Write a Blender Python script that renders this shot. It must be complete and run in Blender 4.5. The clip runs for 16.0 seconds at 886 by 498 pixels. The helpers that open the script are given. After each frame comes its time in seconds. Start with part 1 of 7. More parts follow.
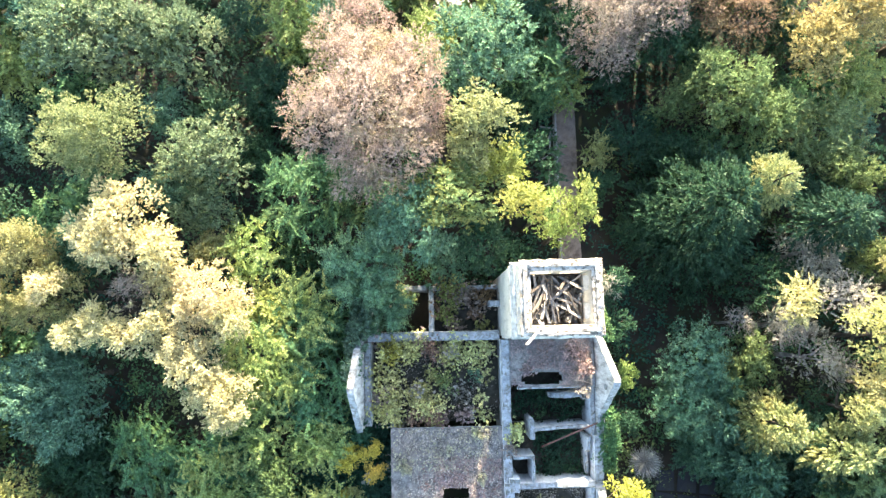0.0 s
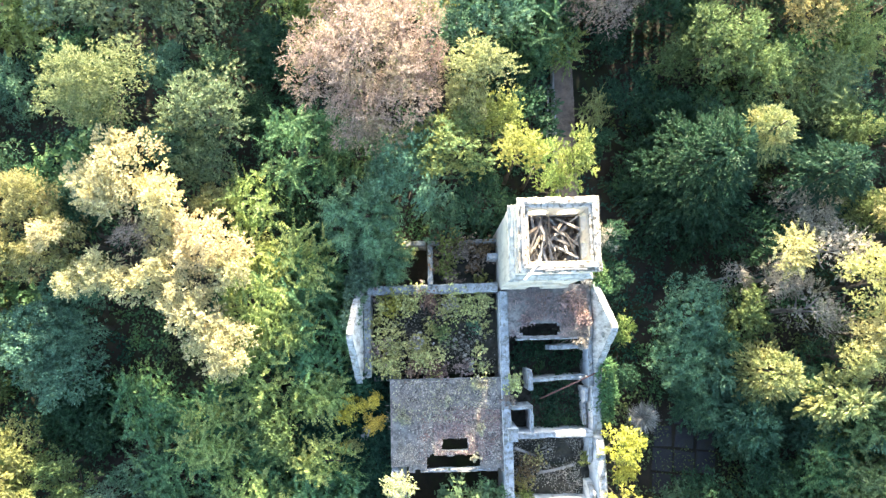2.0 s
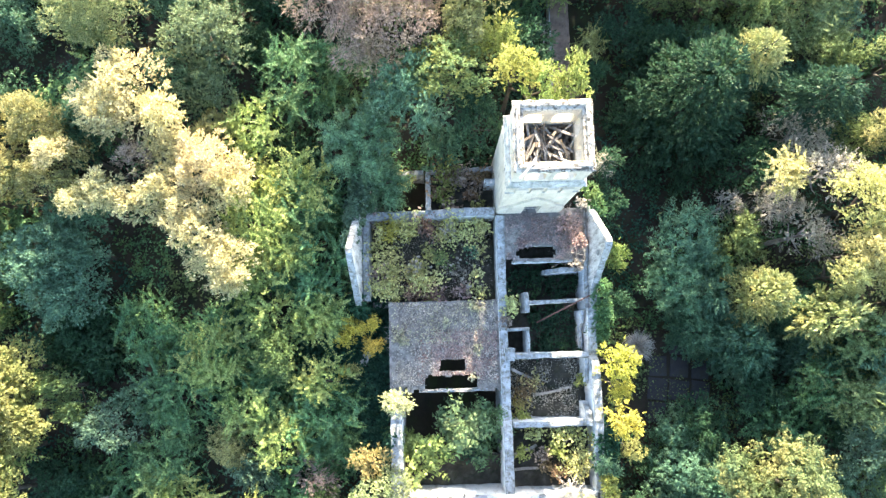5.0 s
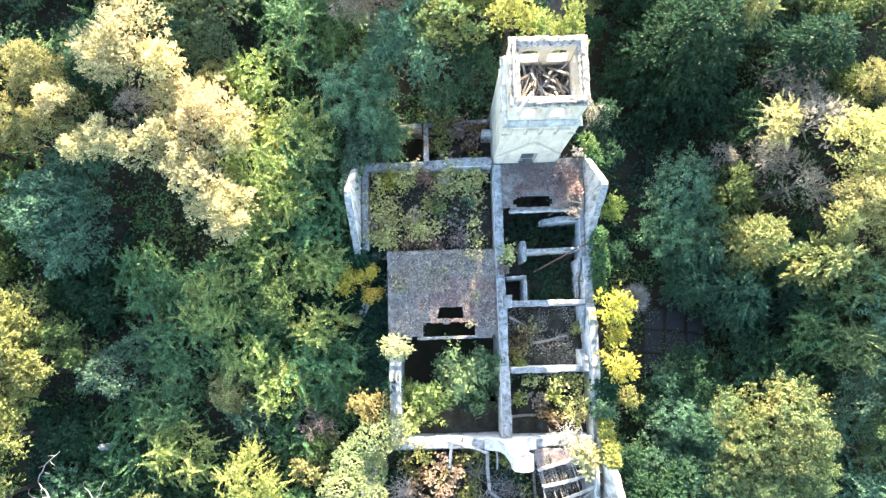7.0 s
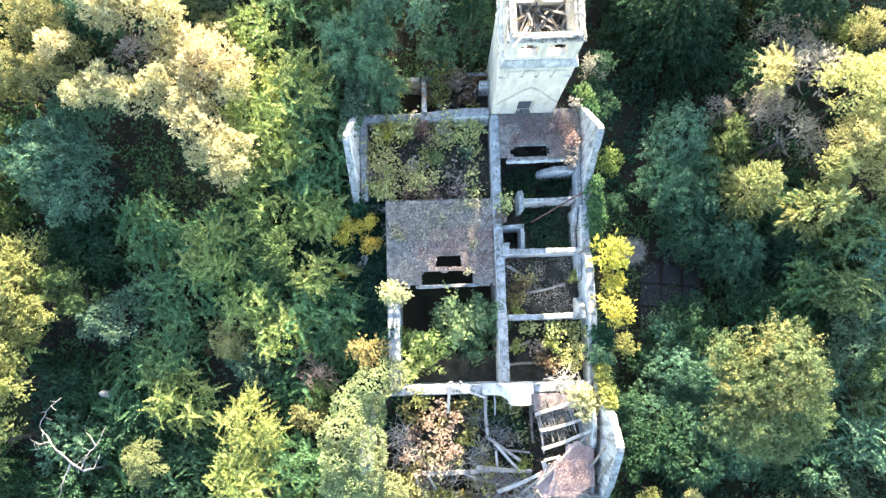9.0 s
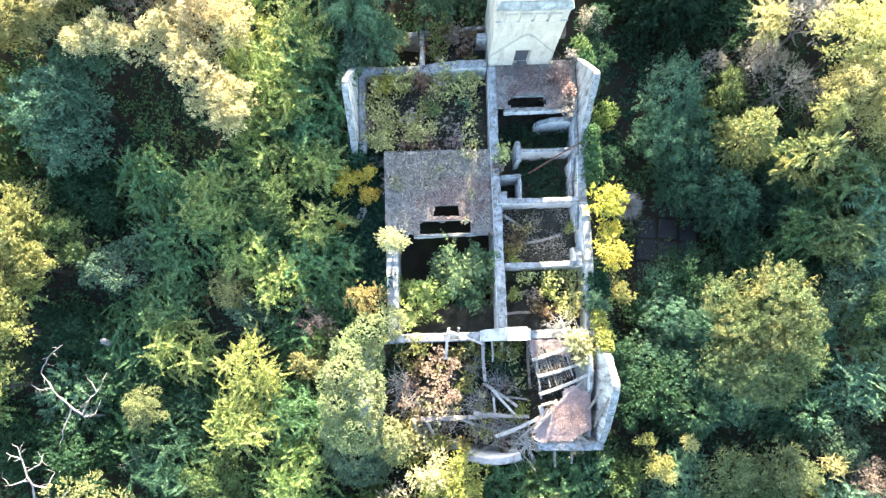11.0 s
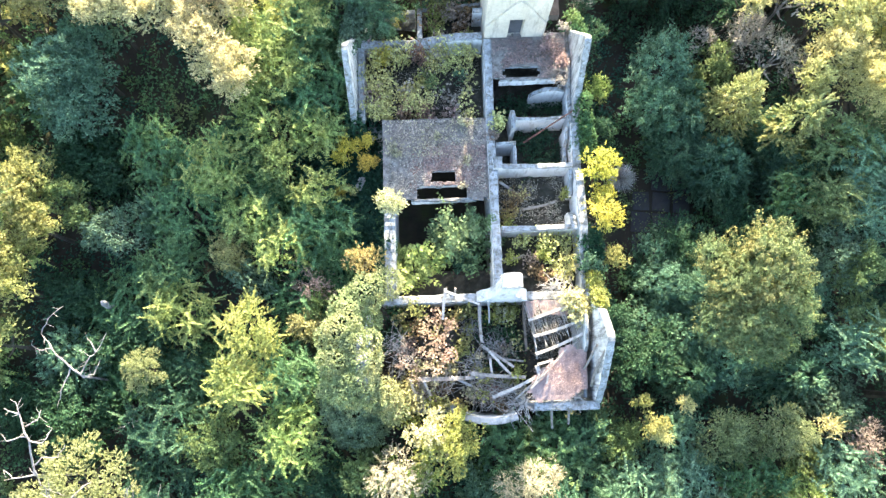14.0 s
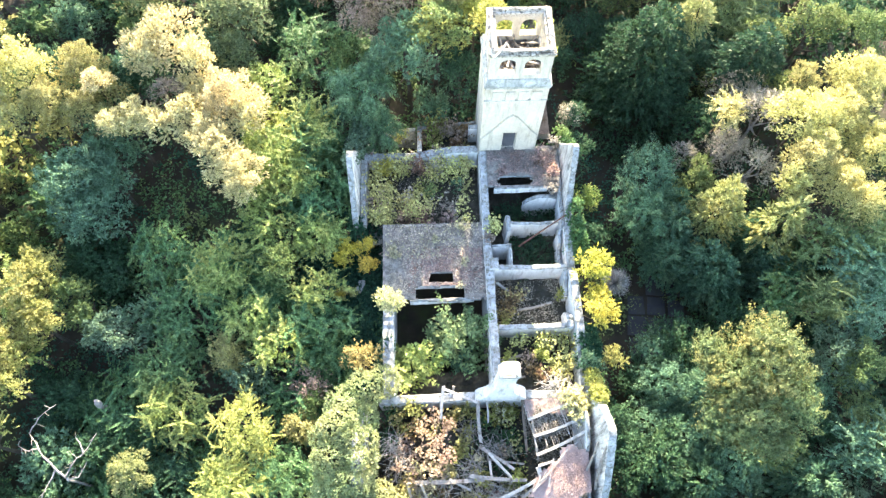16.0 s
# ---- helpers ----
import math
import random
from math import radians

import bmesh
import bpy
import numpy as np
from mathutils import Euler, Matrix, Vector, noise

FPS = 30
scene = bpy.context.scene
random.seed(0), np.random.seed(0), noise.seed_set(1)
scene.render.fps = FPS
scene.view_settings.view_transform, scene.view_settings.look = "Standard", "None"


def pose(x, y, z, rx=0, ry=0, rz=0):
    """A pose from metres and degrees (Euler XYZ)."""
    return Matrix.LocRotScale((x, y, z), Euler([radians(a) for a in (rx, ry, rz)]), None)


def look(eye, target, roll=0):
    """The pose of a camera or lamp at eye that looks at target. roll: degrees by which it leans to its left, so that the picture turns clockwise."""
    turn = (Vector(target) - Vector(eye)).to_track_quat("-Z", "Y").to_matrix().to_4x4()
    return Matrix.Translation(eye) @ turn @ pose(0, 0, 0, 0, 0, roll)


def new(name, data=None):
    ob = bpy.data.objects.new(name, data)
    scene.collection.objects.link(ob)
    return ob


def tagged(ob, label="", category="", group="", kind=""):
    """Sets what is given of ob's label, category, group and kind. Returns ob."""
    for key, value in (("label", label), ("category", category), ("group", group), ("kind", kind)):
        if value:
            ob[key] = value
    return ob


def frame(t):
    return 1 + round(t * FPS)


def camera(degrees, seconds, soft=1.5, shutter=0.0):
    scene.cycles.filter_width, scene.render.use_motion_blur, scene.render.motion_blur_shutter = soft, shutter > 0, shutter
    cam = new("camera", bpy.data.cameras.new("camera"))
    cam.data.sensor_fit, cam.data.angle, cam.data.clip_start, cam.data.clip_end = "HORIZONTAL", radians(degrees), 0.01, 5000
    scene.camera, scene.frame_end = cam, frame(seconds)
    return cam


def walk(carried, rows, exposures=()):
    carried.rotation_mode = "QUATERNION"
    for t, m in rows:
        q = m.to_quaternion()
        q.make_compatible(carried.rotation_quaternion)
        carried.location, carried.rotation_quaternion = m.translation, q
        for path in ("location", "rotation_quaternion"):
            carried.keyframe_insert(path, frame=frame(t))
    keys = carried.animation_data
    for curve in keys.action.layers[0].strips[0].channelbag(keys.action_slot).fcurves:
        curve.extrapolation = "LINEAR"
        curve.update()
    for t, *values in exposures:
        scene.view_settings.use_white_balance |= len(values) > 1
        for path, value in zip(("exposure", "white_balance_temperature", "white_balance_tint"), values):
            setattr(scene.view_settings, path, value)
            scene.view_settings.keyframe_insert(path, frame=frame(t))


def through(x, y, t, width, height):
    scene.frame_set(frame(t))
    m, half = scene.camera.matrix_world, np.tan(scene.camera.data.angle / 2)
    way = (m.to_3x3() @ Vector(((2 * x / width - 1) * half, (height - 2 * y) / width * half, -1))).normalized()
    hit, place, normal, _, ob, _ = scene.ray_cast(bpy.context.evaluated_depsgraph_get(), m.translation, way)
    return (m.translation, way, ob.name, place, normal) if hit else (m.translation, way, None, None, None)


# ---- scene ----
cam = camera(67.9, 16.0, 1.35)
EXPOSURE = 3.165
METRES, EYE, TILT, LEAN, TURN = 22.0, 40.7, -83.2, 0.0, 0.0
ROWS = [
    (0.0, 0.0, 0.0, 0.0, -0.0, 0.0, -0.0),
    (0.5, 0.0005, -0.0024, -0.028, -0.01, 0.03, 0.02),
    (1.0, 0.0013, -0.0054, -0.0584, -0.01, 0.04, 0.04),
    (1.5, 0.0016, -0.0084, -0.087, -0.03, 0.05, 0.06),
    (2.0, 0.002, -0.0121, -0.1178, -0.04, 0.04, 0.07),
    (2.5, 0.0027, -0.0157, -0.1479, -0.05, 0.06, 0.09),
    (3.0, 0.0035, -0.0197, -0.1805, -0.05, 0.07, 0.11),
    (3.5, 0.0041, -0.0237, -0.2109, -0.05, 0.09, 0.13),
    (4.0, 0.0048, -0.0283, -0.2442, -0.06, 0.11, 0.15),
    (6.5, 0.0092, -0.0501, -0.4057, -0.1, 0.23, 0.25),
    (7.0, 0.0102, -0.0543, -0.439, -0.11, 0.23, 0.27),
    (7.5, 0.0104, -0.0579, -0.4705, -0.14, 0.26, 0.3),
    (8.0, 0.011, -0.0616, -0.5034, -0.15, 0.25, 0.32),
    (8.5, 0.0119, -0.0651, -0.5345, -0.16, 0.26, 0.33),
    (9.0, 0.0121, -0.0686, -0.5681, -0.19, 0.26, 0.36),
    (11.5, 0.0154, -0.0869, -0.7292, -0.26, 0.29, 0.44),
    (12.0, 0.0164, -0.0909, -0.7622, -0.26, 0.27, 0.46),
    (12.5, 0.0173, -0.0942, -0.7931, -0.27, 0.29, 0.47),
    (13.0, 0.0185, -0.0979, -0.8254, -0.27, 0.27, 0.47),
    (13.5, 0.0195, -0.1009, -0.8535, -0.27, 0.86, 0.48),
    (14.0, 0.0206, -0.1039, -0.8808, -0.26, 3.44, 0.5),
    (14.5, 0.0217, -0.1073, -0.9079, -0.25, 6.58, 0.51),
    (15.0, 0.0225, -0.1113, -0.9367, -0.26, 9.81, 0.52),
    (15.5, 0.023, -0.1147, -0.9634, -0.27, 12.66, 0.53),
    (16.0, 0.0235, -0.1181, -0.9926, -0.29, 15.71, 0.54),
]
walk(cam, [(t, pose(0, 0, EYE, TILT, LEAN, TURN) @ pose(METRES * x, METRES * y, METRES * z, 90 + pitch, roll, yaw)) for t, x, y, z, yaw, pitch, roll in ROWS], [(0.0, EXPOSURE, 6850, 11), (13.0, EXPOSURE, 6800, 12), (16.0, EXPOSURE + 0.21, 7200, 13)])

# ---- world, sun and exposure ----
SUN_ELEV, SUN_AZ = 16.5, 4.0   # azimuth clockwise from +y
world = bpy.data.worlds.new("sky")
scene.world = world
world.use_nodes = True
wn, wl = world.node_tree.nodes, world.node_tree.links
sky = wn.new("ShaderNodeTexSky")
sky.sky_type, sky.sun_disc = "NISHITA", False
sky.sun_elevation, sky.sun_rotation = radians(SUN_ELEV), radians(SUN_AZ)
sky.air_density, sky.dust_density, sky.ozone_density = 1.0, 1.5, 1.6
wn["Background"].inputs["Strength"].default_value = 0.137
wl.new(sky.outputs["Color"], wn["Background"].inputs["Color"])
sun_data = bpy.data.lights.new("sun", "SUN")
sun_data.energy, sun_data.angle, sun_data.color = 4.3, radians(0.6), (1.0, 0.88, 0.66)
sun = new("sun", sun_data)
sd = Vector((math.sin(radians(SUN_AZ)) * math.cos(radians(SUN_ELEV)), math.cos(radians(SUN_AZ)) * math.cos(radians(SUN_ELEV)), math.sin(radians(SUN_ELEV))))
sun.matrix_world = look(sd * 80, (0, 0, 0))
scene.view_settings.exposure = EXPOSURE


# ---- materials ----
class Nodes:
    """A small helper round one node material."""

    def __init__(self, name):
        self.mat = bpy.data.materials.new(name)
        self.mat.use_nodes = True
        self.n, self.l = self.mat.node_tree.nodes, self.mat.node_tree.links
        self.bsdf, self.out = self.n["Principled BSDF"], self.n["Material Output"]

    def coords(self, kind="Object"):
        return self.n.new("ShaderNodeTexCoord").outputs[kind]

    def noise(self, vec, scale, detail=6.0, rough=0.6):
        t = self.n.new("ShaderNodeTexNoise")
        t.inputs["Scale"].default_value, t.inputs["Detail"].default_value, t.inputs["Roughness"].default_value = scale, detail, rough
        self.l.new(vec, t.inputs["Vector"])
        return t.outputs["Fac"]

    def ramp(self, fac, *stops):
        r = self.n.new("ShaderNodeValToRGB")
        while len(r.color_ramp.elements) < len(stops):
            r.color_ramp.elements.new(0.5)
        for e, (p, c) in zip(r.color_ramp.elements, stops):
            e.position, e.color = p, (*c, 1)
        self.l.new(fac, r.inputs["Fac"])
        return r.outputs["Color"]

    def mix(self, fac, a, b, how="MIX"):
        m = self.n.new("ShaderNodeMixRGB")
        m.blend_type = how
        for key, v in (("Fac", fac), ("Color1", a), ("Color2", b)):
            if hasattr(v, "links"):
                self.l.new(v, m.inputs[key])
            else:
                m.inputs[key].default_value = v if key == "Fac" else (*v, 1)
        return m.outputs["Color"]

    def bump(self, height, strength, dist=0.03):
        b = self.n.new("ShaderNodeBump")
        b.inputs["Strength"].default_value, b.inputs["Distance"].default_value = strength, dist
        self.l.new(height, b.inputs["Height"])
        self.l.new(b.outputs["Normal"], self.bsdf.inputs["Normal"])

    def done(self, color, rough=0.85, spec=0.3):
        self.l.new(color, self.bsdf.inputs["Base Color"])
        self.bsdf.inputs["Roughness"].default_value = rough
        self.bsdf.inputs["Specular IOR Level"].default_value = spec
        return self.mat


def surface(name, stops, big=0.7, fine=9.0, stain=None, stain_scale=1.6, amount=(0.5, 0.68), bump=0.5, rough=0.88, streak=False):
    """A weathered surface: a coarse and a fine noise, and stains over both."""
    k = Nodes(name)
    v = k.coords()
    col = k.ramp(k.noise(v, big), *stops)
    fine_n = k.noise(v, fine, 8.0, 0.7)
    col = k.mix(0.35, col, k.ramp(fine_n, (0.3, (0.45, 0.45, 0.45)), (0.7, (1.0, 1.0, 1.0))), "MULTIPLY")
    if stain:
        sv = v
        if streak:
            mp = k.n.new("ShaderNodeMapping")
            mp.inputs["Scale"].default_value = (1.6, 1.6, 0.28)
            k.l.new(v, mp.inputs["Vector"])
            sv = mp.outputs["Vector"]
        f = k.ramp(k.noise(sv, stain_scale, 8.0, 0.72), (amount[0], (0, 0, 0)), (amount[1], (1, 1, 1)))
        col = k.mix(f, col, stain)
    k.bump(fine_n, bump)
    return k.done(col, rough)


def leaf_material(name, base, alt, amount=0.5, through=0.35):
    """Foliage: leaf to leaf, bough to bough and tree to tree variation, light passing through the blades."""
    k = Nodes(name)
    geo = k.n.new("ShaderNodeNewGeometry")
    info = k.n.new("ShaderNodeObjectInfo")
    v = k.coords()
    one = k.ramp(geo.outputs["Random Per Island"], (0.0, tuple(c * 0.55 for c in base)), (0.5, base), (1.0, tuple(min(1, c * 1.5) for c in base)))
    f = k.ramp(k.noise(v, 0.55, 3.0), (0.62 - amount * 0.35, (0, 0, 0)), (0.8 - amount * 0.2, (1, 1, 1)))
    two = k.ramp(geo.outputs["Random Per Island"], (0.0, tuple(c * 0.6 for c in alt)), (1.0, tuple(min(1, c * 1.3) for c in alt)))
    col = k.mix(f, one, two)
    clump = k.ramp(k.noise(v, 2.6, 2.0), (0.32, (0.66, 0.70, 0.74)), (0.68, (1.22, 1.2, 1.12)))
    col = k.mix(1.0, col, clump, "MULTIPLY")
    hue = k.n.new("ShaderNodeHueSaturation")
    rng_h = k.n.new("ShaderNodeMapRange")
    rng_h.inputs["To Min"].default_value, rng_h.inputs["To Max"].default_value = 0.485, 0.515
    k.l.new(info.outputs["Random"], rng_h.inputs["Value"])
    k.l.new(rng_h.outputs["Result"], hue.inputs["Hue"])
    k.l.new(col, hue.inputs["Color"])
    col = hue.outputs["Color"]
    k.done(col, 0.6, 0.2)
    tr = k.n.new("ShaderNodeBsdfTranslucent")
    k.l.new(col, tr.inputs["Color"])
    mx = k.n.new("ShaderNodeMixShader")
    mx.inputs["Fac"].default_value = through
    k.l.new(k.bsdf.outputs["BSDF"], mx.inputs[1])
    k.l.new(tr.outputs["BSDF"], mx.inputs[2])
    k.l.new(mx.outputs["Shader"], k.out.inputs["Surface"])
    return k.mat


PLASTER = surface("weathered_white_plaster", [(0.3, (0.52, 0.545, 0.555)), (0.6, (0.69, 0.71, 0.715))], stain=(0.25, 0.25, 0.24), amount=(0.5, 0.70), streak=True)
GABLE = surface("streaked_gable_plaster", [(0.3, (0.52, 0.53, 0.525)), (0.6, (0.74, 0.745, 0.735))], big=1.1, stain=(0.19, 0.185, 0.175), stain_scale=2.2, amount=(0.43, 0.64), streak=True, bump=0.8)
RUST = surface("rusty_iron", [(0.3, (0.11, 0.055, 0.042)), (0.7, (0.23, 0.12, 0.095))], big=3.0, fine=20, stain=(0.06, 0.04, 0.035), bump=0.6)
COPING = surface("crumbled_wall_top", [(0.35, (0.20, 0.22, 0.235)), (0.65, (0.41, 0.44, 0.46))], big=2.2, fine=14.0, stain=(0.12, 0.12, 0.10), stain_scale=4.5, amount=(0.48, 0.62), bump=0.9)
TOWER_WHITE = surface("tower_plaster", [(0.3, (0.53, 0.485, 0.40)), (0.6, (0.69, 0.64, 0.54))], stain=(0.30, 0.27, 0.22), amount=(0.5, 0.74), streak=True)
TOWER_TOP = surface("tower_cornice_plaster", [(0.3, (0.30, 0.275, 0.235)), (0.65, (0.62, 0.59, 0.53))], big=2.6, fine=16.0, stain=(0.11, 0.095, 0.075), stain_scale=5.0, amount=(0.47, 0.58), bump=1.0)
BAND = surface("mossy_band_plaster", [(0.35, (0.28, 0.30, 0.29)), (0.65, (0.60, 0.61, 0.58))], big=2.2, stain=(0.16, 0.17, 0.15), stain_scale=5.0, bump=0.8)
SLAB = surface("leaf_strewn_roof_concrete", [(0.3, (0.155, 0.145, 0.135)), (0.5, (0.25, 0.238, 0.222)), (0.72, (0.375, 0.358, 0.335))], big=1.5, fine=26, stain=(0.105, 0.098, 0.092), stain_scale=2.4, amount=(0.46, 0.6), bump=1.0)
RUBBLE = surface("earth_and_rubble", [(0.3, (0.030, 0.030, 0.022)), (0.6, (0.07, 0.064, 0.052)), (0.8, (0.15, 0.14, 0.125))], big=1.8, fine=14, stain=(0.022, 0.032, 0.016), bump=1.0)
SOIL = surface("forest_floor", [(0.3, (0.016, 0.015, 0.012)), (0.55, (0.036, 0.030, 0.022)), (0.8, (0.065, 0.053, 0.038))], big=0.5, fine=7, stain=(0.03, 0.045, 0.015), stain_scale=0.35, bump=1.0)
PATH = surface("brown_leafy_path", [(0.3, (0.15, 0.115, 0.095)), (0.7, (0.28, 0.22, 0.185))], big=2.5, fine=16, stain=(0.09, 0.07, 0.05), bump=1.0)
PAVING = surface("grey_paving", [(0.3, (0.028, 0.03, 0.036)), (0.7, (0.06, 0.064, 0.072))], big=1.0, fine=11, stain=(0.04, 0.04, 0.03), bump=0.5)
STONE = surface("pale_stone", [(0.3, (0.26, 0.27, 0.28)), (0.7, (0.45, 0.46, 0.46))], stain=(0.14, 0.14, 0.13), bump=0.8)
TIMBER = surface("grey_timber", [(0.3, (0.19, 0.172, 0.155)), (0.7, (0.40, 0.375, 0.35))], big=2.0, fine=18, stain=(0.10, 0.08, 0.06), stain_scale=2.4, bump=0.7)
TIMBER_PALE = surface("bleached_timber", [(0.3, (0.33, 0.315, 0.29)), (0.7, (0.52, 0.50, 0.47))], big=2.0, fine=18, stain=(0.19, 0.17, 0.15), stain_scale=2.4, bump=0.6)
TIMBER_DARK = surface("brown_timber", [(0.3, (0.085, 0.07, 0.058)), (0.7, (0.20, 0.168, 0.14))], big=2.0, fine=18, stain=(0.05, 0.04, 0.03), stain_scale=2.4, bump=0.7)
ROOF = surface("litter_covered_roof", [(0.3, (0.28, 0.20, 0.185)), (0.7, (0.42, 0.315, 0.295))], big=1.6, fine=20, stain=(0.20, 0.15, 0.145), stain_scale=3.0, bump=1.0)
BARK = surface("bark", [(0.3, (0.038, 0.033, 0.027)), (0.7, (0.10, 0.086, 0.07))], big=3, fine=14, stain=(0.035, 0.045, 0.022), bump=1.0)
DEADWOOD = surface("bleached_dead_wood", [(0.3, (0.22, 0.205, 0.195)), (0.7, (0.42, 0.395, 0.38))], big=3, fine=14, stain=(0.14, 0.12, 0.11), bump=0.7)
DARK_VOID = surface("dark_boards", [(0.3, (0.05, 0.055, 0.065)), (0.7, (0.12, 0.13, 0.15))], bump=0.4)

LEAF = {
    "olive": leaf_material("leaf_olive", (0.135, 0.19, 0.075), (0.25, 0.29, 0.12), 0.35),
    "sage": leaf_material("leaf_sage", (0.14, 0.20, 0.115), (0.235, 0.28, 0.145), 0.4),
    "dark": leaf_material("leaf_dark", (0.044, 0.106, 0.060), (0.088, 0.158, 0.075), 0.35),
    "teal": leaf_material("leaf_blue_green", (0.118, 0.225, 0.145), (0.20, 0.295, 0.175), 0.35),
    "fir": leaf_material("leaf_fir", (0.09, 0.19, 0.12), (0.165, 0.265, 0.15), 0.4),
    "cream": leaf_material("leaf_pale_cream_green", (0.50, 0.50, 0.29), (0.37, 0.39, 0.2), 0.35),
    "green": leaf_material("leaf_green", (0.08, 0.172, 0.078), (0.19, 0.285, 0.105), 0.4),
    "fresh": leaf_material("leaf_fresh_green", (0.135, 0.195, 0.08), (0.255, 0.305, 0.125), 0.45),
    "deep": leaf_material("leaf_deep_green", (0.040, 0.092, 0.056), (0.068, 0.12, 0.062), 0.3),
    "lime": leaf_material("leaf_lime", (0.205, 0.28, 0.09), (0.37, 0.40, 0.14), 0.45),
    # yellow, sunny green and gold: sunlight on green crowns put into the leaf colour
    "yellow": leaf_material("leaf_sun_yellow", (0.46, 0.43, 0.1), (0.3, 0.325, 0.08), 0.4),
    "frondy": leaf_material("leaf_sunny_green", (0.29, 0.325, 0.1), (0.43, 0.42, 0.145), 0.45),
    "gold": leaf_material("leaf_sun_gold", (0.325, 0.325, 0.125), (0.175, 0.23, 0.085), 0.45),
    "willow": leaf_material("leaf_willow", (0.115, 0.205, 0.11), (0.195, 0.285, 0.145), 0.4),
    "wheat": leaf_material("leaf_wheat", (0.34, 0.325, 0.15), (0.17, 0.215, 0.09), 0.4),
    "blond": leaf_material("leaf_blond", (0.57, 0.51, 0.285), (0.45, 0.39, 0.235), 0.4),
    "orange": leaf_material("leaf_orange", (0.36, 0.30, 0.13), (0.27, 0.25, 0.1), 0.4),
    "rust": leaf_material("leaf_rust", (0.228, 0.156, 0.096), (0.156, 0.150, 0.072), 0.4),
    "red": leaf_material("leaf_dull_red", (0.27, 0.165, 0.135), (0.19, 0.165, 0.1), 0.4),
    "pink": leaf_material("leaf_dry_pink", (0.355, 0.272, 0.232), (0.31, 0.265, 0.15), 0.42),
    "mauve": leaf_material("leaf_dry_mauve", (0.33, 0.26, 0.225), (0.24, 0.215, 0.155), 0.4),
    "pale": leaf_material("leaf_dry_pale", (0.46, 0.43, 0.3), (0.33, 0.32, 0.2), 0.4),
    "grey": leaf_material("leaf_grey_green", (0.115, 0.190, 0.125), (0.19, 0.26, 0.165), 0.4),
    "copper": leaf_material("leaf_copper", (0.46, 0.345, 0.27), (0.36, 0.27, 0.19), 0.45),
    "twig": leaf_material("grey_twigs", (0.36, 0.33, 0.28), (0.25, 0.265, 0.18), 0.45, 0.2),
    "mixed": leaf_material("leaf_green_and_ochre", (0.15, 0.235, 0.105), (0.35, 0.35, 0.1), 0.55),
    # green yew whose gold noise patches stand in for sunlit clumps
    "yew": leaf_material("leaf_yew_lit_gold", (0.125, 0.175, 0.08), (0.31, 0.29, 0.115), 0.45),
    # lightened colour, so that the open room's shaded bushes look mildly sunlit
    "flaxen": leaf_material("leaf_brightened_flaxen", (0.60, 0.58, 0.27), (0.45, 0.47, 0.2), 0.4),
    "ash": leaf_material("leaf_dry_grey_brown", (0.42, 0.385, 0.345), (0.29, 0.275, 0.23), 0.4),
    "leafy": leaf_material("leaf_soft_green", (0.115, 0.185, 0.085), (0.22, 0.28, 0.13), 0.4),
    # lit copy of the fir leaf, the sun's yellow put into its colour
    "sunfir": leaf_material("leaf_sunlit_fir", (0.25, 0.295, 0.135), (0.44, 0.42, 0.185), 0.45),
    "amber": leaf_material("leaf_amber", (0.62, 0.49, 0.11), (0.5, 0.43, 0.12), 0.4),
    "rose": leaf_material("leaf_dry_rose", (0.37, 0.275, 0.265), (0.27, 0.215, 0.205), 0.4),
    "dusty": leaf_material("leaf_dusty_olive", (0.225, 0.27, 0.13), (0.15, 0.205, 0.10), 0.4),
    "meadow": leaf_material("leaf_pale_green", (0.265, 0.3, 0.145), (0.38, 0.395, 0.2), 0.4),
    "straw": leaf_material("leaf_pale_straw", (0.50, 0.47, 0.21), (0.36, 0.37, 0.15), 0.4),
    # one gable ivy in two colours: sunlit pale above, shaded blue-green below
    "ivy": leaf_material("ivy_sunlit_leaf", (0.25, 0.31, 0.16), (0.45, 0.46, 0.25), 0.45),
    "ivy_shade": leaf_material("ivy_shaded_leaf", (0.17, 0.25, 0.155), (0.29, 0.35, 0.2), 0.4),
    "pale_twig": leaf_material("pale_twigs", (0.50, 0.48, 0.46), (0.36, 0.35, 0.33), 0.4, 0.1),
    "ivy_dark": leaf_material("ivy_dark_leaf", (0.028, 0.090, 0.056), (0.05, 0.13, 0.07), 0.4),
}


# ---- mesh helpers ----
def mesh_from(name, verts, faces, mats, index=None):
    me = bpy.data.meshes.new(name)
    me.from_pydata([tuple(v) for v in verts], [], faces)
    for m in mats:
        me.materials.append(m)
    if index is not None:
        me.polygons.foreach_set("material_index", index)
    me.update()
    return me


def part(name, me, parent, label="", m=None):
    ob = new(name, me)
    ob.parent = parent
    if m is not None:
        ob.matrix_basis = m
    return tagged(ob, label)


def thing(name, label, category, group="", m=None, me=None, kind=""):
    ob = new(name, me)
    if m is not None:
        ob.matrix_world = m
    return tagged(ob, label, category, group, kind)


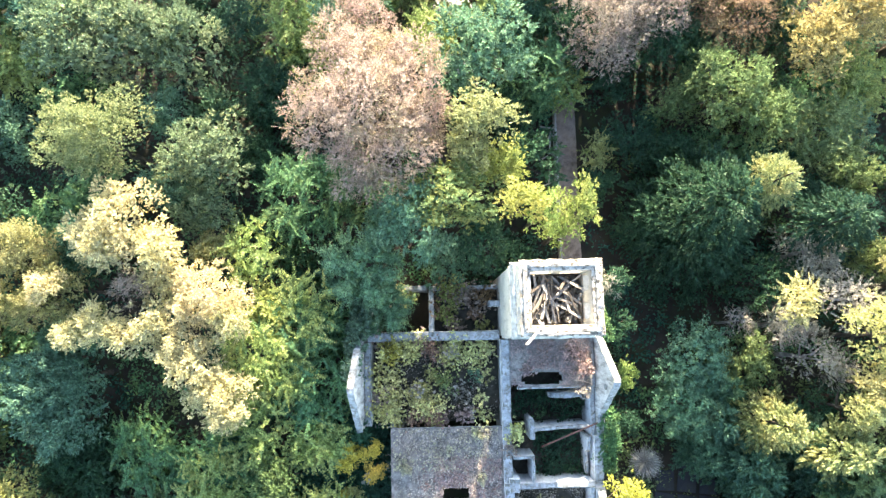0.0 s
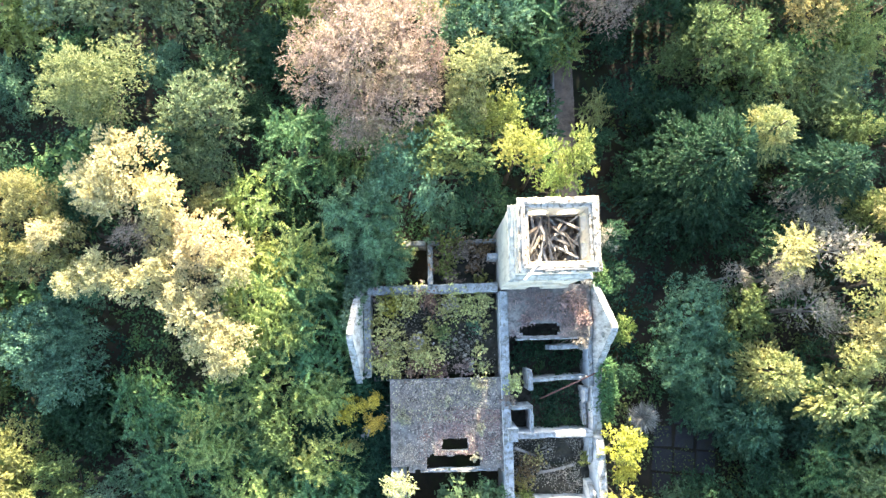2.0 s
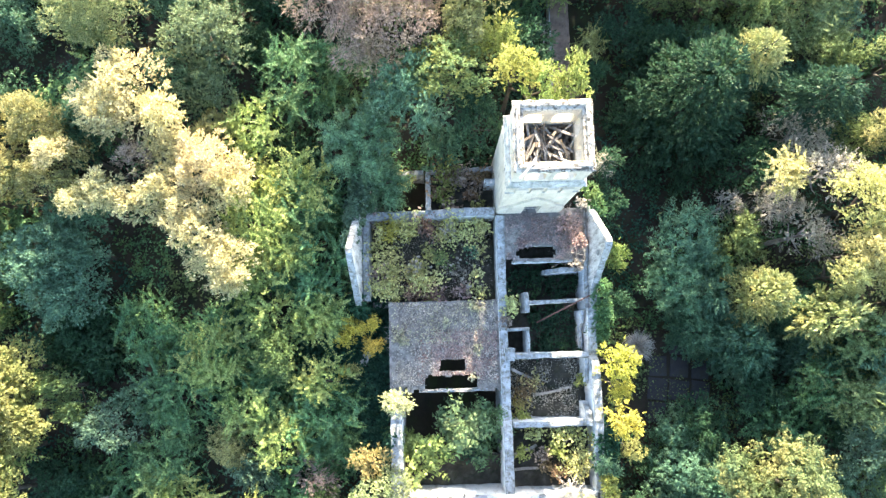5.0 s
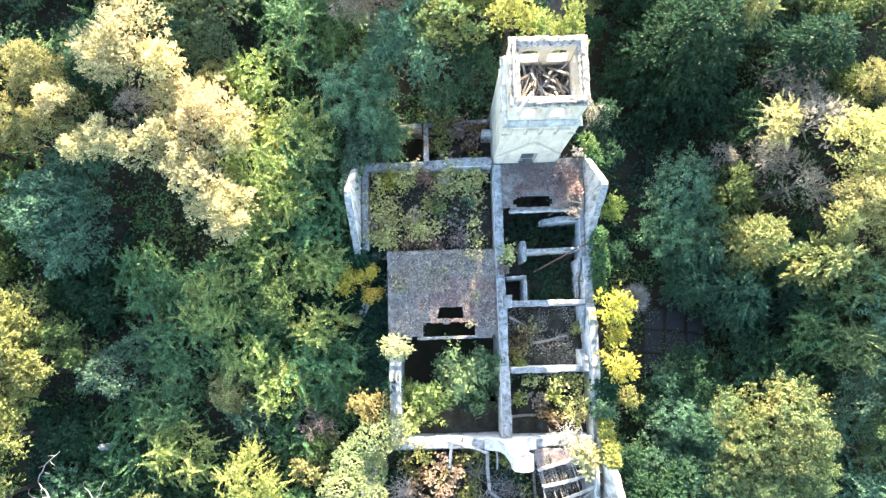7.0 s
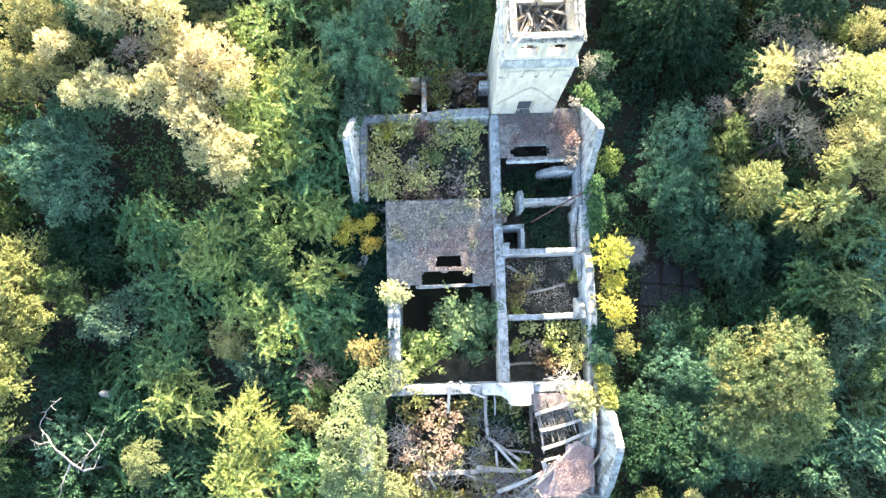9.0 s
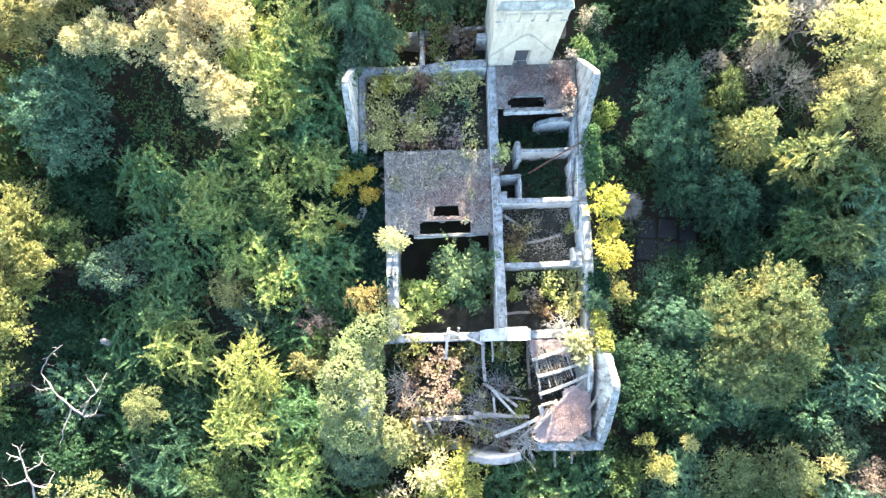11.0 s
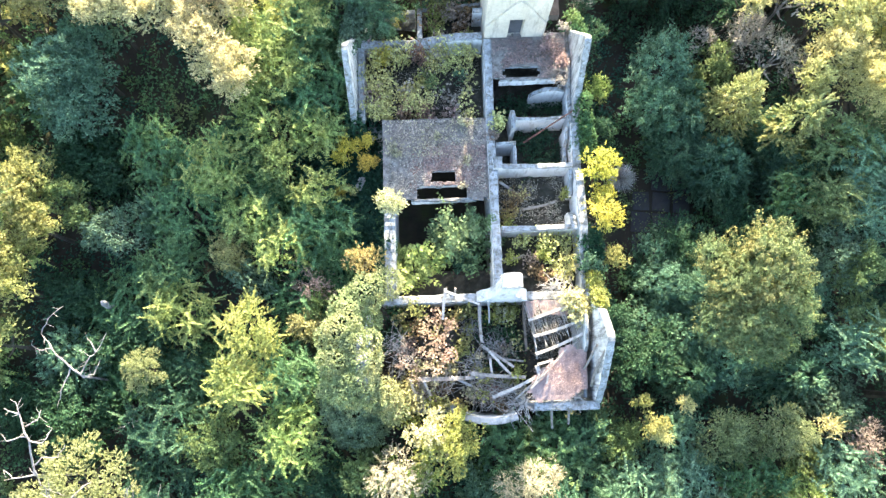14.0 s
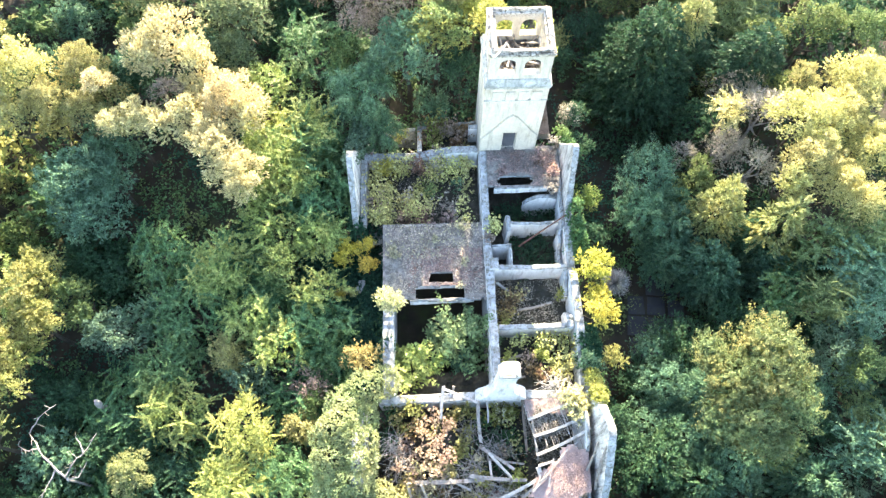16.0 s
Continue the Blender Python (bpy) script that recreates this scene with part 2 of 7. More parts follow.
def quads(name, c, d, w, mat):
    """Many small four-cornered blades: centres, half lengths and half widths."""
    n = len(c)
    co = np.stack([c - d, c + w - 0.15 * d, c + d, c - w - 0.15 * d], 1).reshape(-1, 3)
    me = bpy.data.meshes.new(name)
    me.vertices.add(4 * n)
    me.vertices.foreach_set("co", co.ravel().astype(np.float32))
    me.loops.add(4 * n)
    me.loops.foreach_set("vertex_index", np.arange(4 * n, dtype=np.int32))
    me.polygons.add(n)
    me.polygons.foreach_set("loop_start", np.arange(0, 4 * n, 4, dtype=np.int32))
    me.materials.append(mat)
    me.update(calc_edges=True)
    return me


def leaflets(name, c, d, w, mat):
    """Many small three-cornered leaves: centres, half lengths and half widths."""
    n = len(c)
    co = np.stack([c + 1.1 * d, c - 0.7 * d + 1.25 * w, c - 0.8 * d - 1.15 * w], 1).reshape(-1, 3)
    me = bpy.data.meshes.new(name)
    me.vertices.add(3 * n)
    me.vertices.foreach_set("co", co.ravel().astype(np.float32))
    me.loops.add(3 * n)
    me.loops.foreach_set("vertex_index", np.arange(3 * n, dtype=np.int32))
    me.polygons.add(n)
    me.polygons.foreach_set("loop_start", np.arange(0, 3 * n, 3, dtype=np.int32))
    me.materials.append(mat)
    me.update(calc_edges=True)
    return me


def unit(v):
    return v / np.maximum(np.linalg.norm(v, axis=-1, keepdims=True), 1e-9)


def blades(rng, c, normal, size, aspect=0.6, spread=0.5):
    """Half vectors of blades at c that face roughly along normal."""
    n = len(c)
    nn = unit(normal + spread * rng.normal(size=(n, 3)))
    d = unit(np.cross(nn, rng.normal(size=(n, 3))))
    w = np.cross(nn, d)
    s = size * rng.uniform(0.65, 1.25, (n, 1))
    return d * s * 0.5, w * s * 0.5 * aspect


def tufts(rng, p, axis, size, per, leaf, aspect, spread=(1.25, 0.45)):
    """Small shoots at p along axis: leaves stand round each in a spiral, wide at its foot and closing to its tip."""
    n = len(p)
    e = unit(np.cross(axis, rng.normal(size=(n, 3))))
    g = np.cross(axis, e)
    turn = rng.uniform(0, 6.2832, n)
    cs, ds, ws = [], [], []
    for j in range(per):
        s = (j + 0.5) / per
        a = turn + 2.4 * j + rng.normal(size=n) * 0.3
        th = spread[0] * (1 - s) + spread[1] * s + rng.normal(size=n) * 0.18
        out = e * np.cos(a)[:, None] + g * np.sin(a)[:, None]
        d = unit(axis * np.cos(th)[:, None] + out * np.sin(th)[:, None])
        ln = leaf * rng.uniform(0.7, 1.3, (n, 1))
        cs.append(p + axis * (size * s) + d * ln * 0.5)
        ds.append(d * ln * 0.5)
        ws.append(unit(np.cross(d, axis + 0.25 * rng.normal(size=(n, 3)))) * ln * 0.5 * aspect)
    # leaves of one shoot stay together in the mesh
    return tuple(np.stack(q, 1).reshape(-1, 3) for q in (cs, ds, ws))


def clumped(seed, R, H, boughs, subs, rl, n, per, leaf, size=0.26, aspect=0.55, reach=(0.55, 1.08), bulk=(0.28, 0.46), lean=0.45, spread=(1.25, 0.45), core=0.34, low=1.32, jitter=0.17):
    """A crown of uneven boughs, each heaped with small clumps that carry the shoots; larger dull leaves close it inside."""
    rng = np.random.default_rng(seed)
    i = np.arange(boughs)
    z = 1 - (i + 0.5) / boughs * low
    a = i * 2.39996 + rng.uniform(0, 1.1, boughs)
    s = np.sqrt(np.maximum(0, 1 - z * z))
    bd = unit(np.stack([s * np.cos(a), s * np.sin(a), z], 1) + jitter * rng.normal(size=(boughs, 3)))
    bd[0] = (0.06, 0.02, 0.998)
    br = R * rng.uniform(*bulk, boughs)
    br[0] = R * bulk[1] * 1.15
    bc = bd * (np.array([R, R, H]) - br[:, None]) * rng.uniform(*reach, (boughs, 1))
    bc[0] = bd[0] * (H - br[0])
    which = rng.integers(0, boughs, subs)
    which[:subs // 14] = 0
    sdir = unit(rng.normal(size=(subs, 3)) + 0.8 * bd[which] + np.array([0, 0, 0.35]))
    ctr = bc[which] + sdir * (br[which] * rng.uniform(0.5, 1.08, subs))[:, None]
    rad = rl * rng.uniform(0.5, 1.4, subs)
    m = n * 3
    share = rad ** 2 * (0.4 + 1.2 * np.clip(ctr[:, 2] / H, 0, 1))
    k = rng.choice(subs, m, p=share / np.sum(share))
    nn = unit(rng.normal(size=(m, 3)) + 0.75 * sdir[k] + np.array([0, 0, 0.35]))
    p = ctr[k] + nn * (rad[k] * rng.uniform(0.55, 1.1, m))[:, None]
    inside = np.zeros(m, bool)
    for j in range(subs):
        inside |= (np.linalg.norm(p - ctr[j], axis=1) < 0.68 * rad[j]) & (k != j)
    keep = np.flatnonzero(~inside)[:n]
    p, axis = p[keep], unit(nn[keep] + 0.4 * sdir[k[keep]] + np.array([0, 0, lean]) + 0.3 * rng.normal(size=(len(keep), 3)))
    one = tufts(rng, p, axis, size, per, leaf, aspect, spread)
    q = int(n * core)
    b = rng.choice(boughs, q, p=br ** 2 / np.sum(br ** 2))
    v = unit(rng.normal(size=(q, 3)) + 0.5 * bd[b] + np.array([0, 0, 0.3]))
    c = bc[b] + v * (br[b] * rng.uniform(0.35, 0.72, q))[:, None]
    d, w = blades(rng, c, v, leaf * 1.7, 0.8)
    return tuple(np.concatenate(x) for x in zip(one, (c, d, w)))


def fingered(seed, R, H, fingers, per, leaf, thick):
    """A dense conifer: short stout fingers of foliage stand all over a heaped, uneven dome, with dark gaps between."""
    rng = np.random.default_rng(seed)
    i = np.arange(fingers)
    z = 1 - (i + 0.5) / fingers * 1.25
    a = i * 2.39996 + rng.uniform(-.25, .25, fingers)
    s = np.sqrt(np.maximum(0, 1 - z * z))
    v = unit(np.stack([s * np.cos(a), s * np.sin(a), z], 1) + 0.03 * rng.normal(size=(fingers, 3)))
    heap = np.array([1.0 * noise.noise(tuple(q * 2.1 + seed)) + 1.0 * noise.noise(tuple(q * 4.4 + seed)) + 0.6 * noise.noise(tuple(q * 8.0)) for q in v])
    p = v * np.array([R, R, H]) * (0.82 + 0.34 * heap)[:, None]
    axis = unit(v + np.array([0, 0, 0.75]) + 0.28 * rng.normal(size=(fingers, 3)))
    r = thick * rng.uniform(0.7, 1.35, fingers)
    k = np.repeat(i, per)
    n = unit(rng.normal(size=(len(k), 3)) + 0.55 * axis[k])
    along = np.sum(n * axis[k], 1, keepdims=True)
    c = p[k] + (n + axis[k] * along * 1.6) * r[k, None] * rng.uniform(0.8, 1.1, (len(k), 1))
    d, w = blades(rng, c, n, leaf, 0.55, 0.4)
    q = fingers * 3
    j = rng.integers(0, fingers, q)
    c2 = p[j] * rng.uniform(0.8, 0.93, (q, 1)) + 0.1 * rng.normal(size=(q, 3))
    d2, w2 = blades(rng, c2, v[j], leaf * 2.4, 0.8)
    return np.concatenate([c, c2]), np.concatenate([d, d2]), np.concatenate([w, w2])


def fir_crown(seed, R, H, boughs, each, leaf, per=15, size=0.34, power=0.6):
    """A conifer: flat boughs leave the stem in a rising spiral, droop, and carry drooping sprays to both sides."""
    rng = np.random.default_rng(seed)
    p, ax = [], []
    for i in range(boughs):
        f = ((i + 0.5) / boughs) ** 0.7
        a = 2.39996 * i + rng.uniform(-.3, .3)
        out = np.array([math.cos(a), math.sin(a), 0])
        side = np.array([-out[1], out[0], 0])
        long = R * max(0.1, f) ** power * rng.uniform(0.8, 1.1) * (1 + 0.14 * noise.noise((2 * math.cos(a), 2 * math.sin(a), seed + f)))
        z0 = H * (1.0 - 1.75 * f)
        rise = rng.uniform(0.05, 0.3)
        m = max(5, int(each * (0.35 + 0.65 * f)))
        for s in rng.uniform(0.25, 1.0, m) ** 0.8:
            w = rng.uniform(-1, 1) * (0.08 + 0.34 * long * (1.08 - s) * min(1, 2.2 * s))
            p.append(out * long * s + side * w + np.array([0, 0, z0 + rise * long * s - 0.42 * long * s * s - 0.25 * abs(w) + rng.uniform(-.06, .06)]))
            ax.append(unit(out * 0.9 + side * (1.1 * w / (0.1 + 0.3 * long)) + np.array([0, 0, 0.28 - 0.3 * s]) + 0.22 * rng.normal(size=3)))
    p, ax = np.array(p), np.array(ax)
    one = tufts(rng, p, ax, size, per, leaf, 0.5, (1.0, 0.35))
    q = len(p) // 4
    c = p[:q * 4:4] * np.array([0.82, 0.82, 1]) - np.array([0, 0, 0.35])
    d, w = blades(rng, c, np.tile([0, 0, 1.0], (q, 1)) + ax[:q * 4:4] * 0.5, leaf * 1.8, 0.8)
    return tuple(np.concatenate(x) for x in zip(one, (c, d, w)))


def sprays(seed, p0, way, length, droop, pairs, leaf, aspect=0.34, angle=0.9):
    """Feathered sprays: leaflets in two rows along bending twigs."""
    rng = np.random.default_rng(seed)
    n = len(p0)
    up = unit(np.array([0, 0, 1.0]) + 0.35 * rng.normal(size=(n, 3)))
    side = unit(np.cross(way, up))
    cs, ds, ws = [], [], []
    for j in range(pairs):
        s = (j + 0.6) / pairs
        q = p0 + way * (length * s)[:, None] + np.array([0, 0, -1.0]) * (droop * length * s * s)[:, None]
        ax = unit(way + np.array([0, 0, -2.0]) * (droop * s)[..., None])
        for sg in (-1, 1):
            dirn = unit(ax * math.cos(angle) + sg * side * math.sin(angle) + 0.18 * rng.normal(size=(n, 3)))
            ln = (leaf * (1.15 - 0.6 * s) * rng.uniform(0.75, 1.2, n))[:, None]
            cs.append(q + dirn * ln * 0.5 + 0.06 * leaf * rng.normal(size=(n, 3)))
            ds.append(dirn * ln * 0.5)
            ws.append(unit(np.cross(dirn, up + 0.3 * rng.normal(size=(n, 3)))) * ln * 0.5 * aspect)
    return np.concatenate(cs), np.concatenate(ds), np.concatenate(ws)


def frond_crown(seed, R, H, n, length, droop, pairs, leaf, aspect=0.34, lift=0.5, low=-0.3):
    rng = np.random.default_rng(seed)
    v = rng.normal(size=(n * 2, 3))
    v = unit(v)
    v = v[v[:, 2] > low][:n]
    # boughs gather the sprays, so that gaps stay between them
    boughs = unit(rng.normal(size=(max(7, n // 14), 3)) + np.array([0, 0, 0.5]))
    near = boughs[np.argmax(v @ boughs.T, 1)]
    v = unit(v * 0.6 + near * 0.75)
    p0 = v * rng.uniform(0.25, 0.72, (len(v), 1)) * np.array([R, R, H])
    way = unit(v + np.array([0, 0, lift]) * rng.uniform(0, 1, (len(v), 1)) + 0.4 * rng.normal(size=v.shape))
    ln = length * rng.uniform(0.6, 1.2, len(v))
    return sprays(seed + 1, p0, way, ln, np.full(len(v), droop) * rng.uniform(0.6, 1.4, len(v)), pairs, leaf, aspect)


def bough_crown(seed, R, H, shoots, length, pairs, leaf):
    """Rising shoots on the boughs, each ending in a star of long narrow feathers, over a loose body of leaves."""
    rng = np.random.default_rng(seed)
    p0, way, ln = [], [], []
    for b in range(shoots):
        el = math.asin(min(1, rng.uniform(-0.1, 1.0)))
        a = rng.uniform(0, 6.28)
        d = np.array([math.cos(a) * math.cos(el), math.sin(a) * math.cos(el), math.sin(el)])
        lump = 1 + 0.28 * noise.noise(tuple(d * 2.4 + seed))
        tip = d * np.array([R, R, H]) * rng.uniform(0.62, 1.12) * lump
        axis = unit(d + np.array([0, 0, 0.5]) + 0.4 * rng.normal(size=3))
        side = unit(np.cross(axis, rng.normal(size=3)))
        other = np.cross(axis, side)
        arms = rng.integers(3, 8)
        for i in range(arms):
            f = i / arms
            t = 2.4 * i + rng.uniform(-.4, .4)
            p0.append(tip - axis * length * 0.8 * f)
            way.append(unit(axis * (0.75 - 0.5 * f) + math.cos(t) * side + math.sin(t) * other))
            ln.append(length * rng.uniform(0.55, 1.15))
    n = len(p0)
    one = sprays(seed + 1, np.array(p0), np.array(way), np.array(ln), np.full(n, 0.18), pairs, leaf * 1.1, 0.72, 1.0)
    two = clumped(seed + 2, R * 0.74, H * 0.64, 12, max(20, shoots // 2), R * 0.17, int(shoots * 1.4), 10, leaf, core=0.8)
    return tuple(np.concatenate(q) for q in zip(one, two))


def tubes(name, lines, mat, sides=6):
    """Round tapering sticks along lines of (point, radius)."""
    verts, faces = [], []
    for line in lines:
        pts = [Vector(p) for p, _ in line]
        base = len(verts)
        if base:   # a fork: the stick grows out of the nearest point of what stands already
            near = int(np.argmin(np.sum((np.array(verts) - np.array(line[0][0])) ** 2, 1)))
            faces.append((base, base + 1, near))
        for i, (p, r) in enumerate(line):
            ax = (pts[min(i + 1, len(pts) - 1)] - pts[max(i - 1, 0)]).normalized()
            e = ax.orthogonal().normalized()
            g = ax.cross(e)
            for j in range(sides):
                b = 2 * math.pi * j / sides
                verts.append(pts[i] + (e * math.cos(b) + g * math.sin(b)) * r)
        for i in range(len(line) - 1):
            for j in range(sides):
                q = base + i * sides
                faces.append((q + j, q + (j + 1) % sides, q + sides + (j + 1) % sides, q + sides + j))
        faces.append(tuple(base + (len(line) - 1) * sides + j for j in range(sides)))
        faces.append(tuple(base + j for j in reversed(range(sides))))
    return mesh_from(name, verts, faces, [mat])


def trunk_mesh(seed, R, H, height, mat, limbs=7, thick=1.0):
    """A tapering trunk with limbs that reach into the crown; the crown's middle is the origin."""
    rng = random.Random(seed)
    r0 = 0.065 * R * thick + 0.04
    lines = [[((rng.uniform(-.1, .1) * s * R, rng.uniform(-.1, .1) * s * R, -height + (height + 0.3 * H) * s), r0 * (1.25 - 1.05 * s)) for s in (0, 0.12, 0.35, 0.6, 0.8, 1)]]
    for i in range(limbs):
        a = 2 * math.pi * (i + rng.uniform(-.3, .3)) / limbs
        z0 = rng.uniform(-0.8, -0.1) * H
        reach, rise = R * rng.uniform(0.55, 0.85), H * rng.uniform(0.15, 0.45)
        lines.append([((math.cos(a) * reach * s + rng.uniform(-.05, .05) * R, math.sin(a) * reach * s + rng.uniform(-.05, .05) * R, z0 + rise * s ** 1.3), r0 * 0.45 * (1.1 - s)) for s in (0, 0.35, 0.7, 1)])
    return tubes("trunk", lines, mat)


def ground_z(x, y):
    west = min(1, max(0, (2 - x) / 7))
    east = min(1, max(0, (x - 9) / 4))
    z = 0.25 + 1.5 * west * west * (3 - 2 * west) - 0.6 * east
    if math.hypot(x - 14.6, y + 9.9) > 3.6:
        z += 0.35 * noise.noise((x * 0.18, y * 0.18, 3.1)) + 0.08 * noise.noise((x * 0.9, y * 0.9, 1.7))
    return z


# ---- the ground ----
def build_ground():
    """One sheet, fine round the villa and wide to the horizon."""
    xs = [-900, -400, -150, -70, -45] + [-34 + 0.8 * i for i in range(86)] + [45, 70, 150, 400, 900]
    ys = [-900, -400, -150, -70, -46] + [-38 + 0.8 * i for i in range(78)] + [36, 70, 150, 400, 900]
    verts = [(x, y, ground_z(x, y)) for y in ys for x in xs]
    w = len(xs)
    faces = [(j * w + i, j * w + i + 1, (j + 1) * w + i + 1, (j + 1) * w + i) for j in range(len(ys) - 1) for i in range(w - 1)]
    me = mesh_from("ground", verts, faces, [SOIL])
    me.polygons.foreach_set("use_smooth", [True] * len(faces))
    thing("ground", "dark brown forest floor with leaf litter", "ground", me=me, kind="structure")


build_ground()

# ---- the villa ----
TURN_V = 1.26
BR = pose(0, 0, 0, 0, 0, TURN_V)
villa = thing("ruined_villa", "roofless white plastered villa in ruins with overgrown rooms", "ruin", m=BR)
lerp = lambda prof, s: float(np.interp(s, [p[0] for p in prof], [p[1] for p in prof]))


def wall_mesh(p0, p1, th, prof, zb=-0.4, seed=0, crumble=0.07, mats=(PLASTER, COPING)):
    """A wall along a line with an uneven, crumbling top. prof: (share of the length, height)."""
    p0, p1 = Vector((*p0, 0)), Vector((*p1, 0))
    length = (p1 - p0).length
    ax = (p1 - p0).normalized()
    side = Vector((-ax.y, ax.x, 0))
    n = max(3, int(length / 0.22))
    verts, faces, idx = [], [], []
    for i in range(n + 1):
        s = i / n
        nz = noise.noise((s * length * 1.3, seed * 7.3, 0)) + 0.6 * noise.noise((s * length * 4.1, seed * 3.1, 5))
        z = lerp(prof, s) + crumble * nz
        c = 0.05 + 0.03 * abs(nz)
        q = p0 + ax * length * s
        for k, (o, h) in enumerate(((-1, zb), (-1, z - 0.6), (-1, z - c), (-1 + 2 * c / th, z), (1 - 2 * c / th, z + 0.02 * nz), (1, z - c), (1, z - 0.6), (1, zb))):
            jit = 0.045 * noise.noise((s * length * 2.6, h * 2.4, seed + o)) if 0 < k < 7 else 0
            verts.append(q + side * (o * th / 2 + jit) + Vector((0, 0, h)))
    for i in range(n):
        for k in range(7):
            faces.append((i * 8 + k, i * 8 + k + 1, i * 8 + 9 + k, i * 8 + 8 + k))
            idx.append(1 if k in (2, 3, 4) else 0)
    faces += [tuple(range(7, -1, -1)), tuple(n * 8 + k for k in range(8))]
    idx += [0, 0]
    return mesh_from("wall", verts, faces, list(mats), idx)


def plate_mesh(u0, u1, v0, v1, top, th, gone, mats, step=0.16, rough=0.04, slope=None):
    """A slab in small cells; gone(u, v) says where it has fallen in."""
    nu, nv = max(2, round((u1 - u0) / step)), max(2, round((v1 - v0) / step))
    there = [[not gone(u0 + (i + .5) * (u1 - u0) / nu, v0 + (j + .5) * (v1 - v0) / nv) for j in range(nv)] for i in range(nu)]
    ids, verts, faces, idx = {}, [], [], []

    def vert(i, j, k):
        if (i, j, k) not in ids:
            u, v = u0 + i * (u1 - u0) / nu, v0 + j * (v1 - v0) / nv
            edge = 0.035
            du, dv = edge * noise.noise((u * 5, v * 5, 1)), edge * noise.noise((u * 5, v * 5, 9))
            z = top + (slope(u, v) if slope else 0) + (rough * noise.noise((u * 1.7, v * 1.7, 4)) + 0.5 * rough * noise.noise((u * 6, v * 6, 2)) if k else -th)
            ids[(i, j, k)] = len(verts)
            verts.append((u + du, v + dv, z))
        return ids[(i, j, k)]

    for i in range(nu):
        for j in range(nv):
            if not there[i][j]:
                continue
            for k in (1, 0):
                q = [vert(i, j, k), vert(i + 1, j, k), vert(i + 1, j + 1, k), vert(i, j + 1, k)]
                faces.append(q if k else q[::-1])
                idx.append(0 if k else 1)
            for di, dj, a, b in ((-1, 0, (i, j + 1), (i, j)), (1, 0, (i + 1, j), (i + 1, j + 1)), (0, -1, (i, j), (i + 1, j)), (0, 1, (i + 1, j + 1), (i, j + 1))):
                x, y = i + di, j + dj
                if not (0 <= x < nu and 0 <= y < nv and there[x][y]):
                    faces.append([vert(*a, 1), vert(*a, 0), vert(*b, 0), vert(*b, 1)])
                    idx.append(1)
    return mesh_from("slab", verts, faces, list(mats), idx)


def vwall(name, p0, p1, th, prof, label="", **kw):
    if isinstance(prof, (int, float)):
        prof = [(0, prof), (1, prof)]
    return part(name, wall_mesh(p0, p1, th, prof, seed=len(bpy.data.objects), **kw), villa, label)


# north wing
vwall("outer_wall", (-4.10, -0.47), (3.02, -0.47), 0.50, [(0, 4.5), (.25, 4.3), (.5, 4.35), (.55, 4.6), (.8, 5.0), (1, 5.0)])
vwall("gable_wall", (-4.51, -0.15), (-4.51, -5.45), 0.34, [(0, 4.9), (.05, 5.0), (.30, 7.2), (.47, 8.7), (.53, 8.75), (.56, 8.6), (1, 5.0)], "white gable end wall with ivy at its foot", crumble=0.04, mats=(GABLE, COPING))
vwall("gable_wall", (8.27, -0.35), (8.27, -5.9), 0.34, [(0, 5.4), (.06, 5.7), (.40, 8.75), (.46, 8.8), (.72, 6.0), (.80, 5.2), (1, 4.9)], "white gable end wall stained and bare of its roof", crumble=0.04, mats=(GABLE, COPING))
vwall("inner_kerb", (-4.14, -0.75), (-4.14, -5.2), 0.36, [(0, 4.4), (.3, 4.6), (1, 4.4)])
vwall("inner_kerb", (7.97, -0.4), (7.97, -5.9), 0.24, [(0, 4.9), (.5, 5.0), (.6, 4.6), (1, 4.5)])
vwall("outer_wall", (-4.1, -5.30), (-2.9, -5.30), 0.42, 3.0)
# rooms to the north of it
vwall("outer_wall", (-0.75, 2.2), (3.1, 2.2), 0.26, [(0, 3.4), (.5, 3.6), (1, 4.0)], mats=(COPING, COPING))
vwall("partition_wall", (-0.62, -0.2), (-0.62, 2.1), 0.28, [(0, 4.5), (.5, 4.2), (1, 3.6)])
vwall("outer_wall", (-4.1, -0.2), (-4.1, 2.2), 0.4, 3.0)
vwall("partition_wall", (2.55, 1.25), (3.1, 1.25), 0.34, 4.9)
# unseen wall under the slab, added to stop sun leaking in from the north
vwall("outer_wall", (3.55, -0.62), (8.05, -0.62), 0.22, 4.75)
# added wall, not known to stand here, to keep sun off the room's soil
vwall("outer_wall", (-4.1, 2.25), (-0.9, 2.25), 0.3, [(0, 2.4), (.5, 2.9), (1, 3.2)], mats=(COPING, COPING))
# spine
vwall("spine_wall", (3.30, -0.72), (3.30, -8.2), 0.46, [(0, 5.1), (.6, 5.0), (.65, 4.8), (1, 4.85)])
vwall("spine_wall", (3.33, -8.2), (3.33, -15.5), 0.48, [(0, 5.0), (.25, 4.95), (.5, 4.9), (.56, 5.2), (.8, 5.2), (1, 5.1)])
vwall("pier", (3.58, -7.95), (3.58, -8.62), 0.52, 5.25)
# east
vwall("outer_wall", (8.16, -5.9), (8.16, -15.6), 0.48, [(0, 4.9), (.2, 4.6), (.26, 4.3), (.3, 4.9), (.45, 5.1), (.62, 5.2), (.8, 4.9), (1, 4.7)], crumble=0.12)
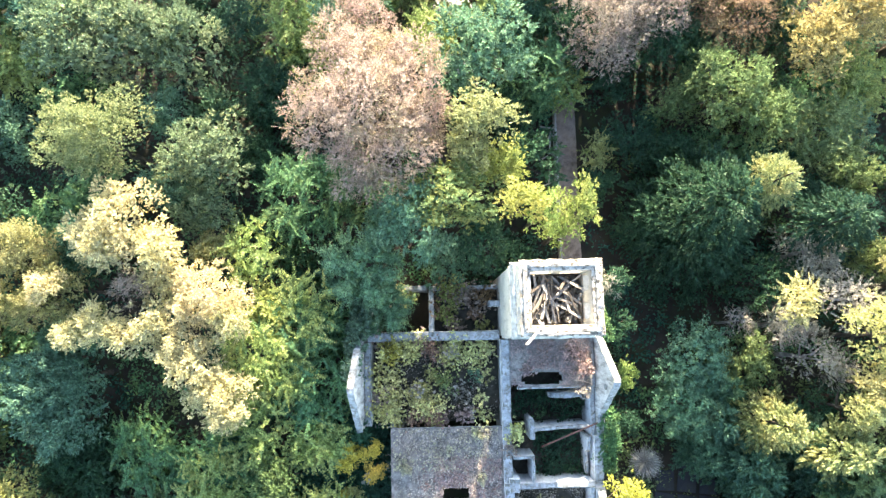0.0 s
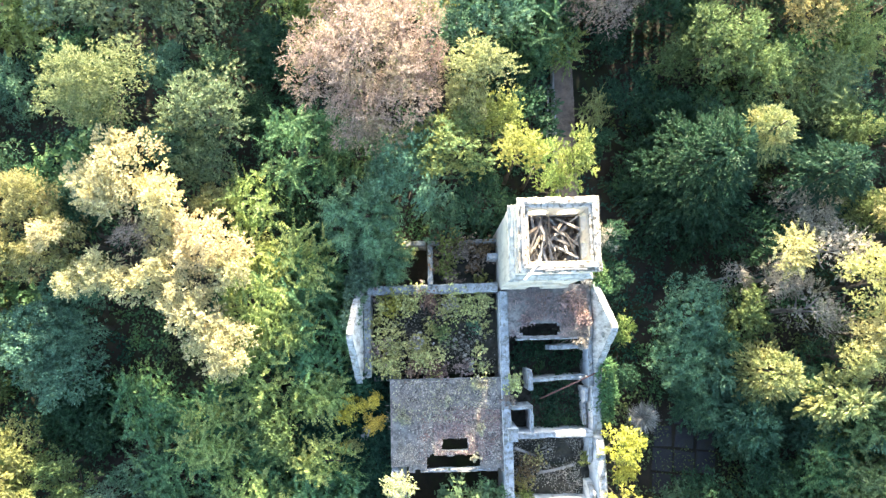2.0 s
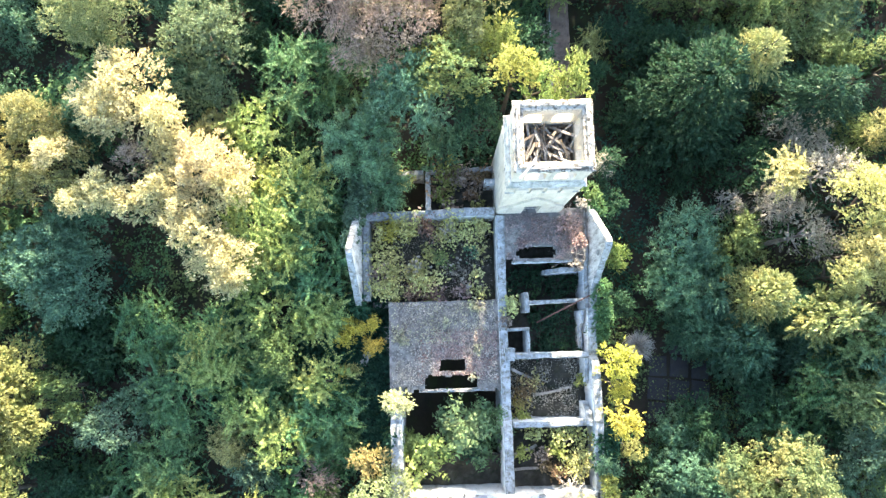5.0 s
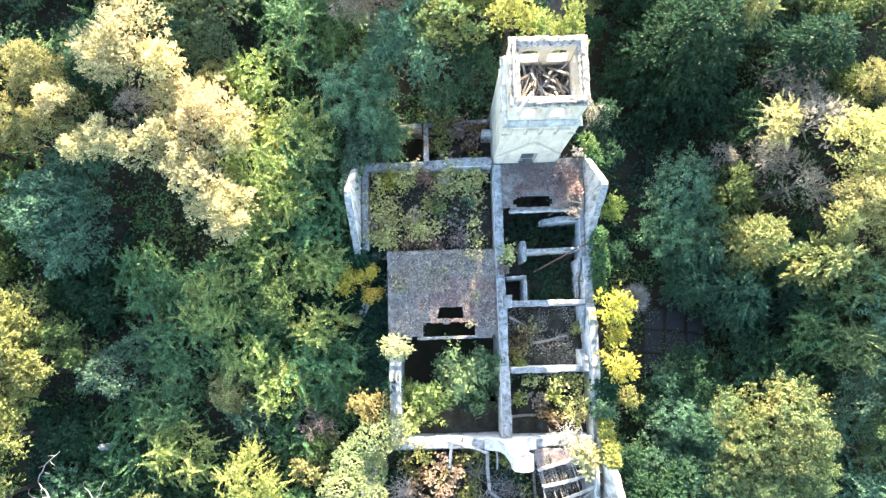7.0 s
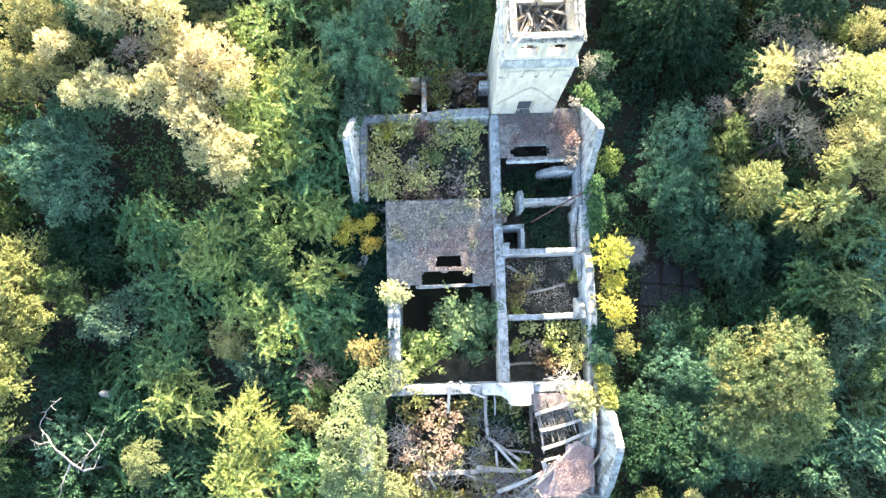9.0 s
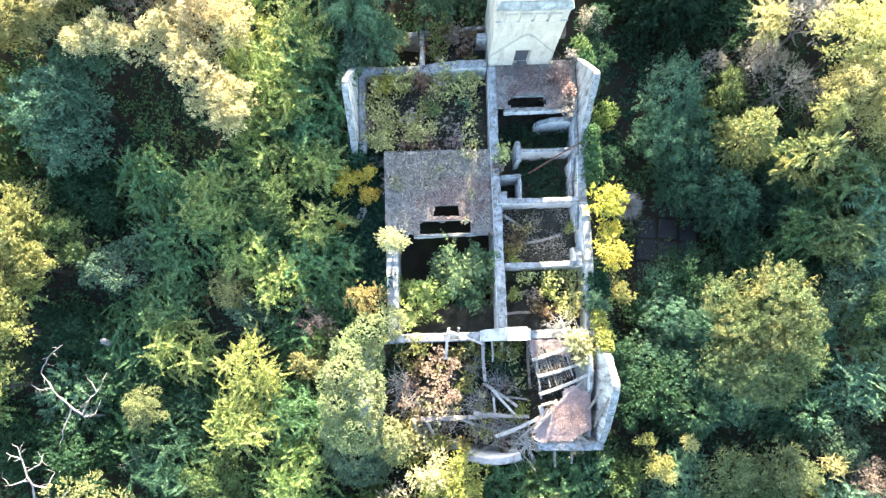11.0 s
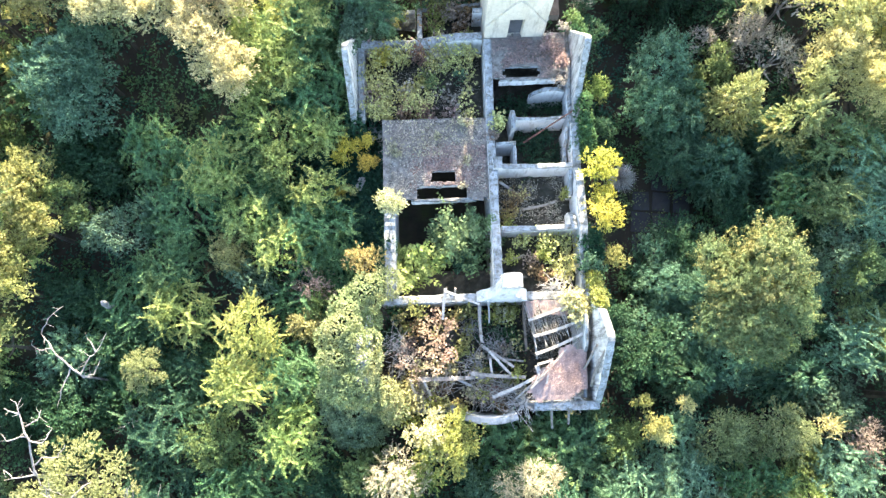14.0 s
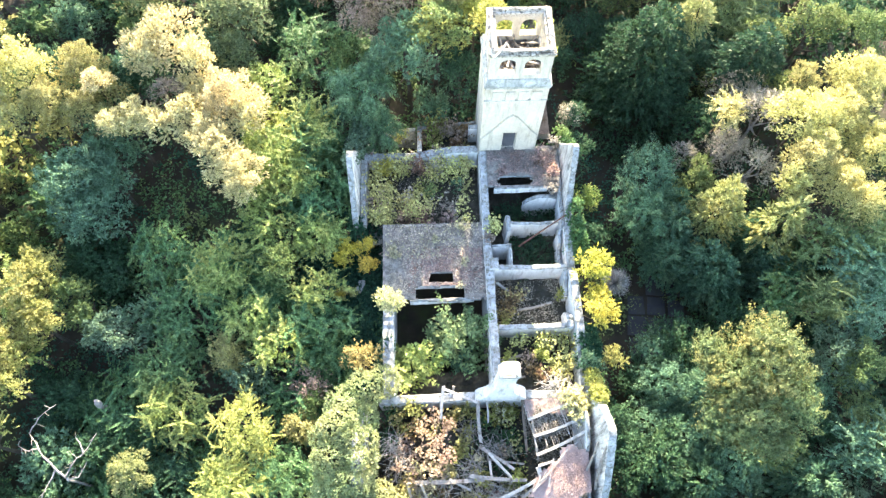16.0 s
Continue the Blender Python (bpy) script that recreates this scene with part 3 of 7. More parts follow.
vwall("partition_wall", (3.85, -8.4), (7.85, -8.4), 0.30, [(0, 4.9), (.5, 4.75), (1, 4.8)])
vwall("partition_wall", (3.65, -12.0), (7.85, -12.0), 0.32, [(0, 4.9), (.9, 4.8), (1, 5.0)])
vwall("partition_wall", (4.70, -5.52), (7.7, -5.42), 0.20, [(0, 4.85), (.1, 4.65), (.6, 4.45), (1, 4.6)])
vwall("partition_wall", (4.62, -4.95), (4.66, -6.05), 0.24, [(0, 4.6), (.3, 4.95), (.8, 4.9), (1, 4.7)])
vwall("partition_wall", (3.6, -6.98), (4.72, -6.93), 0.16, [(0, 4.7), (1, 4.8)])
vwall("partition_wall", (4.66, -6.95), (4.66, -8.28), 0.15, [(0, 4.8), (1, 4.7)])
vwall("partition_wall", (5.75, -3.82), (7.75, -3.72), 0.26, [(0, 3.9), (.12, 4.4), (.4, 4.75), (.75, 4.75), (1, 4.4)], zb=2.2)
vwall("buttress", (7.72, -6.0), (7.72, -8.1), 0.2, [(0, 4.5), (.4, 4.2), (.42, 3.6), (1, 3.5)])
vwall("buttress", (7.78, -8.6), (7.78, -10.0), 0.22, [(0, 4.7), (.8, 4.4), (1, 4.0)])
vwall("buttress", (7.7, -11.0), (7.7, -11.9), 0.34, [(0, 4.1), (.4, 4.8), (1, 4.9)])
# west, south of the slab
vwall("outer_wall", (-2.60, -5.4), (-2.60, -15.8), 0.62, [(0, 4.1), (.42, 4.1), (.46, 4.5), (.55, 4.6), (1, 4.5)], crumble=0.1)
# south wing
vwall("outer_wall", (-3.1, -15.80), (8.0, -15.80), 0.48, [(0, 4.4), (.3, 4.6), (.55, 5.0), (.72, 5.0), (.8, 4.7), (1, 4.7)], crumble=0.09)
vwall("gable_wall", (8.29, -15.65), (8.29, -21.6), 0.36, [(0, 4.8), (.06, 5.1), (.22, 7.7), (.42, 8.85), (.47, 8.9), (.85, 6.4), (.93, 5.6), (1, 4.9)], "white gable end wall with a broken crest", crumble=0.05, mats=(GABLE, COPING))
vwall("gable_wall", (-4.1, -16.2), (-4.1, -21.8), 0.56, [(0, 4.2), (.15, 4.9), (.5, 6.2), (.85, 4.9), (1, 4.0)], "gable end wall buried in ivy")
vwall("outer_wall", (-4.1, -21.75), (1.3, -21.75), 0.45, [(0, 3.4), (1, 3.2)])
vwall("outer_wall", (5.0, -21.72), (8.4, -21.72), 0.45, [(0, 4.5), (.3, 4.9), (1, 4.9)])
vwall("inner_kerb", (7.72, -16.2), (7.72, -21.3), 0.18, [(0, 5.0), (.2, 6.4), (.5, 6.0), (.55, 5.0), (1, 4.7)], zb=2.5)


def bay_mesh():
    """The curved parapet that bulges out of the south front."""
    c, R = Vector((2.72, -18.3, 0)), 4.05
    verts, faces, idx, n = [], [], [], 22
    for i in range(n + 1):
        a = radians(-112 + 41 * i / n)
        d = Vector((math.cos(a), math.sin(a), 0))
        nz = 0.05 * noise.noise((i * 0.5, 3, 3))
        for r, z in ((R - .16, 1.0), (R - .16, 4.75 + nz), (R - .12, 4.85 + nz), (R + .16, 4.85 + nz), (R + .22, 4.78), (R + .22, 4.5), (R + .12, 4.42), (R + .12, -0.4)):
            verts.append(c + d * r + Vector((0, 0, z)))
    for i in range(n):
        for k in range(7):
            faces.append((i * 8 + k, i * 8 + 8 + k, i * 8 + 9 + k, i * 8 + k + 1))
            idx.append(1 if k in (1, 2, 3) else 0)
    faces += [tuple(range(8)), tuple(n * 8 + k for k in range(7, -1, -1))]
    return mesh_from("bay", verts, faces, [PLASTER, STONE], idx + [0, 0])


bm_n = bmesh.new()
bmesh.ops.create_cone(bm_n, cap_ends=True, segments=18, radius1=0.2, radius2=0.17, depth=0.05)
me_n = bpy.data.meshes.new("niche")
bm_n.to_mesh(me_n)
bm_n.free()
me_n.materials.append(COPING)
part("niche", me_n, villa, "dark oval hollow where the plaster has fallen", pose(8.09, -3.14, 7.1, 0, -90, 0) @ Matrix.Diagonal((1.5, 0.85, 1, 1)))
part("bay_parapet", bay_mesh(), villa, "curved white parapet of the front bay")

# roof slabs and upper floors
HOLES = ((-.21, 1.21, -9.12, -8.45), (-.98, 1.86, -10.05, -9.32))


def left_gone(u, v):
    n = 0.10 * noise.noise((u * 2.2, v * 2.2, 6))
    if any(a + n < u < b - n and c + n < v < d - n for a, b, c, d in HOLES):
        return True
    if v < -10.2 + 0.5 * n - (0.45 if u > 2.3 else 0) and u > -1.25:
        return True
    return v < -10.15 - 1.6 * n or (u < -1.9 and v < -9.9)


part("roof_slab", plate_mesh(-2.92, 3.08, -10.7, -5.32, 4.50, 0.22, left_gone, (SLAB, COPING)), villa, "flat grey roof slab strewn with dry leaves")
part("roof_beam", wall_mesh((-1.0, -9.22), (1.95, -9.22), 0.13, [(0, 4.5), (1, 4.5)], zb=4.2, seed=4, crumble=0.02), villa)
part("roof_beam", wall_mesh((-1.35, -10.17), (2.35, -10.12), 0.14, [(0, 4.5), (1, 4.52)], zb=4.15, seed=5, crumble=0.02), villa)


def round_hole(u, v, a, b, c, d, k=4):
    return abs((u - (a + b) / 2) / ((b - a) / 2)) ** k + abs((v - (c + d) / 2) / ((d - c) / 2)) ** k < 1


part("roof_slab", plate_mesh(3.5, 7.9, -3.45, -0.4, 5.02, 0.22, lambda u, v: round_hole(u, v, 4.18, 6.28, -3.14, -2.42) or v < -3.32 + 0.12 * noise.noise((u * 1.5, 2, 2)) or (u < 3.9 and v < -3.1), (SLAB, COPING)), villa, "flat roof slab with a rounded opening and red leaves")
part("roof_beam", wall_mesh((3.9, -3.30), (7.2, -3.28), 0.13, [(0, 5.05), (1, 5.05)], zb=4.7, seed=6, crumble=0.03), villa)
part("upper_floor", plate_mesh(-4.15, 3.05, -5.2, -0.6, 3.1, 0.3, lambda u, v: False, (RUBBLE, COPING), 0.3, 0.25), villa, "earth-covered floor of the open room")
part("upper_floor", plate_mesh(-0.5, 3.1, -0.2, 2.1, 3.2, 0.3, lambda u, v: False, (RUBBLE, COPING), 0.3, 0.2), villa)
# raised floor added to cover sunlit soil in the deep room
part("upper_floor", plate_mesh(3.5, 7.9, -5.4, -0.5, 2.15, 0.3, lambda u, v: False, (RUBBLE, COPING), 0.3, 0.2), villa)
part("upper_floor", plate_mesh(3.5, 7.9, -8.3, -5.4, 2.5, 0.3, lambda u, v: False, (RUBBLE, COPING), 0.3, 0.2), villa)
part("upper_floor", plate_mesh(3.5, 7.95, -11.9, -8.5, 3.0, 0.3, lambda u, v: round_hole(u, v, 5.1, 5.6, -10.3, -10.0, 2), (RUBBLE, COPING), 0.25, 0.3), villa, "floor of rubble and fallen boards")
part("upper_floor", plate_mesh(3.5, 7.95, -15.6, -12.1, 3.1, 0.3, lambda u, v: False, (RUBBLE, COPING), 0.3, 0.25), villa)
part("upper_floor", plate_mesh(-4.0, 8.0, -21.6, -16.0, 2.4, 0.3, lambda u, v: False, (RUBBLE, COPING), 0.35, 0.3, lambda u, v: 1.8 * math.exp(-((u - 0.0) / 1.6) ** 2 - ((v + 17.9) / 1.5) ** 2)), villa, "rubble-covered floor of the south wing")
part("upper_floor", plate_mesh(-2.4, 3.1, -15.6, -13.9, 2.2, 0.3, lambda u, v: False, (RUBBLE, COPING), 0.3, 0.2), villa)


def chimney_mesh():
    """A plastered flue: a wide hood that sweeps up into a narrow stack."""
    rings = [(4.9, 2.1, 4.85, -16.08, -15.5), (5.2, 2.28, 4.76, -16.06, -15.45), (5.6, 2.64, 4.5, -16.02, -15.42), (6.2, 2.82, 4.09, -15.98, -15.4), (7.2, 2.96, 3.93, -15.95, -15.4), (8.8, 3, 3.87, -15.93, -15.4), (9.9, 3, 3.87, -15.93, -15.4), (10.1, 2.96, 3.91, -15.96, -15.38), (10.25, 2.96, 3.91, -15.96, -15.38)]
    verts, faces, n = [], [], 6
    for z, a, b, c, d in rings:
        for i in range(n + 1):
            verts.append((a + (b - a) * i / n, c + 0.012 * noise.noise((i, z * 2, 1)), z))
        for i in range(n + 1):
            verts.append((b - (b - a) * i / n, d, z))
    m = 2 * n + 2
    for k in range(len(rings) - 1):
        for j in range(m):
            faces.append((k * m + j, k * m + (j + 1) % m, k * m + m + (j + 1) % m, k * m + m + j))
    faces.append(tuple((len(rings) - 1) * m + j for j in range(m)))
    return mesh_from("chimney", verts, faces, [PLASTER])


chimney = part("chimney", chimney_mesh(), villa, "tall white plastered chimney on a sweeping hood")


def cap_mesh():
    """A barrel-vaulted cap, open to the south and the north."""
    verts, faces, idx, n = [], [], [], 14
    for i in range(n + 1):
        a = math.pi * i / n
        for r, h in ((0.36, 0.36), (0.50, 0.52)):
            for v in (-15.97, -15.37):
                z = 10.25 + (0.42 + math.sin(a) * h if 0 < i < n else 0)
                verts.append((3.45 - math.cos(a) * r * 0.92, v, z))
    for i in range(n):
        q = i * 4
        for a, b in ((0, 1), (1, 3), (3, 2), (2, 0)):
            faces.append((q + a, q + b, q + 4 + b, q + 4 + a))
            idx.append(1 if (a, b) == (0, 1) else 0)
    faces += [(0, 2, 3, 1), (n * 4, n * 4 + 1, n * 4 + 3, n * 4 + 2)]
    return mesh_from("cap", verts, faces, [PLASTER, COPING], idx + [0, 0])


part("chimney_cap", cap_mesh(), chimney, "arched chimney cap")

# ---- the tower ----
tower = thing("tower", "square white plastered bell tower, roofless, with paired arches", "tower", m=BR)
TU0, TU1, TV0, TV1 = 3.12, 6.62, -0.50, 2.72


def box_into(verts, faces, a, b):
    q = len(verts)
    verts += [(x, y, z) for z in (a[2], b[2]) for y in (a[1], b[1]) for x in (a[0], b[0])]
    faces += [(q, q + 2, q + 3, q + 1), (q + 4, q + 5, q + 7, q + 6), (q, q + 1, q + 5, q + 4), (q + 2, q + 6, q + 7, q + 3), (q, q + 4, q + 6, q + 2), (q + 1, q + 3, q + 7, q + 5)]


def boxes_mesh(name, boxes, mat, bevel=0.0):
    verts, faces = [], []
    for a, b in boxes:
        box_into(verts, faces, a, b)
    me = mesh_from(name, verts, faces, [mat])
    if bevel:
        bm = bmesh.new()
        bm.from_mesh(me)
        bmesh.ops.bevel(bm, geom=list(bm.edges), offset=bevel, segments=1, affect="EDGES")
        bm.to_mesh(me)
        bm.free()
    return me


part("rim", boxes_mesh("rim", [((2.93, -15.98, 10.2), (3.97, -15.88, 10.36)), ((2.93, -15.48, 10.2), (3.97, -15.36, 10.36)), ((2.93, -15.885, 10.2), (3.05, -15.475, 10.355)), ((3.85, -15.885, 10.2), (3.97, -15.475, 10.355))], COPING, 0.02), chimney, "crumbled grey chimney rim")
part("flue", boxes_mesh("flue", [((3.055, -15.875, 10.2), (3.845, -15.485, 10.262))], SLAB, 0.01), chimney, "choked grey flue")


def welded(me):
    """Joins the pieces of one wall at their shared corners."""
    bm = bmesh.new()
    bm.from_mesh(me)
    bmesh.ops.remove_doubles(bm, verts=list(bm.verts), dist=0.002)
    bm.to_mesh(me)
    bm.free()
    return me


def strip_prism(verts, faces, u0, u1, lo0, lo1, hi, v0, v1):
    """A piece of wall from u0 to u1 whose lower edge slants."""
    if hi - max(lo0, lo1) < 0.004:
        return
    q = len(verts)
    verts += [(u0, v0, lo0), (u1, v0, lo1), (u1, v0, hi), (u0, v0, hi), (u0, v1, lo0), (u1, v1, lo1), (u1, v1, hi), (u0, v1, hi)]
    faces += [(q, q + 1, q + 2, q + 3), (q + 7, q + 6, q + 5, q + 4), (q, q + 4, q + 5, q + 1), (q + 3, q + 2, q + 6, q + 7), (q, q + 3, q + 7, q + 4), (q + 1, q + 5, q + 6, q + 2)]


def arched_side(length, th, z0, sill, spring, rise, top, openings):
    """A belfry side along u from 0 to length with arched openings."""
    verts, faces = [], []
    edges = [0.0]
    for a, b in openings:
        edges += [a, b]
    edges.append(length)
    for i in range(0, len(edges), 2):
        strip_prism(verts, faces, edges[i], edges[i + 1], z0, z0, top, 0, th)
    for a, b in openings:
        strip_prism(verts, faces, a, b, z0, z0, sill, 0, th)
        n = 10
        arc = [spring + rise * math.sin(math.acos(max(-1, min(1, 2 * k / n - 1)))) for k in range(n + 1)]
        for k in range(n):
            strip_prism(verts, faces, a + (b - a) * k / n, a + (b - a) * (k + 1) / n, arc[k], arc[k + 1], top, 0, th)
    return welded(mesh_from("belfry_side", verts, faces, [TOWER_WHITE]))


def shaft_mesh():
    """Four faces with slight bulges and a doorway to the roof in the south face."""
    verts, faces = [], []
    th = 0.45
    d0, d1 = 4.50, 5.26
    boxes = [((TU0, TV0, -0.4), (d0, TV0 + th, 11.2)), ((d1, TV0, -0.4), (TU1, TV0 + th, 11.2)), ((d0, TV0, 6.95), (d1, TV0 + th, 11.2)), ((d0, TV0, -0.4), (d1, TV0 + th, 5.02)),
             ((TU0, TV1 - th, -0.4), (TU1, TV1, 11.2)), ((TU0, TV0 + th, -0.4), (TU0 + th, TV1 - th, 11.2)), ((TU1 - th, TV0 + th, -0.4), (TU1, TV1 - th, 11.2)), ((TU0 + th, TV0 + th, 10.3), (TU1 - th, TV1 - th, 10.6))]
    return welded(boxes_mesh("shaft", boxes, TOWER_WHITE))


part("shaft", shaft_mesh(), tower)
part("door", boxes_mesh("door", [((4.50, TV0 + 0.16, 5.02), (5.26, TV0 + 0.22, 6.5))], DARK_VOID), tower, "dark boarded doorway onto the roof")
part("lintel", boxes_mesh("lintel", [((4.55, TV0 - 0.03, 6.98), (5.45, TV0 + 0.1, 7.10))], BAND, 0.01), tower)


def scar_mesh():
    """The thicker plaster left under the line of a vanished gable roof."""
    pts = [(3.16, 5.02), (3.16, 6.2), (3.5, 6.75), (4.55, 8.45), (4.85, 8.75), (5.2, 8.5), (6.2, 7.0), (6.58, 6.5), (6.58, 5.02), (5.30, 5.02), (5.30, 6.98), (4.46, 6.98), (4.46, 5.02)]
    f = [(0, 1, 2, 11, 12), (2, 3, 4, 5, 6, 10, 11), (6, 7, 8, 9, 10)]
    verts = [(u, TV0 - 0.13, z) for u, z in pts] + [(u, TV0 + 0.02, z) for u, z in pts]
    n = len(pts)
    faces = [tuple(reversed(q)) for q in f] + [(i, (i + 1) % n, n + (i + 1) % n, n + i) for i in range(n)]
    return mesh_from("scar", verts, faces, [TOWER_WHITE])


part("roof_scar", scar_mesh(), tower, "thick plaster left by a vanished gable roof")
part("ledge", boxes_mesh("ledge", [((TU0 - 0.02, TV0 - 0.07, 10.1), (TU1 + 0.02, TV0 + 0.02, 10.16))], BAND, 0.01), tower, "thin grey ledge under the panels")
for k in range(4):
    a = TU0 + 0.42 + k * 0.72
    part("panel", boxes_mesh("panel", [((a, TV0 - 0.10, 10.2), (a + 0.56, TV0 + 0.02, 10.92))], TOWER_WHITE, 0.01), tower)
    part("panel", boxes_mesh("panel", [((TU0 - 0.06, TV0 + 0.36 + k * .66, 10.25), (TU0 + 0.02, TV0 + 0.84 + k * .66, 10.95))], TOWER_WHITE, 0.01), tower)


def ring_mesh(out0, z0, out1, z1, inner, mat, seed, rough=0.02, n=16, zt=None):
    """A square ring moulding whose outer face leans from out0 to out1."""
    u0, u1, v0, v1 = TU0, TU1, TV0, TV1
    verts, faces = [], []
    path = []
    cs = [(u0, v0), (u1, v0), (u1, v1), (u0, v1)]
    for i in range(4):
        for k in range(n):
            path.append((i, k / n))
    def at(i, f, o):
        c = [(u0 - o, v0 - o), (u1 + o, v0 - o), (u1 + o, v1 + o), (u0 - o, v1 + o)]
        a, b = c[i], c[(i + 1) % 4]
        return a[0] + (b[0] - a[0]) * f, a[1] + (b[1] - a[1]) * f
    for i, f in path:
        nz = rough * (noise.noise((i * 5 + f * 6, seed, 1)) + noise.noise((i * 9 + f * 17, seed, 4)))
        for o, z in ((out0, z0), (out1 + nz, z1 - 0.05), (out1 - 0.04, z1 + nz), (-inner + 0.03, z1 + 0.6 * nz), (-inner, z1 - 0.04), (-inner, z0)):
            x, y = at(i, f, o)
            verts.append((x, y, z))
    m = len(path)
    for j in range(m):
        for k in range(6):
            a, b = j * 6 + k, j * 6 + (k + 1) % 6
            c, d = ((j + 1) % m) * 6 + (k + 1) % 6, ((j + 1) % m) * 6 + k
            faces.append((a, d, c, b))
    return mesh_from("ring", verts, faces, [mat])


part("string_course", ring_mesh(0.0, 10.06, 0.035, 10.16, 0.3, TOWER_WHITE, 7, 0.01), tower)
part("string_course", ring_mesh(0.02, 11.15, 0.10, 11.5, 0.4, BAND, 1, 0.03), tower, "grey mossy moulded band")
part("string_course", ring_mesh(0.06, 11.5, -0.02, 11.85, 0.4, BAND, 2, 0.03), tower, "grey mossy moulded band")
S0, S1 = 0.12, 0.38   # the belfry stands in a little from the shaft
LU, LV = TU1 - TU0 - 2 * S0, TV1 - TV0 - 2 * S0
SIDE = [(0.52, 1.42), (1.82, 2.72)]
part("belfry_wall", arched_side(LU, S1, 11.85, 12.2, 13.0, 0.40, 13.80, SIDE), tower, m=pose(TU0 + S0, TV0 + S0, 0))
part("belfry_wall", arched_side(LU, S1, 11.85, 12.2, 13.0, 0.40, 13.80, [(LU - b, LU - a) for a, b in SIDE][::-1]), tower, m=pose(TU1 - S0, TV1 - S0, 0, 0, 0, 180))
SIDE2 = [(0.62 - S1, 1.30 - S1), (1.80 - S1, 2.48 - S1)]
part("belfry_wall", arched_side(LV - 2 * S1, S1, 11.85, 12.2, 13.0, 0.38, 13.80, SIDE2), tower, m=pose(TU1 - S0, TV0 + S0 + S1, 0, 0, 0, 90))
part("belfry_wall", arched_side(LV - 2 * S1, S1, 11.85, 12.2, 13.0, 0.38, 13.80, SIDE2), tower, m=pose(TU0 + S0, TV1 - S0 - S1, 0, 0, 0, -90))
part("cornice", ring_mesh(-0.11, 13.62, -0.04, 13.88, 0.50, TOWER_TOP, 3, 0.05), tower, "crumbling cream cornice")
part("parapet_rim", ring_mesh(-0.20, 13.86, -0.19, 14.03, 0.36, TOWER_TOP, 8, 0.08), tower, "broken raised rim on the tower top")


# ---- loose timber ----
def plank_mesh(length, w, h, mat, seed, taper=0.85):
    """A split, slightly bent board with ragged ends."""
    rng = random.Random(seed)
    n, verts, faces = 5, [], []
    bend = rng.uniform(-.03, .03) * length
    for i in range(n + 1):
        s = i / n
        x = (s - 0.5) * length
        k = 1 - (1 - taper) * s
        rag = rng.uniform(-.05, .05) if i in (0, n) else 0
        o = bend * math.sin(math.pi * s)
        for y, z in ((-w / 2, -h / 2), (w / 2, -h / 2), (w / 2 * .92, h / 2), (-w / 2 * .92, h / 2)):
            verts.append((x + rag * (1 if y > 0 else -0.4), y * k + o, z * k))
    for i in range(n):
        for j in range(4):
            faces.append((i * 4 + j, i * 4 + (j + 1) % 4, i * 4 + 4 + (j + 1) % 4, i * 4 + 4 + j))
    faces += [(3, 2, 1, 0), tuple(n * 4 + j for j in range(4))]
    return mesh_from("plank", verts, faces, [mat])


def beam(name, a, b, w, h, mat, label, group="", seed=0, parent=None, local=True):
    """A timber from a to b, along the villa's own axes."""
    a, b = Vector(a), Vector(b)
    ax = (b - a).normalized()
    side = Vector((0, 0, 1)).cross(ax)
    side = side.normalized() if side.length > 1e-3 else Vector((1, 0, 0))
    up = ax.cross(side)
    m = Matrix.Translation((a + b) / 2) @ Matrix((ax, side, up)).transposed().to_4x4()
    me = plank_mesh((b - a).length, w, h, mat, seed)
    if parent:
        return part(name, me, parent, label, m)
    return thing(name, label, "timber", group, (BR if local else Matrix()) @ m, me)


rng_t = random.Random(5)
for i in range(150):
    layer = i / 150
    cu, cv = 4.87 + rng_t.uniform(-1.0, 1.0), 1.1 + rng_t.uniform(-.9, .9)
    ang = rng_t.choice((60, 75, 50, 110, 85, 100, 40, 150)) + rng_t.uniform(-16, 16)
    ln = rng_t.uniform(0.7, 1.7)
    du, dv = math.cos(radians(ang)) * ln / 2, math.sin(radians(ang)) * ln / 2
    lim = lambda u, v: (min(6.05, max(3.68, u)), min(2.15, max(0.07, v)))
    z = 10.85 + 1.25 * layer
    tilt = rng_t.uniform(-.35, .35)
    beam("fallen_plank", (*lim(cu - du, cv - dv), z - tilt), (*lim(cu + du, cv + dv), z + tilt), rng_t.uniform(.06, .13), rng_t.uniform(.04, .08), rng_t.choice((TIMBER, TIMBER, TIMBER_DARK, TIMBER_DARK, TIMBER, TIMBER_PALE)),
         "weathered grey roof timber fallen inside the tower", "fallen timbers in the tower", i)
beam("fallen_plank", (3.35, -0.75, 14.07), (4.05, 0.10, 14.13), 0.12, 0.07, TIMBER_PALE, "bleached broken board lying on the tower rim", seed=91)
beam("fallen_plank", (3.75, -0.32, 14.07), (4.55, -0.28, 14.09), 0.10, 0.06, TIMBER_PALE, "bleached broken board lying on the tower rim", seed=92)
beam("fallen_plank", (4.2, -0.40, 14.07), (5.9, -0.36, 14.08), 0.09, 0.06, TIMBER, "bleached broken board lying on the tower rim", seed=93)
beam("fallen_plank", (3.34, -0.1, 14.07), (3.34, 2.2, 14.08), 0.10, 0.06, TIMBER, "bleached broken board lying on the tower rim", seed=94)

# south wing: rafters, laths and what is left of the roof
G = "collapsed roof timbers of the south wing"
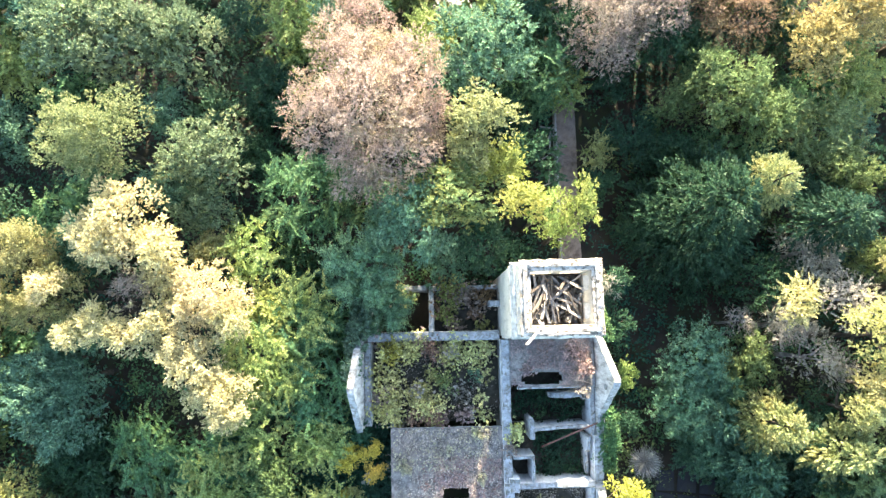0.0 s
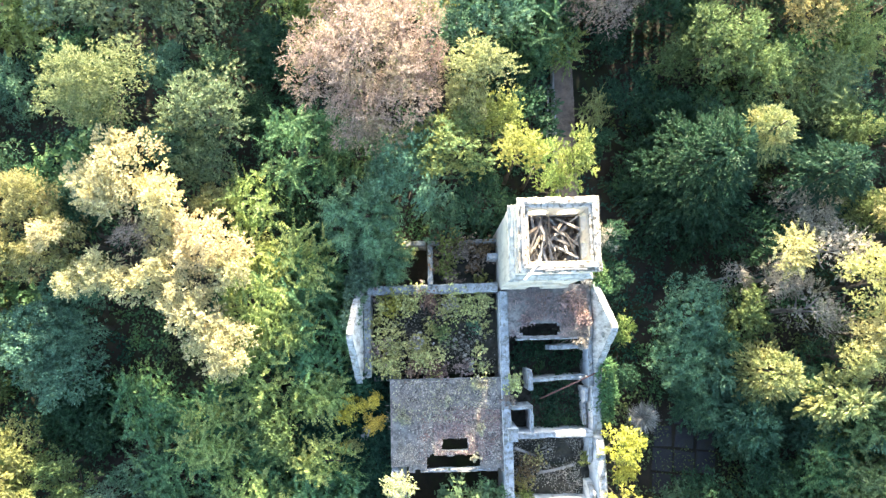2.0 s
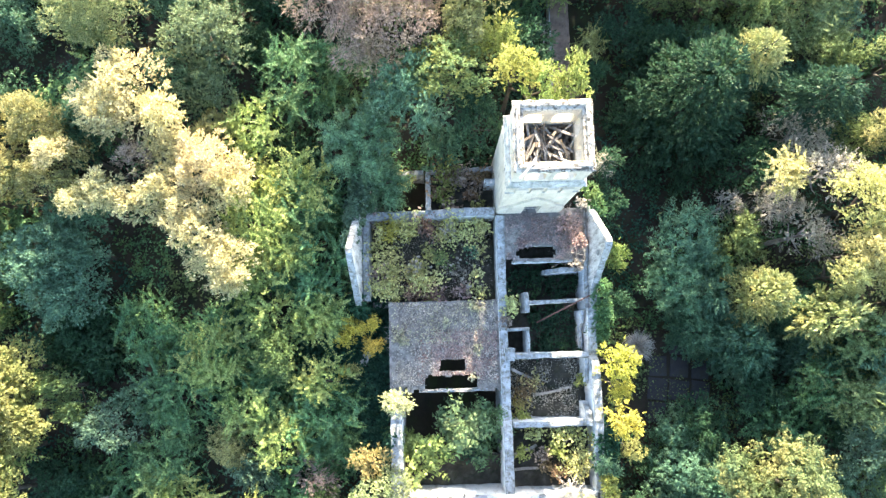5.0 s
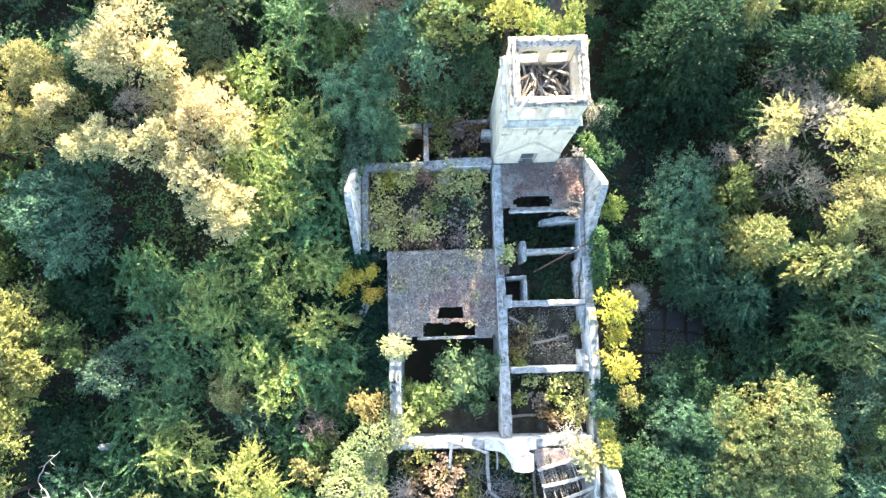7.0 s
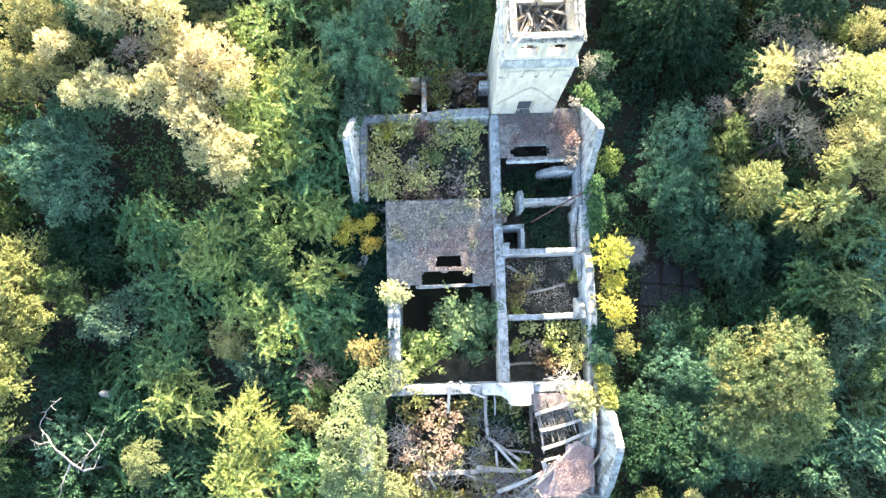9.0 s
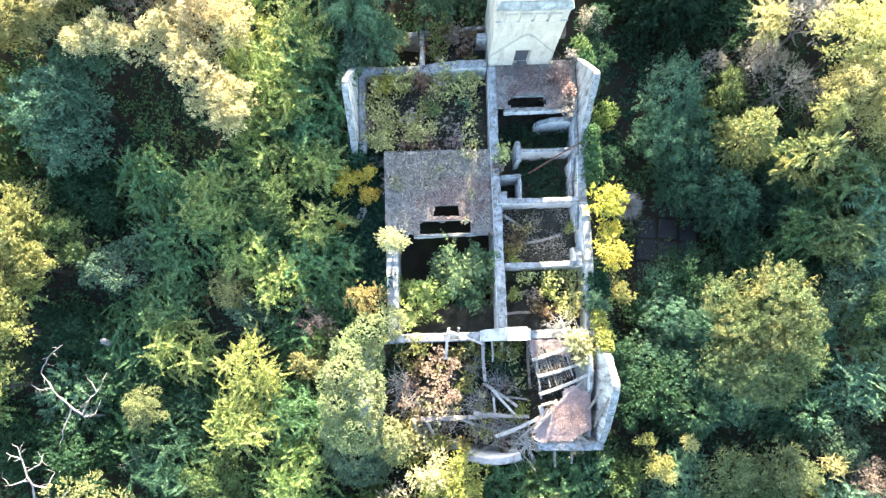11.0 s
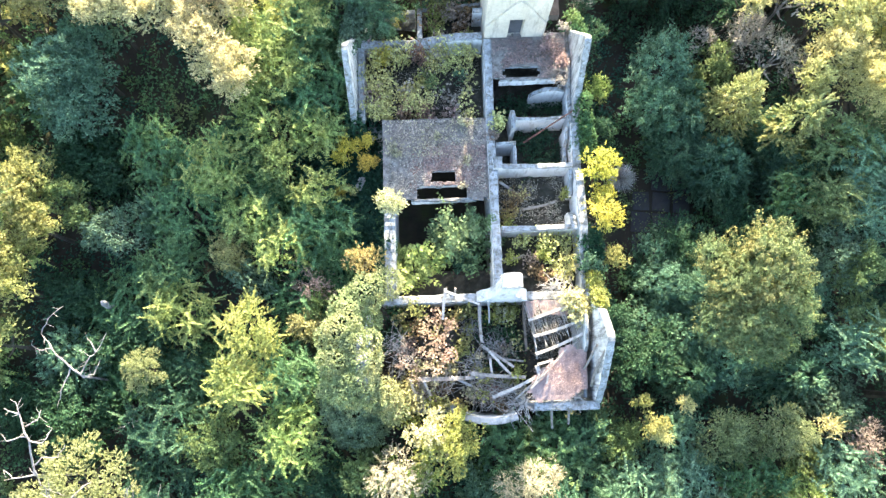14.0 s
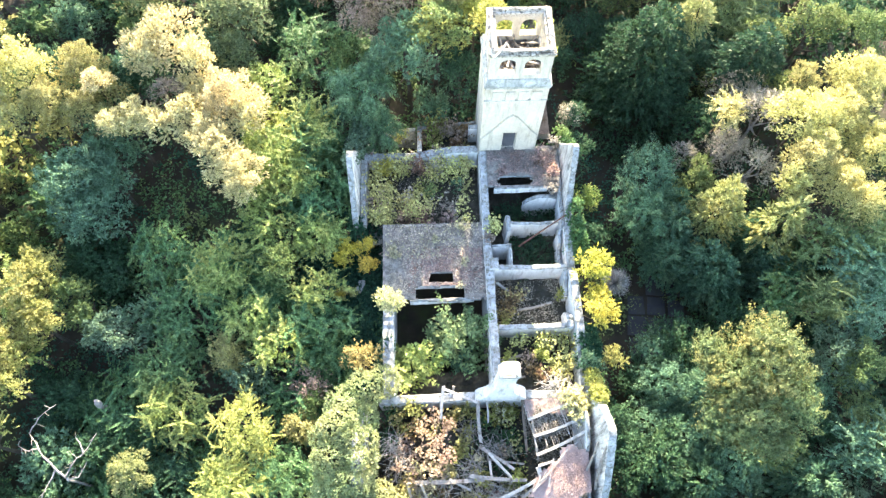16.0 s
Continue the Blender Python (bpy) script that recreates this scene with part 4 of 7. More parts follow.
# long joists that still bridge the wing
beam("joist", (2.25, -15.95, 4.95), (2.30, -18.2, 4.6), 0.20, 0.18, TIMBER, "grey joist still bridging the open room", G, 1)
beam("joist", (2.72, -16.0, 4.7), (2.75, -17.2, 4.5), 0.10, 0.12, TIMBER_PALE, "short pale joist end on the wall", G, 2)
beam("joist", (4.68, -16.0, 4.8), (4.75, -18.7, 4.3), 0.17, 0.18, TIMBER_DARK, "dark brown joist still bridging the open room", G, 3)
beam("rafter", (0.42, -15.3, 5.35), (0.22, -16.95, 4.95), 0.17, 0.12, TIMBER_PALE, "bleached rafter lying over the wall", G, 4)
beam("rafter", (0.35, -15.45, 5.5), (2.2, -16.2, 5.12), 0.15, 0.10, TIMBER_PALE, "bleached rafter lying over the wall", G, 5)
beam("rafter", (0.95, -15.3, 5.3), (0.85, -15.9, 4.9), 0.12, 0.10, TIMBER, "short rafter end on the wall", G, 6)
beam("joist", (-1.2, -20.1, 4.5), (2.4, -20.05, 4.55), 0.24, 0.2, TIMBER, "heavy split grey tie beam across the wing", G, 7)
beam("joist", (1.6, -19.85, 4.65), (4.6, -20.15, 4.5), 0.22, 0.2, TIMBER, "heavy split grey tie beam across the wing", G, 8)
beam("joist", (0.6, -20.0, 4.62), (1.7, -20.55, 4.2), 0.14, 0.12, TIMBER_PALE, "splintered end of a fallen beam", G, 9)
beam("rafter", (2.25, -18.35, 4.1), (4.0, -19.6, 4.5), 0.18, 0.12, TIMBER, "broken rafter leaning across the rubble", G, 10)
beam("rafter", (2.7, -18.7, 4.3), (3.9, -20.1, 4.55), 0.16, 0.10, TIMBER_PALE, "bleached broken rafter leaning across the rubble", G, 11)
beam("rafter", (2.6, -19.0, 4.0), (4.6, -19.3, 3.9), 0.13, 0.10, TIMBER, "broken rafter leaning across the rubble", G, 12)
beam("rafter", (2.75, -19.1, 4.2), (2.8, -20.0, 4.4), 0.14, 0.12, TIMBER_PALE, "upright broken post stub", G, 13)
beam("rafter", (2.75, -21.15, 4.5), (5.0, -20.2, 4.95), 0.20, 0.10, TIMBER_PALE, "wide bleached board leaning over the bay", G, 14)
beam("rafter", (3.9, -21.4, 4.4), (5.5, -20.1, 5.2), 0.13, 0.10, TIMBER, "thin rafter leaning on the roof remnant", G, 15)
beam("rafter", (-1.6, -20.1, 4.6), (-1.4, -21.0, 4.0), 0.15, 0.12, TIMBER_PALE, "bleached post leaning out of the ivy", G, 16)
beam("rafter", (-0.9, -20.2, 4.6), (-0.55, -21.0, 4.1), 0.14, 0.12, TIMBER_PALE, "bleached post leaning out of the ivy", G, 17)
beam("rafter", (5.9, -21.3, 4.9), (5.95, -22.9, 4.0), 0.13, 0.12, TIMBER, "rafter end hanging past the south wall", G, 18)
beam("rafter", (6.75, -21.3, 4.95), (6.8, -22.7, 4.2), 0.12, 0.12, TIMBER, "rafter end hanging past the south wall", G, 19)
beam("rafter", (8.0, -20.7, 4.9), (8.15, -18.9, 8.1), 0.14, 0.10, TIMBER, "grey rafter leaning against the gable", G, 20)
beam("rafter", (7.4, -20.2, 4.8), (8.0, -18.6, 6.9), 0.12, 0.10, TIMBER, "grey rafter leaning against the gable", G, 21)
for i, (a, b) in enumerate((((4.85, -17.15), (7.35, -16.35)), ((5.1, -18.0), (7.6, -17.2)), ((5.15, -18.95), (8.0, -17.75)))):
    beam("rafter", (*a, 5.05), (*b, 5.75), 0.17, 0.14, TIMBER_PALE, "bleached roof rafter standing free over the room", G, 30 + i)
beam("rafter", (5.0, -16.4, 4.9), (5.25, -19.2, 4.75), 0.13, 0.12, TIMBER, "grey wall plate under the laths", G, 34)
beam("rafter", (5.15, -19.55, 5.1), (5.45, -20.6, 4.9), 0.26, 0.06, TIMBER_PALE, "broken pale board frame", G, 35)
beam("rafter", (5.15, -19.5, 5.15), (5.95, -19.3, 5.3), 0.14, 0.06, TIMBER_PALE, "broken pale board frame", G, 36)
beam("rafter", (5.6, -20.5, 5.2), (5.95, -19.2, 5.45), 0.10, 0.06, TIMBER_PALE, "broken pale board frame", G, 37)
lathwork = thing("lath_panel", "row of thin bleached laths hanging between rafters", "roof remnant", m=BR)
rng_l = random.Random(8)
for i in range(27):
    u = 4.7 + 0.088 * i + rng_l.uniform(-.02, .02)
    a = (u, -16.1 - rng_l.uniform(0, .25), 4.98 + 0.27 * (u - 4.85))
    b = (u + 0.62 + rng_l.uniform(-.16, .16), -17.9 - rng_l.uniform(0, 1.0), 5.0 + 0.27 * (u - 4.4))
    beam("lath", a, b, 0.026, 0.025, rng_l.choice((TIMBER_PALE, TIMBER, TIMBER)), "", seed=50 + i, parent=lathwork)
remnant = thing("roof_remnant", "sagging piece of old roof under pinkish brown leaf litter", "roof remnant", m=BR)


def remnant_out(u, v):
    n = 0.12 * noise.noise((u * 2, v * 2, 3))
    upper = float(np.interp(u, (4.6, 5.2, 6.5, 7.0, 7.8), (-20.8, -19.9, -18.75, -18.55, -18.9)))
    lower = float(np.interp(u, (4.6, 5.2, 6.7, 7.4, 7.8), (-20.8, -21.45, -21.35, -20.9, -20.6)))
    return v > upper + 2 * n or v < lower + 2 * n


part("covering", plate_mesh(4.6, 7.75, -21.9, -18.0, 5.2, 0.1, remnant_out, (ROOF, TIMBER), 0.13, 0.05, lambda u, v: 0.32 * (u - 6.5) * 0.4 + 0.14 * (v + 20)), remnant, "pinkish brown litter over old boards")
for i in range(9):
    f = i / 8
    beam("lath", (4.85 + 0.28 * i, -20.75 + 0.28 * i, 5.0 + 0.05 * i), (5.25 + 0.30 * i, -20.0 + 0.24 * i, 5.15 + 0.05 * i), 0.05, 0.04, TIMBER_PALE, "", seed=80 + i, parent=remnant)
beam("edge_board", (4.8, -20.75, 4.98), (6.95, -18.5, 5.45), 0.10, 0.06, TIMBER_PALE, "pale bare edge board", seed=99, parent=remnant)

part("covering", plate_mesh(4.75, 7.2, -17.6, -16.08, 4.9, 0.06, lambda u, v: v < -16.75 + 0.7 * noise.noise((u * 2.5, 3, 3)) - 0.12 * (u - 5), (ROOF, TIMBER), 0.1, 0.05, lambda u, v: 0.2 * (u - 4.85)), remnant, "brown litter caught at the wall")

# right-hand rooms
beam("rusty_beam", (5.3, -6.6, 3.6), (8.1, -5.2, 4.95), 0.085, 0.10, RUST, "rust-brown beam leaning into the roofless room", seed=120)
beam("fallen_plank", (5.0, -10.6, 3.4), (7.0, -10.2, 3.45), 0.16, 0.10, TIMBER, "grey board lying on the rubble floor", seed=121)
beam("fallen_plank", (3.7, -9.1, 4.2), (5.0, -9.75, 3.3), 0.16, 0.10, TIMBER, "grey board leaning off the spine wall", seed=122)
beam("fallen_plank", (3.75, -13.7, 3.9), (5.0, -13.3, 3.5), 0.18, 0.08, TIMBER, "grey board leaning off the spine wall", seed=123)
beam("fallen_plank", (3.75, -14.6, 3.4), (5.1, -14.55, 3.4), 0.16, 0.08, TIMBER, "grey board lying on the rubble floor", seed=124)
beam("fallen_plank", (6.4, -13.4, 3.5), (7.1, -12.6, 3.7), 0.16, 0.08, TIMBER, "grey board lying on the rubble floor", seed=125)


# ---- trees ----
# kind: builder, leaf colour, name, label, category
SPECIES = {
    "oak_olive": ("lobed", "olive", "broadleaf_tree", "broad olive-green deciduous tree with bulging boughs", "tree"),
    "oak_sage": ("lobed", "sage", "broadleaf_tree", "pale sage-green deciduous tree with bulging boughs", "tree"),
    "oak_pale": ("lobed", "meadow", "broadleaf_tree", "pale green sunlit deciduous tree", "tree"),
    "oak_dark": ("lobed", "dark", "broadleaf_tree", "dense dark green deciduous tree in the forest", "tree"),
    "oak_teal": ("lobed", "teal", "broadleaf_tree", "blue-green deciduous tree in the shade", "tree"),
    "oak_shade": ("lobed", "dark", "broadleaf_tree", "deep green bushy tree close by the wall", "tree"),
    "oak_green": ("lobed", "fresh", "broadleaf_tree", "fresh green deciduous tree with loose boughs", "tree"),
    "oak_lime": ("lobed", "lime", "broadleaf_tree", "light yellow-green deciduous tree by the ruin", "tree"),
    "oak_yellow": ("lobed", "yellow", "broadleaf_tree", "tree beside the ruin with sunlight put into its bright yellow leaves", "tree"),
    "oak_amber": ("fine", "amber", "broadleaf_tree", "small amber-yellow tree close by the wall", "tree"),
    "oak_sunny": ("lobed", "frondy", "broadleaf_tree", "sunlit yellow-green tree behind the tower", "tree"),
    "oak_gold": ("lobed", "gold", "broadleaf_tree", "yellow-green tree with sunlight put into its golden leaves", "tree"),
    "oak_wheat": ("fine", "wheat", "broadleaf_tree", "pale straw-green autumn tree", "tree"),
    "oak_blond": ("fine", "blond", "broadleaf_tree", "pale cream-yellow sunlit autumn tree", "tree"),
    "oak_straw": ("fine", "straw", "broadleaf_tree", "pale straw-yellow sunlit deciduous tree", "tree"),
    "frond_straw": ("frond", "straw", "feathery_tree", "pale yellow tree with long feathery sprays", "tree"),
    "oak_dusty": ("fine", "dusty", "broadleaf_tree", "dusty olive deciduous tree with fine leaves", "tree"),
    "frond_teal": ("frond", "teal", "feathery_tree", "blue-green tree with long feathery sprays", "tree"),
    "frond_fresh": ("frond", "fresh", "feathery_tree", "fresh green tree with long feathery sprays", "tree"),
    "oak_cream": ("fine", "cream", "broadleaf_tree", "pale cream-green bush tree rooted on the wall", "tree"),
    "oak_orange": ("lobed", "orange", "broadleaf_tree", "orange-tinged autumn tree with fine leaves", "tree"),
    "oak_mixed": ("lobed", "mixed", "broadleaf_tree", "green deciduous tree flecked with ochre leaves", "tree"),
    "round_pale": ("mop", "meadow", "broadleaf_tree", "pale straw-green ball-shaped bush tree", "tree"),
    "grey_oak": ("lobed", "grey", "broadleaf_tree", "grey-green rounded bushy tree", "tree"),
    "frond_green": ("frond", "green", "feathery_tree", "green tree with long feathery sprays", "tree"),
    "frond_dark": ("frond", "dark", "feathery_tree", "dark green tree with feathery sprays", "tree"),
    "frond_lime": ("frond", "lime", "feathery_tree", "yellow-green tree with long feathery sprays", "tree"),
    "frond_gold": ("frond", "gold", "feathery_tree", "golden young tree with feathery sprays", "tree"),
    "frond_yellow": ("frond", "frondy", "feathery_tree", "sunlit yellow tree with long feathery sprays", "tree"),
    "conifer_dark": ("tiered", "deep", "conifer", "very large dark green conifer with tiered sprays", "tree"),
    "conifer_green": ("tiered", "fir", "conifer", "dark green conifer with drooping sprays", "tree"),
    "conifer_cloud": ("yew", "fir", "conifer", "blue-green conifer heaped into rounded clumps", "tree"),
    "conifer_lit": ("tiered", "sunfir", "conifer", "conifer among darker ones with sunlight put into its straw-green", "tree"),
    "conifer_gold": ("yew", "yew", "conifer", "large rounded green conifer with sunlight put into its golden patches", "tree"),
    "willow": ("hanging", "willow", "willow_tree", "grey-green willow hanging over the ruin", "tree"),
    "dry_pink": ("dry", "pink", "dry_tree", "large dry tree with pinkish brown fine foliage", "tree"),
    "dry_mauve": ("dry", "mauve", "dry_tree", "dry greyish mauve tree of fine twigs", "tree"),
    "dry_rust": ("dry", "rust", "dry_tree", "dry rust-brown autumn tree", "tree"),
    "dry_grey": ("dry", "twig", "dry_tree", "bare grey tree of fine twigs", "tree"),
    "dry_pale": ("dry", "pale", "dry_tree", "dry pale straw-coloured bush tree", "tree"),
}
CROWNS = {}


def crown_mesh(builder, size, variant):
    """Crown shapes, shared between trees of a kind: R is 4.2, 2.4 or 1.3 m."""
    key = (builder, size, variant)
    if key in CROWNS:
        return CROWNS[key]
    R = (4.2, 2.4, 1.3)[size]
    seed = 100 * size + 17 * variant + len(builder)
    if builder == "lobed":
        blade = clumped(seed, R, R * 0.92, (20, 14, 9)[size], (300, 130, 46)[size], R * (0.088, 0.12, 0.18)[size], (2300, 860, 290)[size], 10, (0.13, 0.115, 0.105)[size], 0.22, core=0.75)
    elif builder == "fine":
        blade = clumped(seed, R, R * 0.92, (22, 16, 10)[size], (420, 190, 60)[size], R * (0.075, 0.1, 0.15)[size], (3300, 1500, 480)[size], 10, (0.1, 0.088, 0.085)[size], 0.2, core=0.9)
    elif builder == "mop":
        blade = clumped(seed, R, R * 0.8, (24, 20, 18)[size], (340, 150, 90)[size], R * (0.08, 0.12, 0.16)[size], (4200, 2700, 1100)[size], 13, 0.068, 0.15, 0.5, (0.85, 1.0), (0.3, 0.4))
    elif builder == "yew":
        blade = fingered(seed, R, R * 0.95, (820, 420, 150)[size], (44, 26, 20)[size], (0.095, 0.105, 0.1)[size], (0.19, 0.165, 0.14)[size])
    elif builder == "frond":
        blade = bough_crown(seed, R, R * 0.95, (130, 56, 21)[size], (1.5, 1.3, 1.0)[size], (13, 12, 10)[size], (0.15, 0.14, 0.13)[size])
    elif builder == "tiered":
        blade = fir_crown(seed, R, R * 0.95, (230, 90, 40)[size], (26, 15, 9)[size], (0.145, 0.155, 0.15)[size], size=(0.27, 0.32, 0.34)[size])
    elif builder == "hanging":
        n = (620, 320, 120)[size]
        blade = frond_crown(seed, R, R * 0.8, n, R * 0.5, 1.1, 12, (0.3, 0.23, 0.19)[size], 0.3, 0.2)
    else:
        blade = clumped(seed, R, R * 0.95, (30, 22, 12)[size], (380, 200, 70)[size], R * (0.08, 0.11, 0.17)[size], (2300, 1150, 330)[size], 14, (0.10, 0.088, 0.08)[size], 0.4, 0.4, (0.5, 1.16), (0.2, 0.42), 0.2, (1.3, 0.7), 0.35)
    CROWNS[key] = leaflets("crown_" + builder, *blade, LEAF["green"])
    return CROWNS[key]


TRUNKS = {}


PLANTED = []


def plant_tree(kind, x, y, top, r, flat=1.0, coarse=False):
    PLANTED.append((x, y, r))
    builder, colour, name, label, category = SPECIES[kind]
    rng = random.Random(round(x * 31 + y * 17))
    size = 2 if coarse or r < 1.55 else 0 if r > 3.0 else 1
    R = (4.2, 2.4, 1.3)[size]
    k = r / R
    H = R * 0.92 * flat
    z0 = ground_z(x, y)
    mid = top - H * k * 0.97
    base = thing(name, label, category, "forest trees", pose(x, y, z0))
    key = (size, kind in ("dry_grey", "dry_pale"), builder in ("tiered", "yew"))
    if key not in TRUNKS:
        TRUNKS[key] = trunk_mesh(size * 3 + 1, R, R * 0.9, 1.9 * R, DEADWOOD if key[1] else BARK, 0 if key[2] else 5 if key[1] else 6)
    height = max(0.3, mid - z0)
    t = part("trunk", TRUNKS[key], base)
    t.matrix_basis = Matrix.Translation((0, 0, height)) @ pose(0, 0, 0, 0, 0, rng.uniform(0, 360)) @ Matrix.Diagonal((k, k, max(k * 0.8, (height + 0.3) / (1.9 * R)), 1))
    variant = rng.randrange(4)
    c = part("crown", crown_mesh(builder, size, variant), base)
    c.matrix_basis = Matrix.Translation((0, 0, height)) @ pose(0, 0, 0, rng.uniform(-5, 5), rng.uniform(-5, 5), rng.uniform(0, 360)) @ Matrix.Diagonal((k * rng.uniform(0.9, 1.28), k * rng.uniform(0.86, 1.18), k * flat, 1))
    c.material_slots[0].link = "OBJECT"
    c.material_slots[0].material = LEAF[colour]
    return base


def many_headed(kind, rows):
    """One great tree whose crown is several heads of foliage over one trunk."""
    first = plant_tree(kind, *rows[0])
    for row in rows[1:]:
        other = plant_tree(kind, *row)
        for ob in list(other.children):
            at = Matrix.Translation(other.matrix_world.translation - first.matrix_world.translation)
            if ob.name.startswith("trunk"):
                bpy.data.objects.remove(ob)
            else:
                ob.parent = first
                ob.matrix_basis = at @ ob.matrix_basis
        bpy.data.objects.remove(other)
    return first


def grove(kind, rows):
    for row in rows:
        plant_tree(kind, *row)


grove("oak_sage", [(-20.0, 15.9, 9, 2.67), (-17.2, 15.4, 9, 2.9), (-14.4, 15.6, 8, 2.6), (-12.6, 9.1, 8.4, 2.75), (-12.7, 6.3, 7.2, 1.9)])
grove("oak_dusty", [(-17.4, 9.6, 11, 3.1)])
grove("oak_olive", [(-8.8, -8.0, 6, 1.7), (-20.4, -9.9, 6, 1.23), (22.7, 8.4, 6, 2.15), (22.9, 4.0, 6, 1.84), (21.7, -8.7, 5, 1.89), (-19.3, -10.9, 5.5, 1.4), (-12.0, -23.5, 4.8, 1.74), (-6.5, -15.8, 4.2, 1.13), (25.3, 7.9, 8, 1.74)])
grove("oak_dark", [(-11.7, 17.4, 6, 1.99), (-13.7, 7.2, 5.5, 1.86), (-10.2, 14.2, 5, 1.89), (-10.6, 10.0, 4.5, 1.92), (-18.5, 3.6, 7.5, 1.47), (-20.0, -7.2, 4, 2.75), (-10.7, -5.8, 4.5, 1.76), (2.2, 16.9, 4, 1.62), (9.2, 8.3, 3, 1.33), (14.8, 16.1, 4.5, 1.76), (20.1, 17.1, 4.5, 1.6), (21.7, 7.4, 4.5, 1.92), (11.7, 11.4, 3.2, 1.98)])
grove("oak_dark", [(12.0, 6.0, 2.6, 1.68), (18.4, 2.5, 4.5, 1.92), (10.2, -5.1, 3, 1.33), (21.6, -4.6, 4.5, 1.76), (-20.0, -7.6, 4, 2.59), (-20.5, -15.4, 3.8, 2.44), (15.0, -12.6, 3.6, 2.3), (12.6, -14.6, 2.8, 1.6), (18.2, -10.8, 3.5, 1.8), (22.2, -12.1, 4, 1.62), (-19.5, -15.7, 3.6, 2.13), (-19.5, -22.1, 3.2, 2.81), (-23.0, -21.8, 3, 2.33), (-5.7, -25.9, 3.4, 1.97), (-3.8, -27.2, 3, 1.83)])
grove("oak_teal", [(-24.9, 11.1, 5, 2.05), (-20.7, -3.3, 7.8, 3.1), (-19.3, -2.6, 7.2, 1.8), (-19.9, -5.2, 6.9, 2.1), (-19.6, -0.8, 6.9, 2.0), (-19.1, 4.4, 7.2, 1.5), (-15.2, 11.6, 7, 1.6), (-15.1, 7.6, 6.5, 1.7), (-1.4, 5.5, 9.3, 2.45), (0.2, 3.5, 4.5, 1.44), (-3.0, 5.7, 7.2, 1.73), (8.7, -14.0, 5.6, 0.87), (2.9, -26.3, 3.6, 1.96)])
many_headed("dry_pink", [(-3.6, 11.1, 12, 2.86), (-2.3, 8.8, 10, 2.04), (-6.3, 10.8, 10, 1.96), (-5.1, 13.6, 10.5, 2.01), (-1.8, 13.0, 10.5, 2.01), (-4.6, 8.7, 9.5, 1.8), (-1.0, 10.7, 9.5, 1.66), (-3.5, 7.4, 8, 1.21), (-4.2, 15.8, 9.5, 1.93)])
grove("frond_lime", [(-8.8, 17.7, 6, 1.84), (-0.6, 16.7, 6, 1.84), (-10.2, 4.2, 6.8, 1.51), (-9.7, -1.2, 7.4, 1.8), (-10.3, -3.4, 6.6, 1.4), (-7.4, 0.6, 7.2, 1.5), (-8.2, -2.6, 6.4, 1.4), (3.1, 17.7, 5.5, 1.71), (7.6, 14.3, 3.5, 1.15), (24.3, 14.2, 5, 1.73), (-12.2, -8.2, 5.8, 1.58), (-8.4, -13.0, 5.6, 1.35), (-6.2, -9.6, 5.6, 1.3), (-9.6, -5.4, 6.2, 1.5), (-6.6, -6.2, 5.6, 1.3), (-10.4, -10.8, 5.6, 1.3), (-13.9, -16.3, 5, 1.73), (-7.5, -23.0, 5.4, 1.87), (19.9, -26.8, 4.6, 1.59)])
grove("frond_green", [(-7.8, -0.0, 6.5, 2.27), (-6.8, -3.3, 5.8, 2.31), (-7.7, 7.2, 6.5, 2.42), (-4.9, 7.6, 5, 1.89), (-6.0, -0.3, 5, 1.42), (-16.1, -6.9, 4.8, 2.06), (-12.5, -7.4, 5, 2.05), (5.2, 14.8, 5.5, 2.33), (5.1, 13.3, 3.6, 1.31), (-13.8, -10.6, 5.2, 2.04), (-10.6, -9.1, 4.5, 1.6), (-14.9, -13.7, 5, 1.89), (-6.5, -11.6, 5, 2.05), (-5.9, -13.5, 4, 1.62), (-7.6, -15.6, 4.4, 1.44), (-9.3, -10.7, 4.5, 1.76), (-17.3, -15.6, 4.2, 1.77), (21.1, -9.6, 5.6, 1.39)])
grove("frond_green", [(-7.5, -19.9, 5.4, 1.87), (-11.1, -26.1, 5, 1.73), (-9.2, -25.4, 4.2, 1.77), (17.6, -26.2, 4.6, 2.07)])
many_headed("oak_blond", [(-11.9, 1.4, 9.3, 2.05), (-16.0, 5.0, 10.3, 2.3), (-14.1, 3.9, 9.6, 1.5), (-14.5, 0.2, 9.1, 1.5), (-12.9, -0.8, 9.0, 1.6), (-11.9, -2.0, 8.9, 1.5), (-11.0, -3.5, 8.8, 1.6), (-10.7, -4.4, 8.3, 1.2), (-13.8, 2.3, 8.4, 1.45), (-10.8, 0.4, 8.6, 1.3), (-17.0, 3.9, 9.4, 1.3), (-15.9, -0.3, 8.8, 1.05), (-17.1, 0.1, 8.9, 1.15), (-18.3, -0.3, 8.8, 1.0)])
grove("oak_blond", [(-19.5, 2.0, 9.5, 1.0)])
grove("oak_wheat", [(-21.2, 4.0, 9, 2.0), (-19.3, 2.6, 8.4, 1.5), (-18.4, 0.4, 8.0, 1.5), (-20.6, 1.2, 8.6, 1.6), (-12.4, 3.9, 6.5, 1.36), (-11.4, -13.1, 5, 1.58), (-7.0, -17.0, 4.4, 1.28), (-22.7, 1.2, 9, 1.68), (-24.5, 0.2, 9, 1.4), (23.5, 3.6, 7.5, 1.23)])
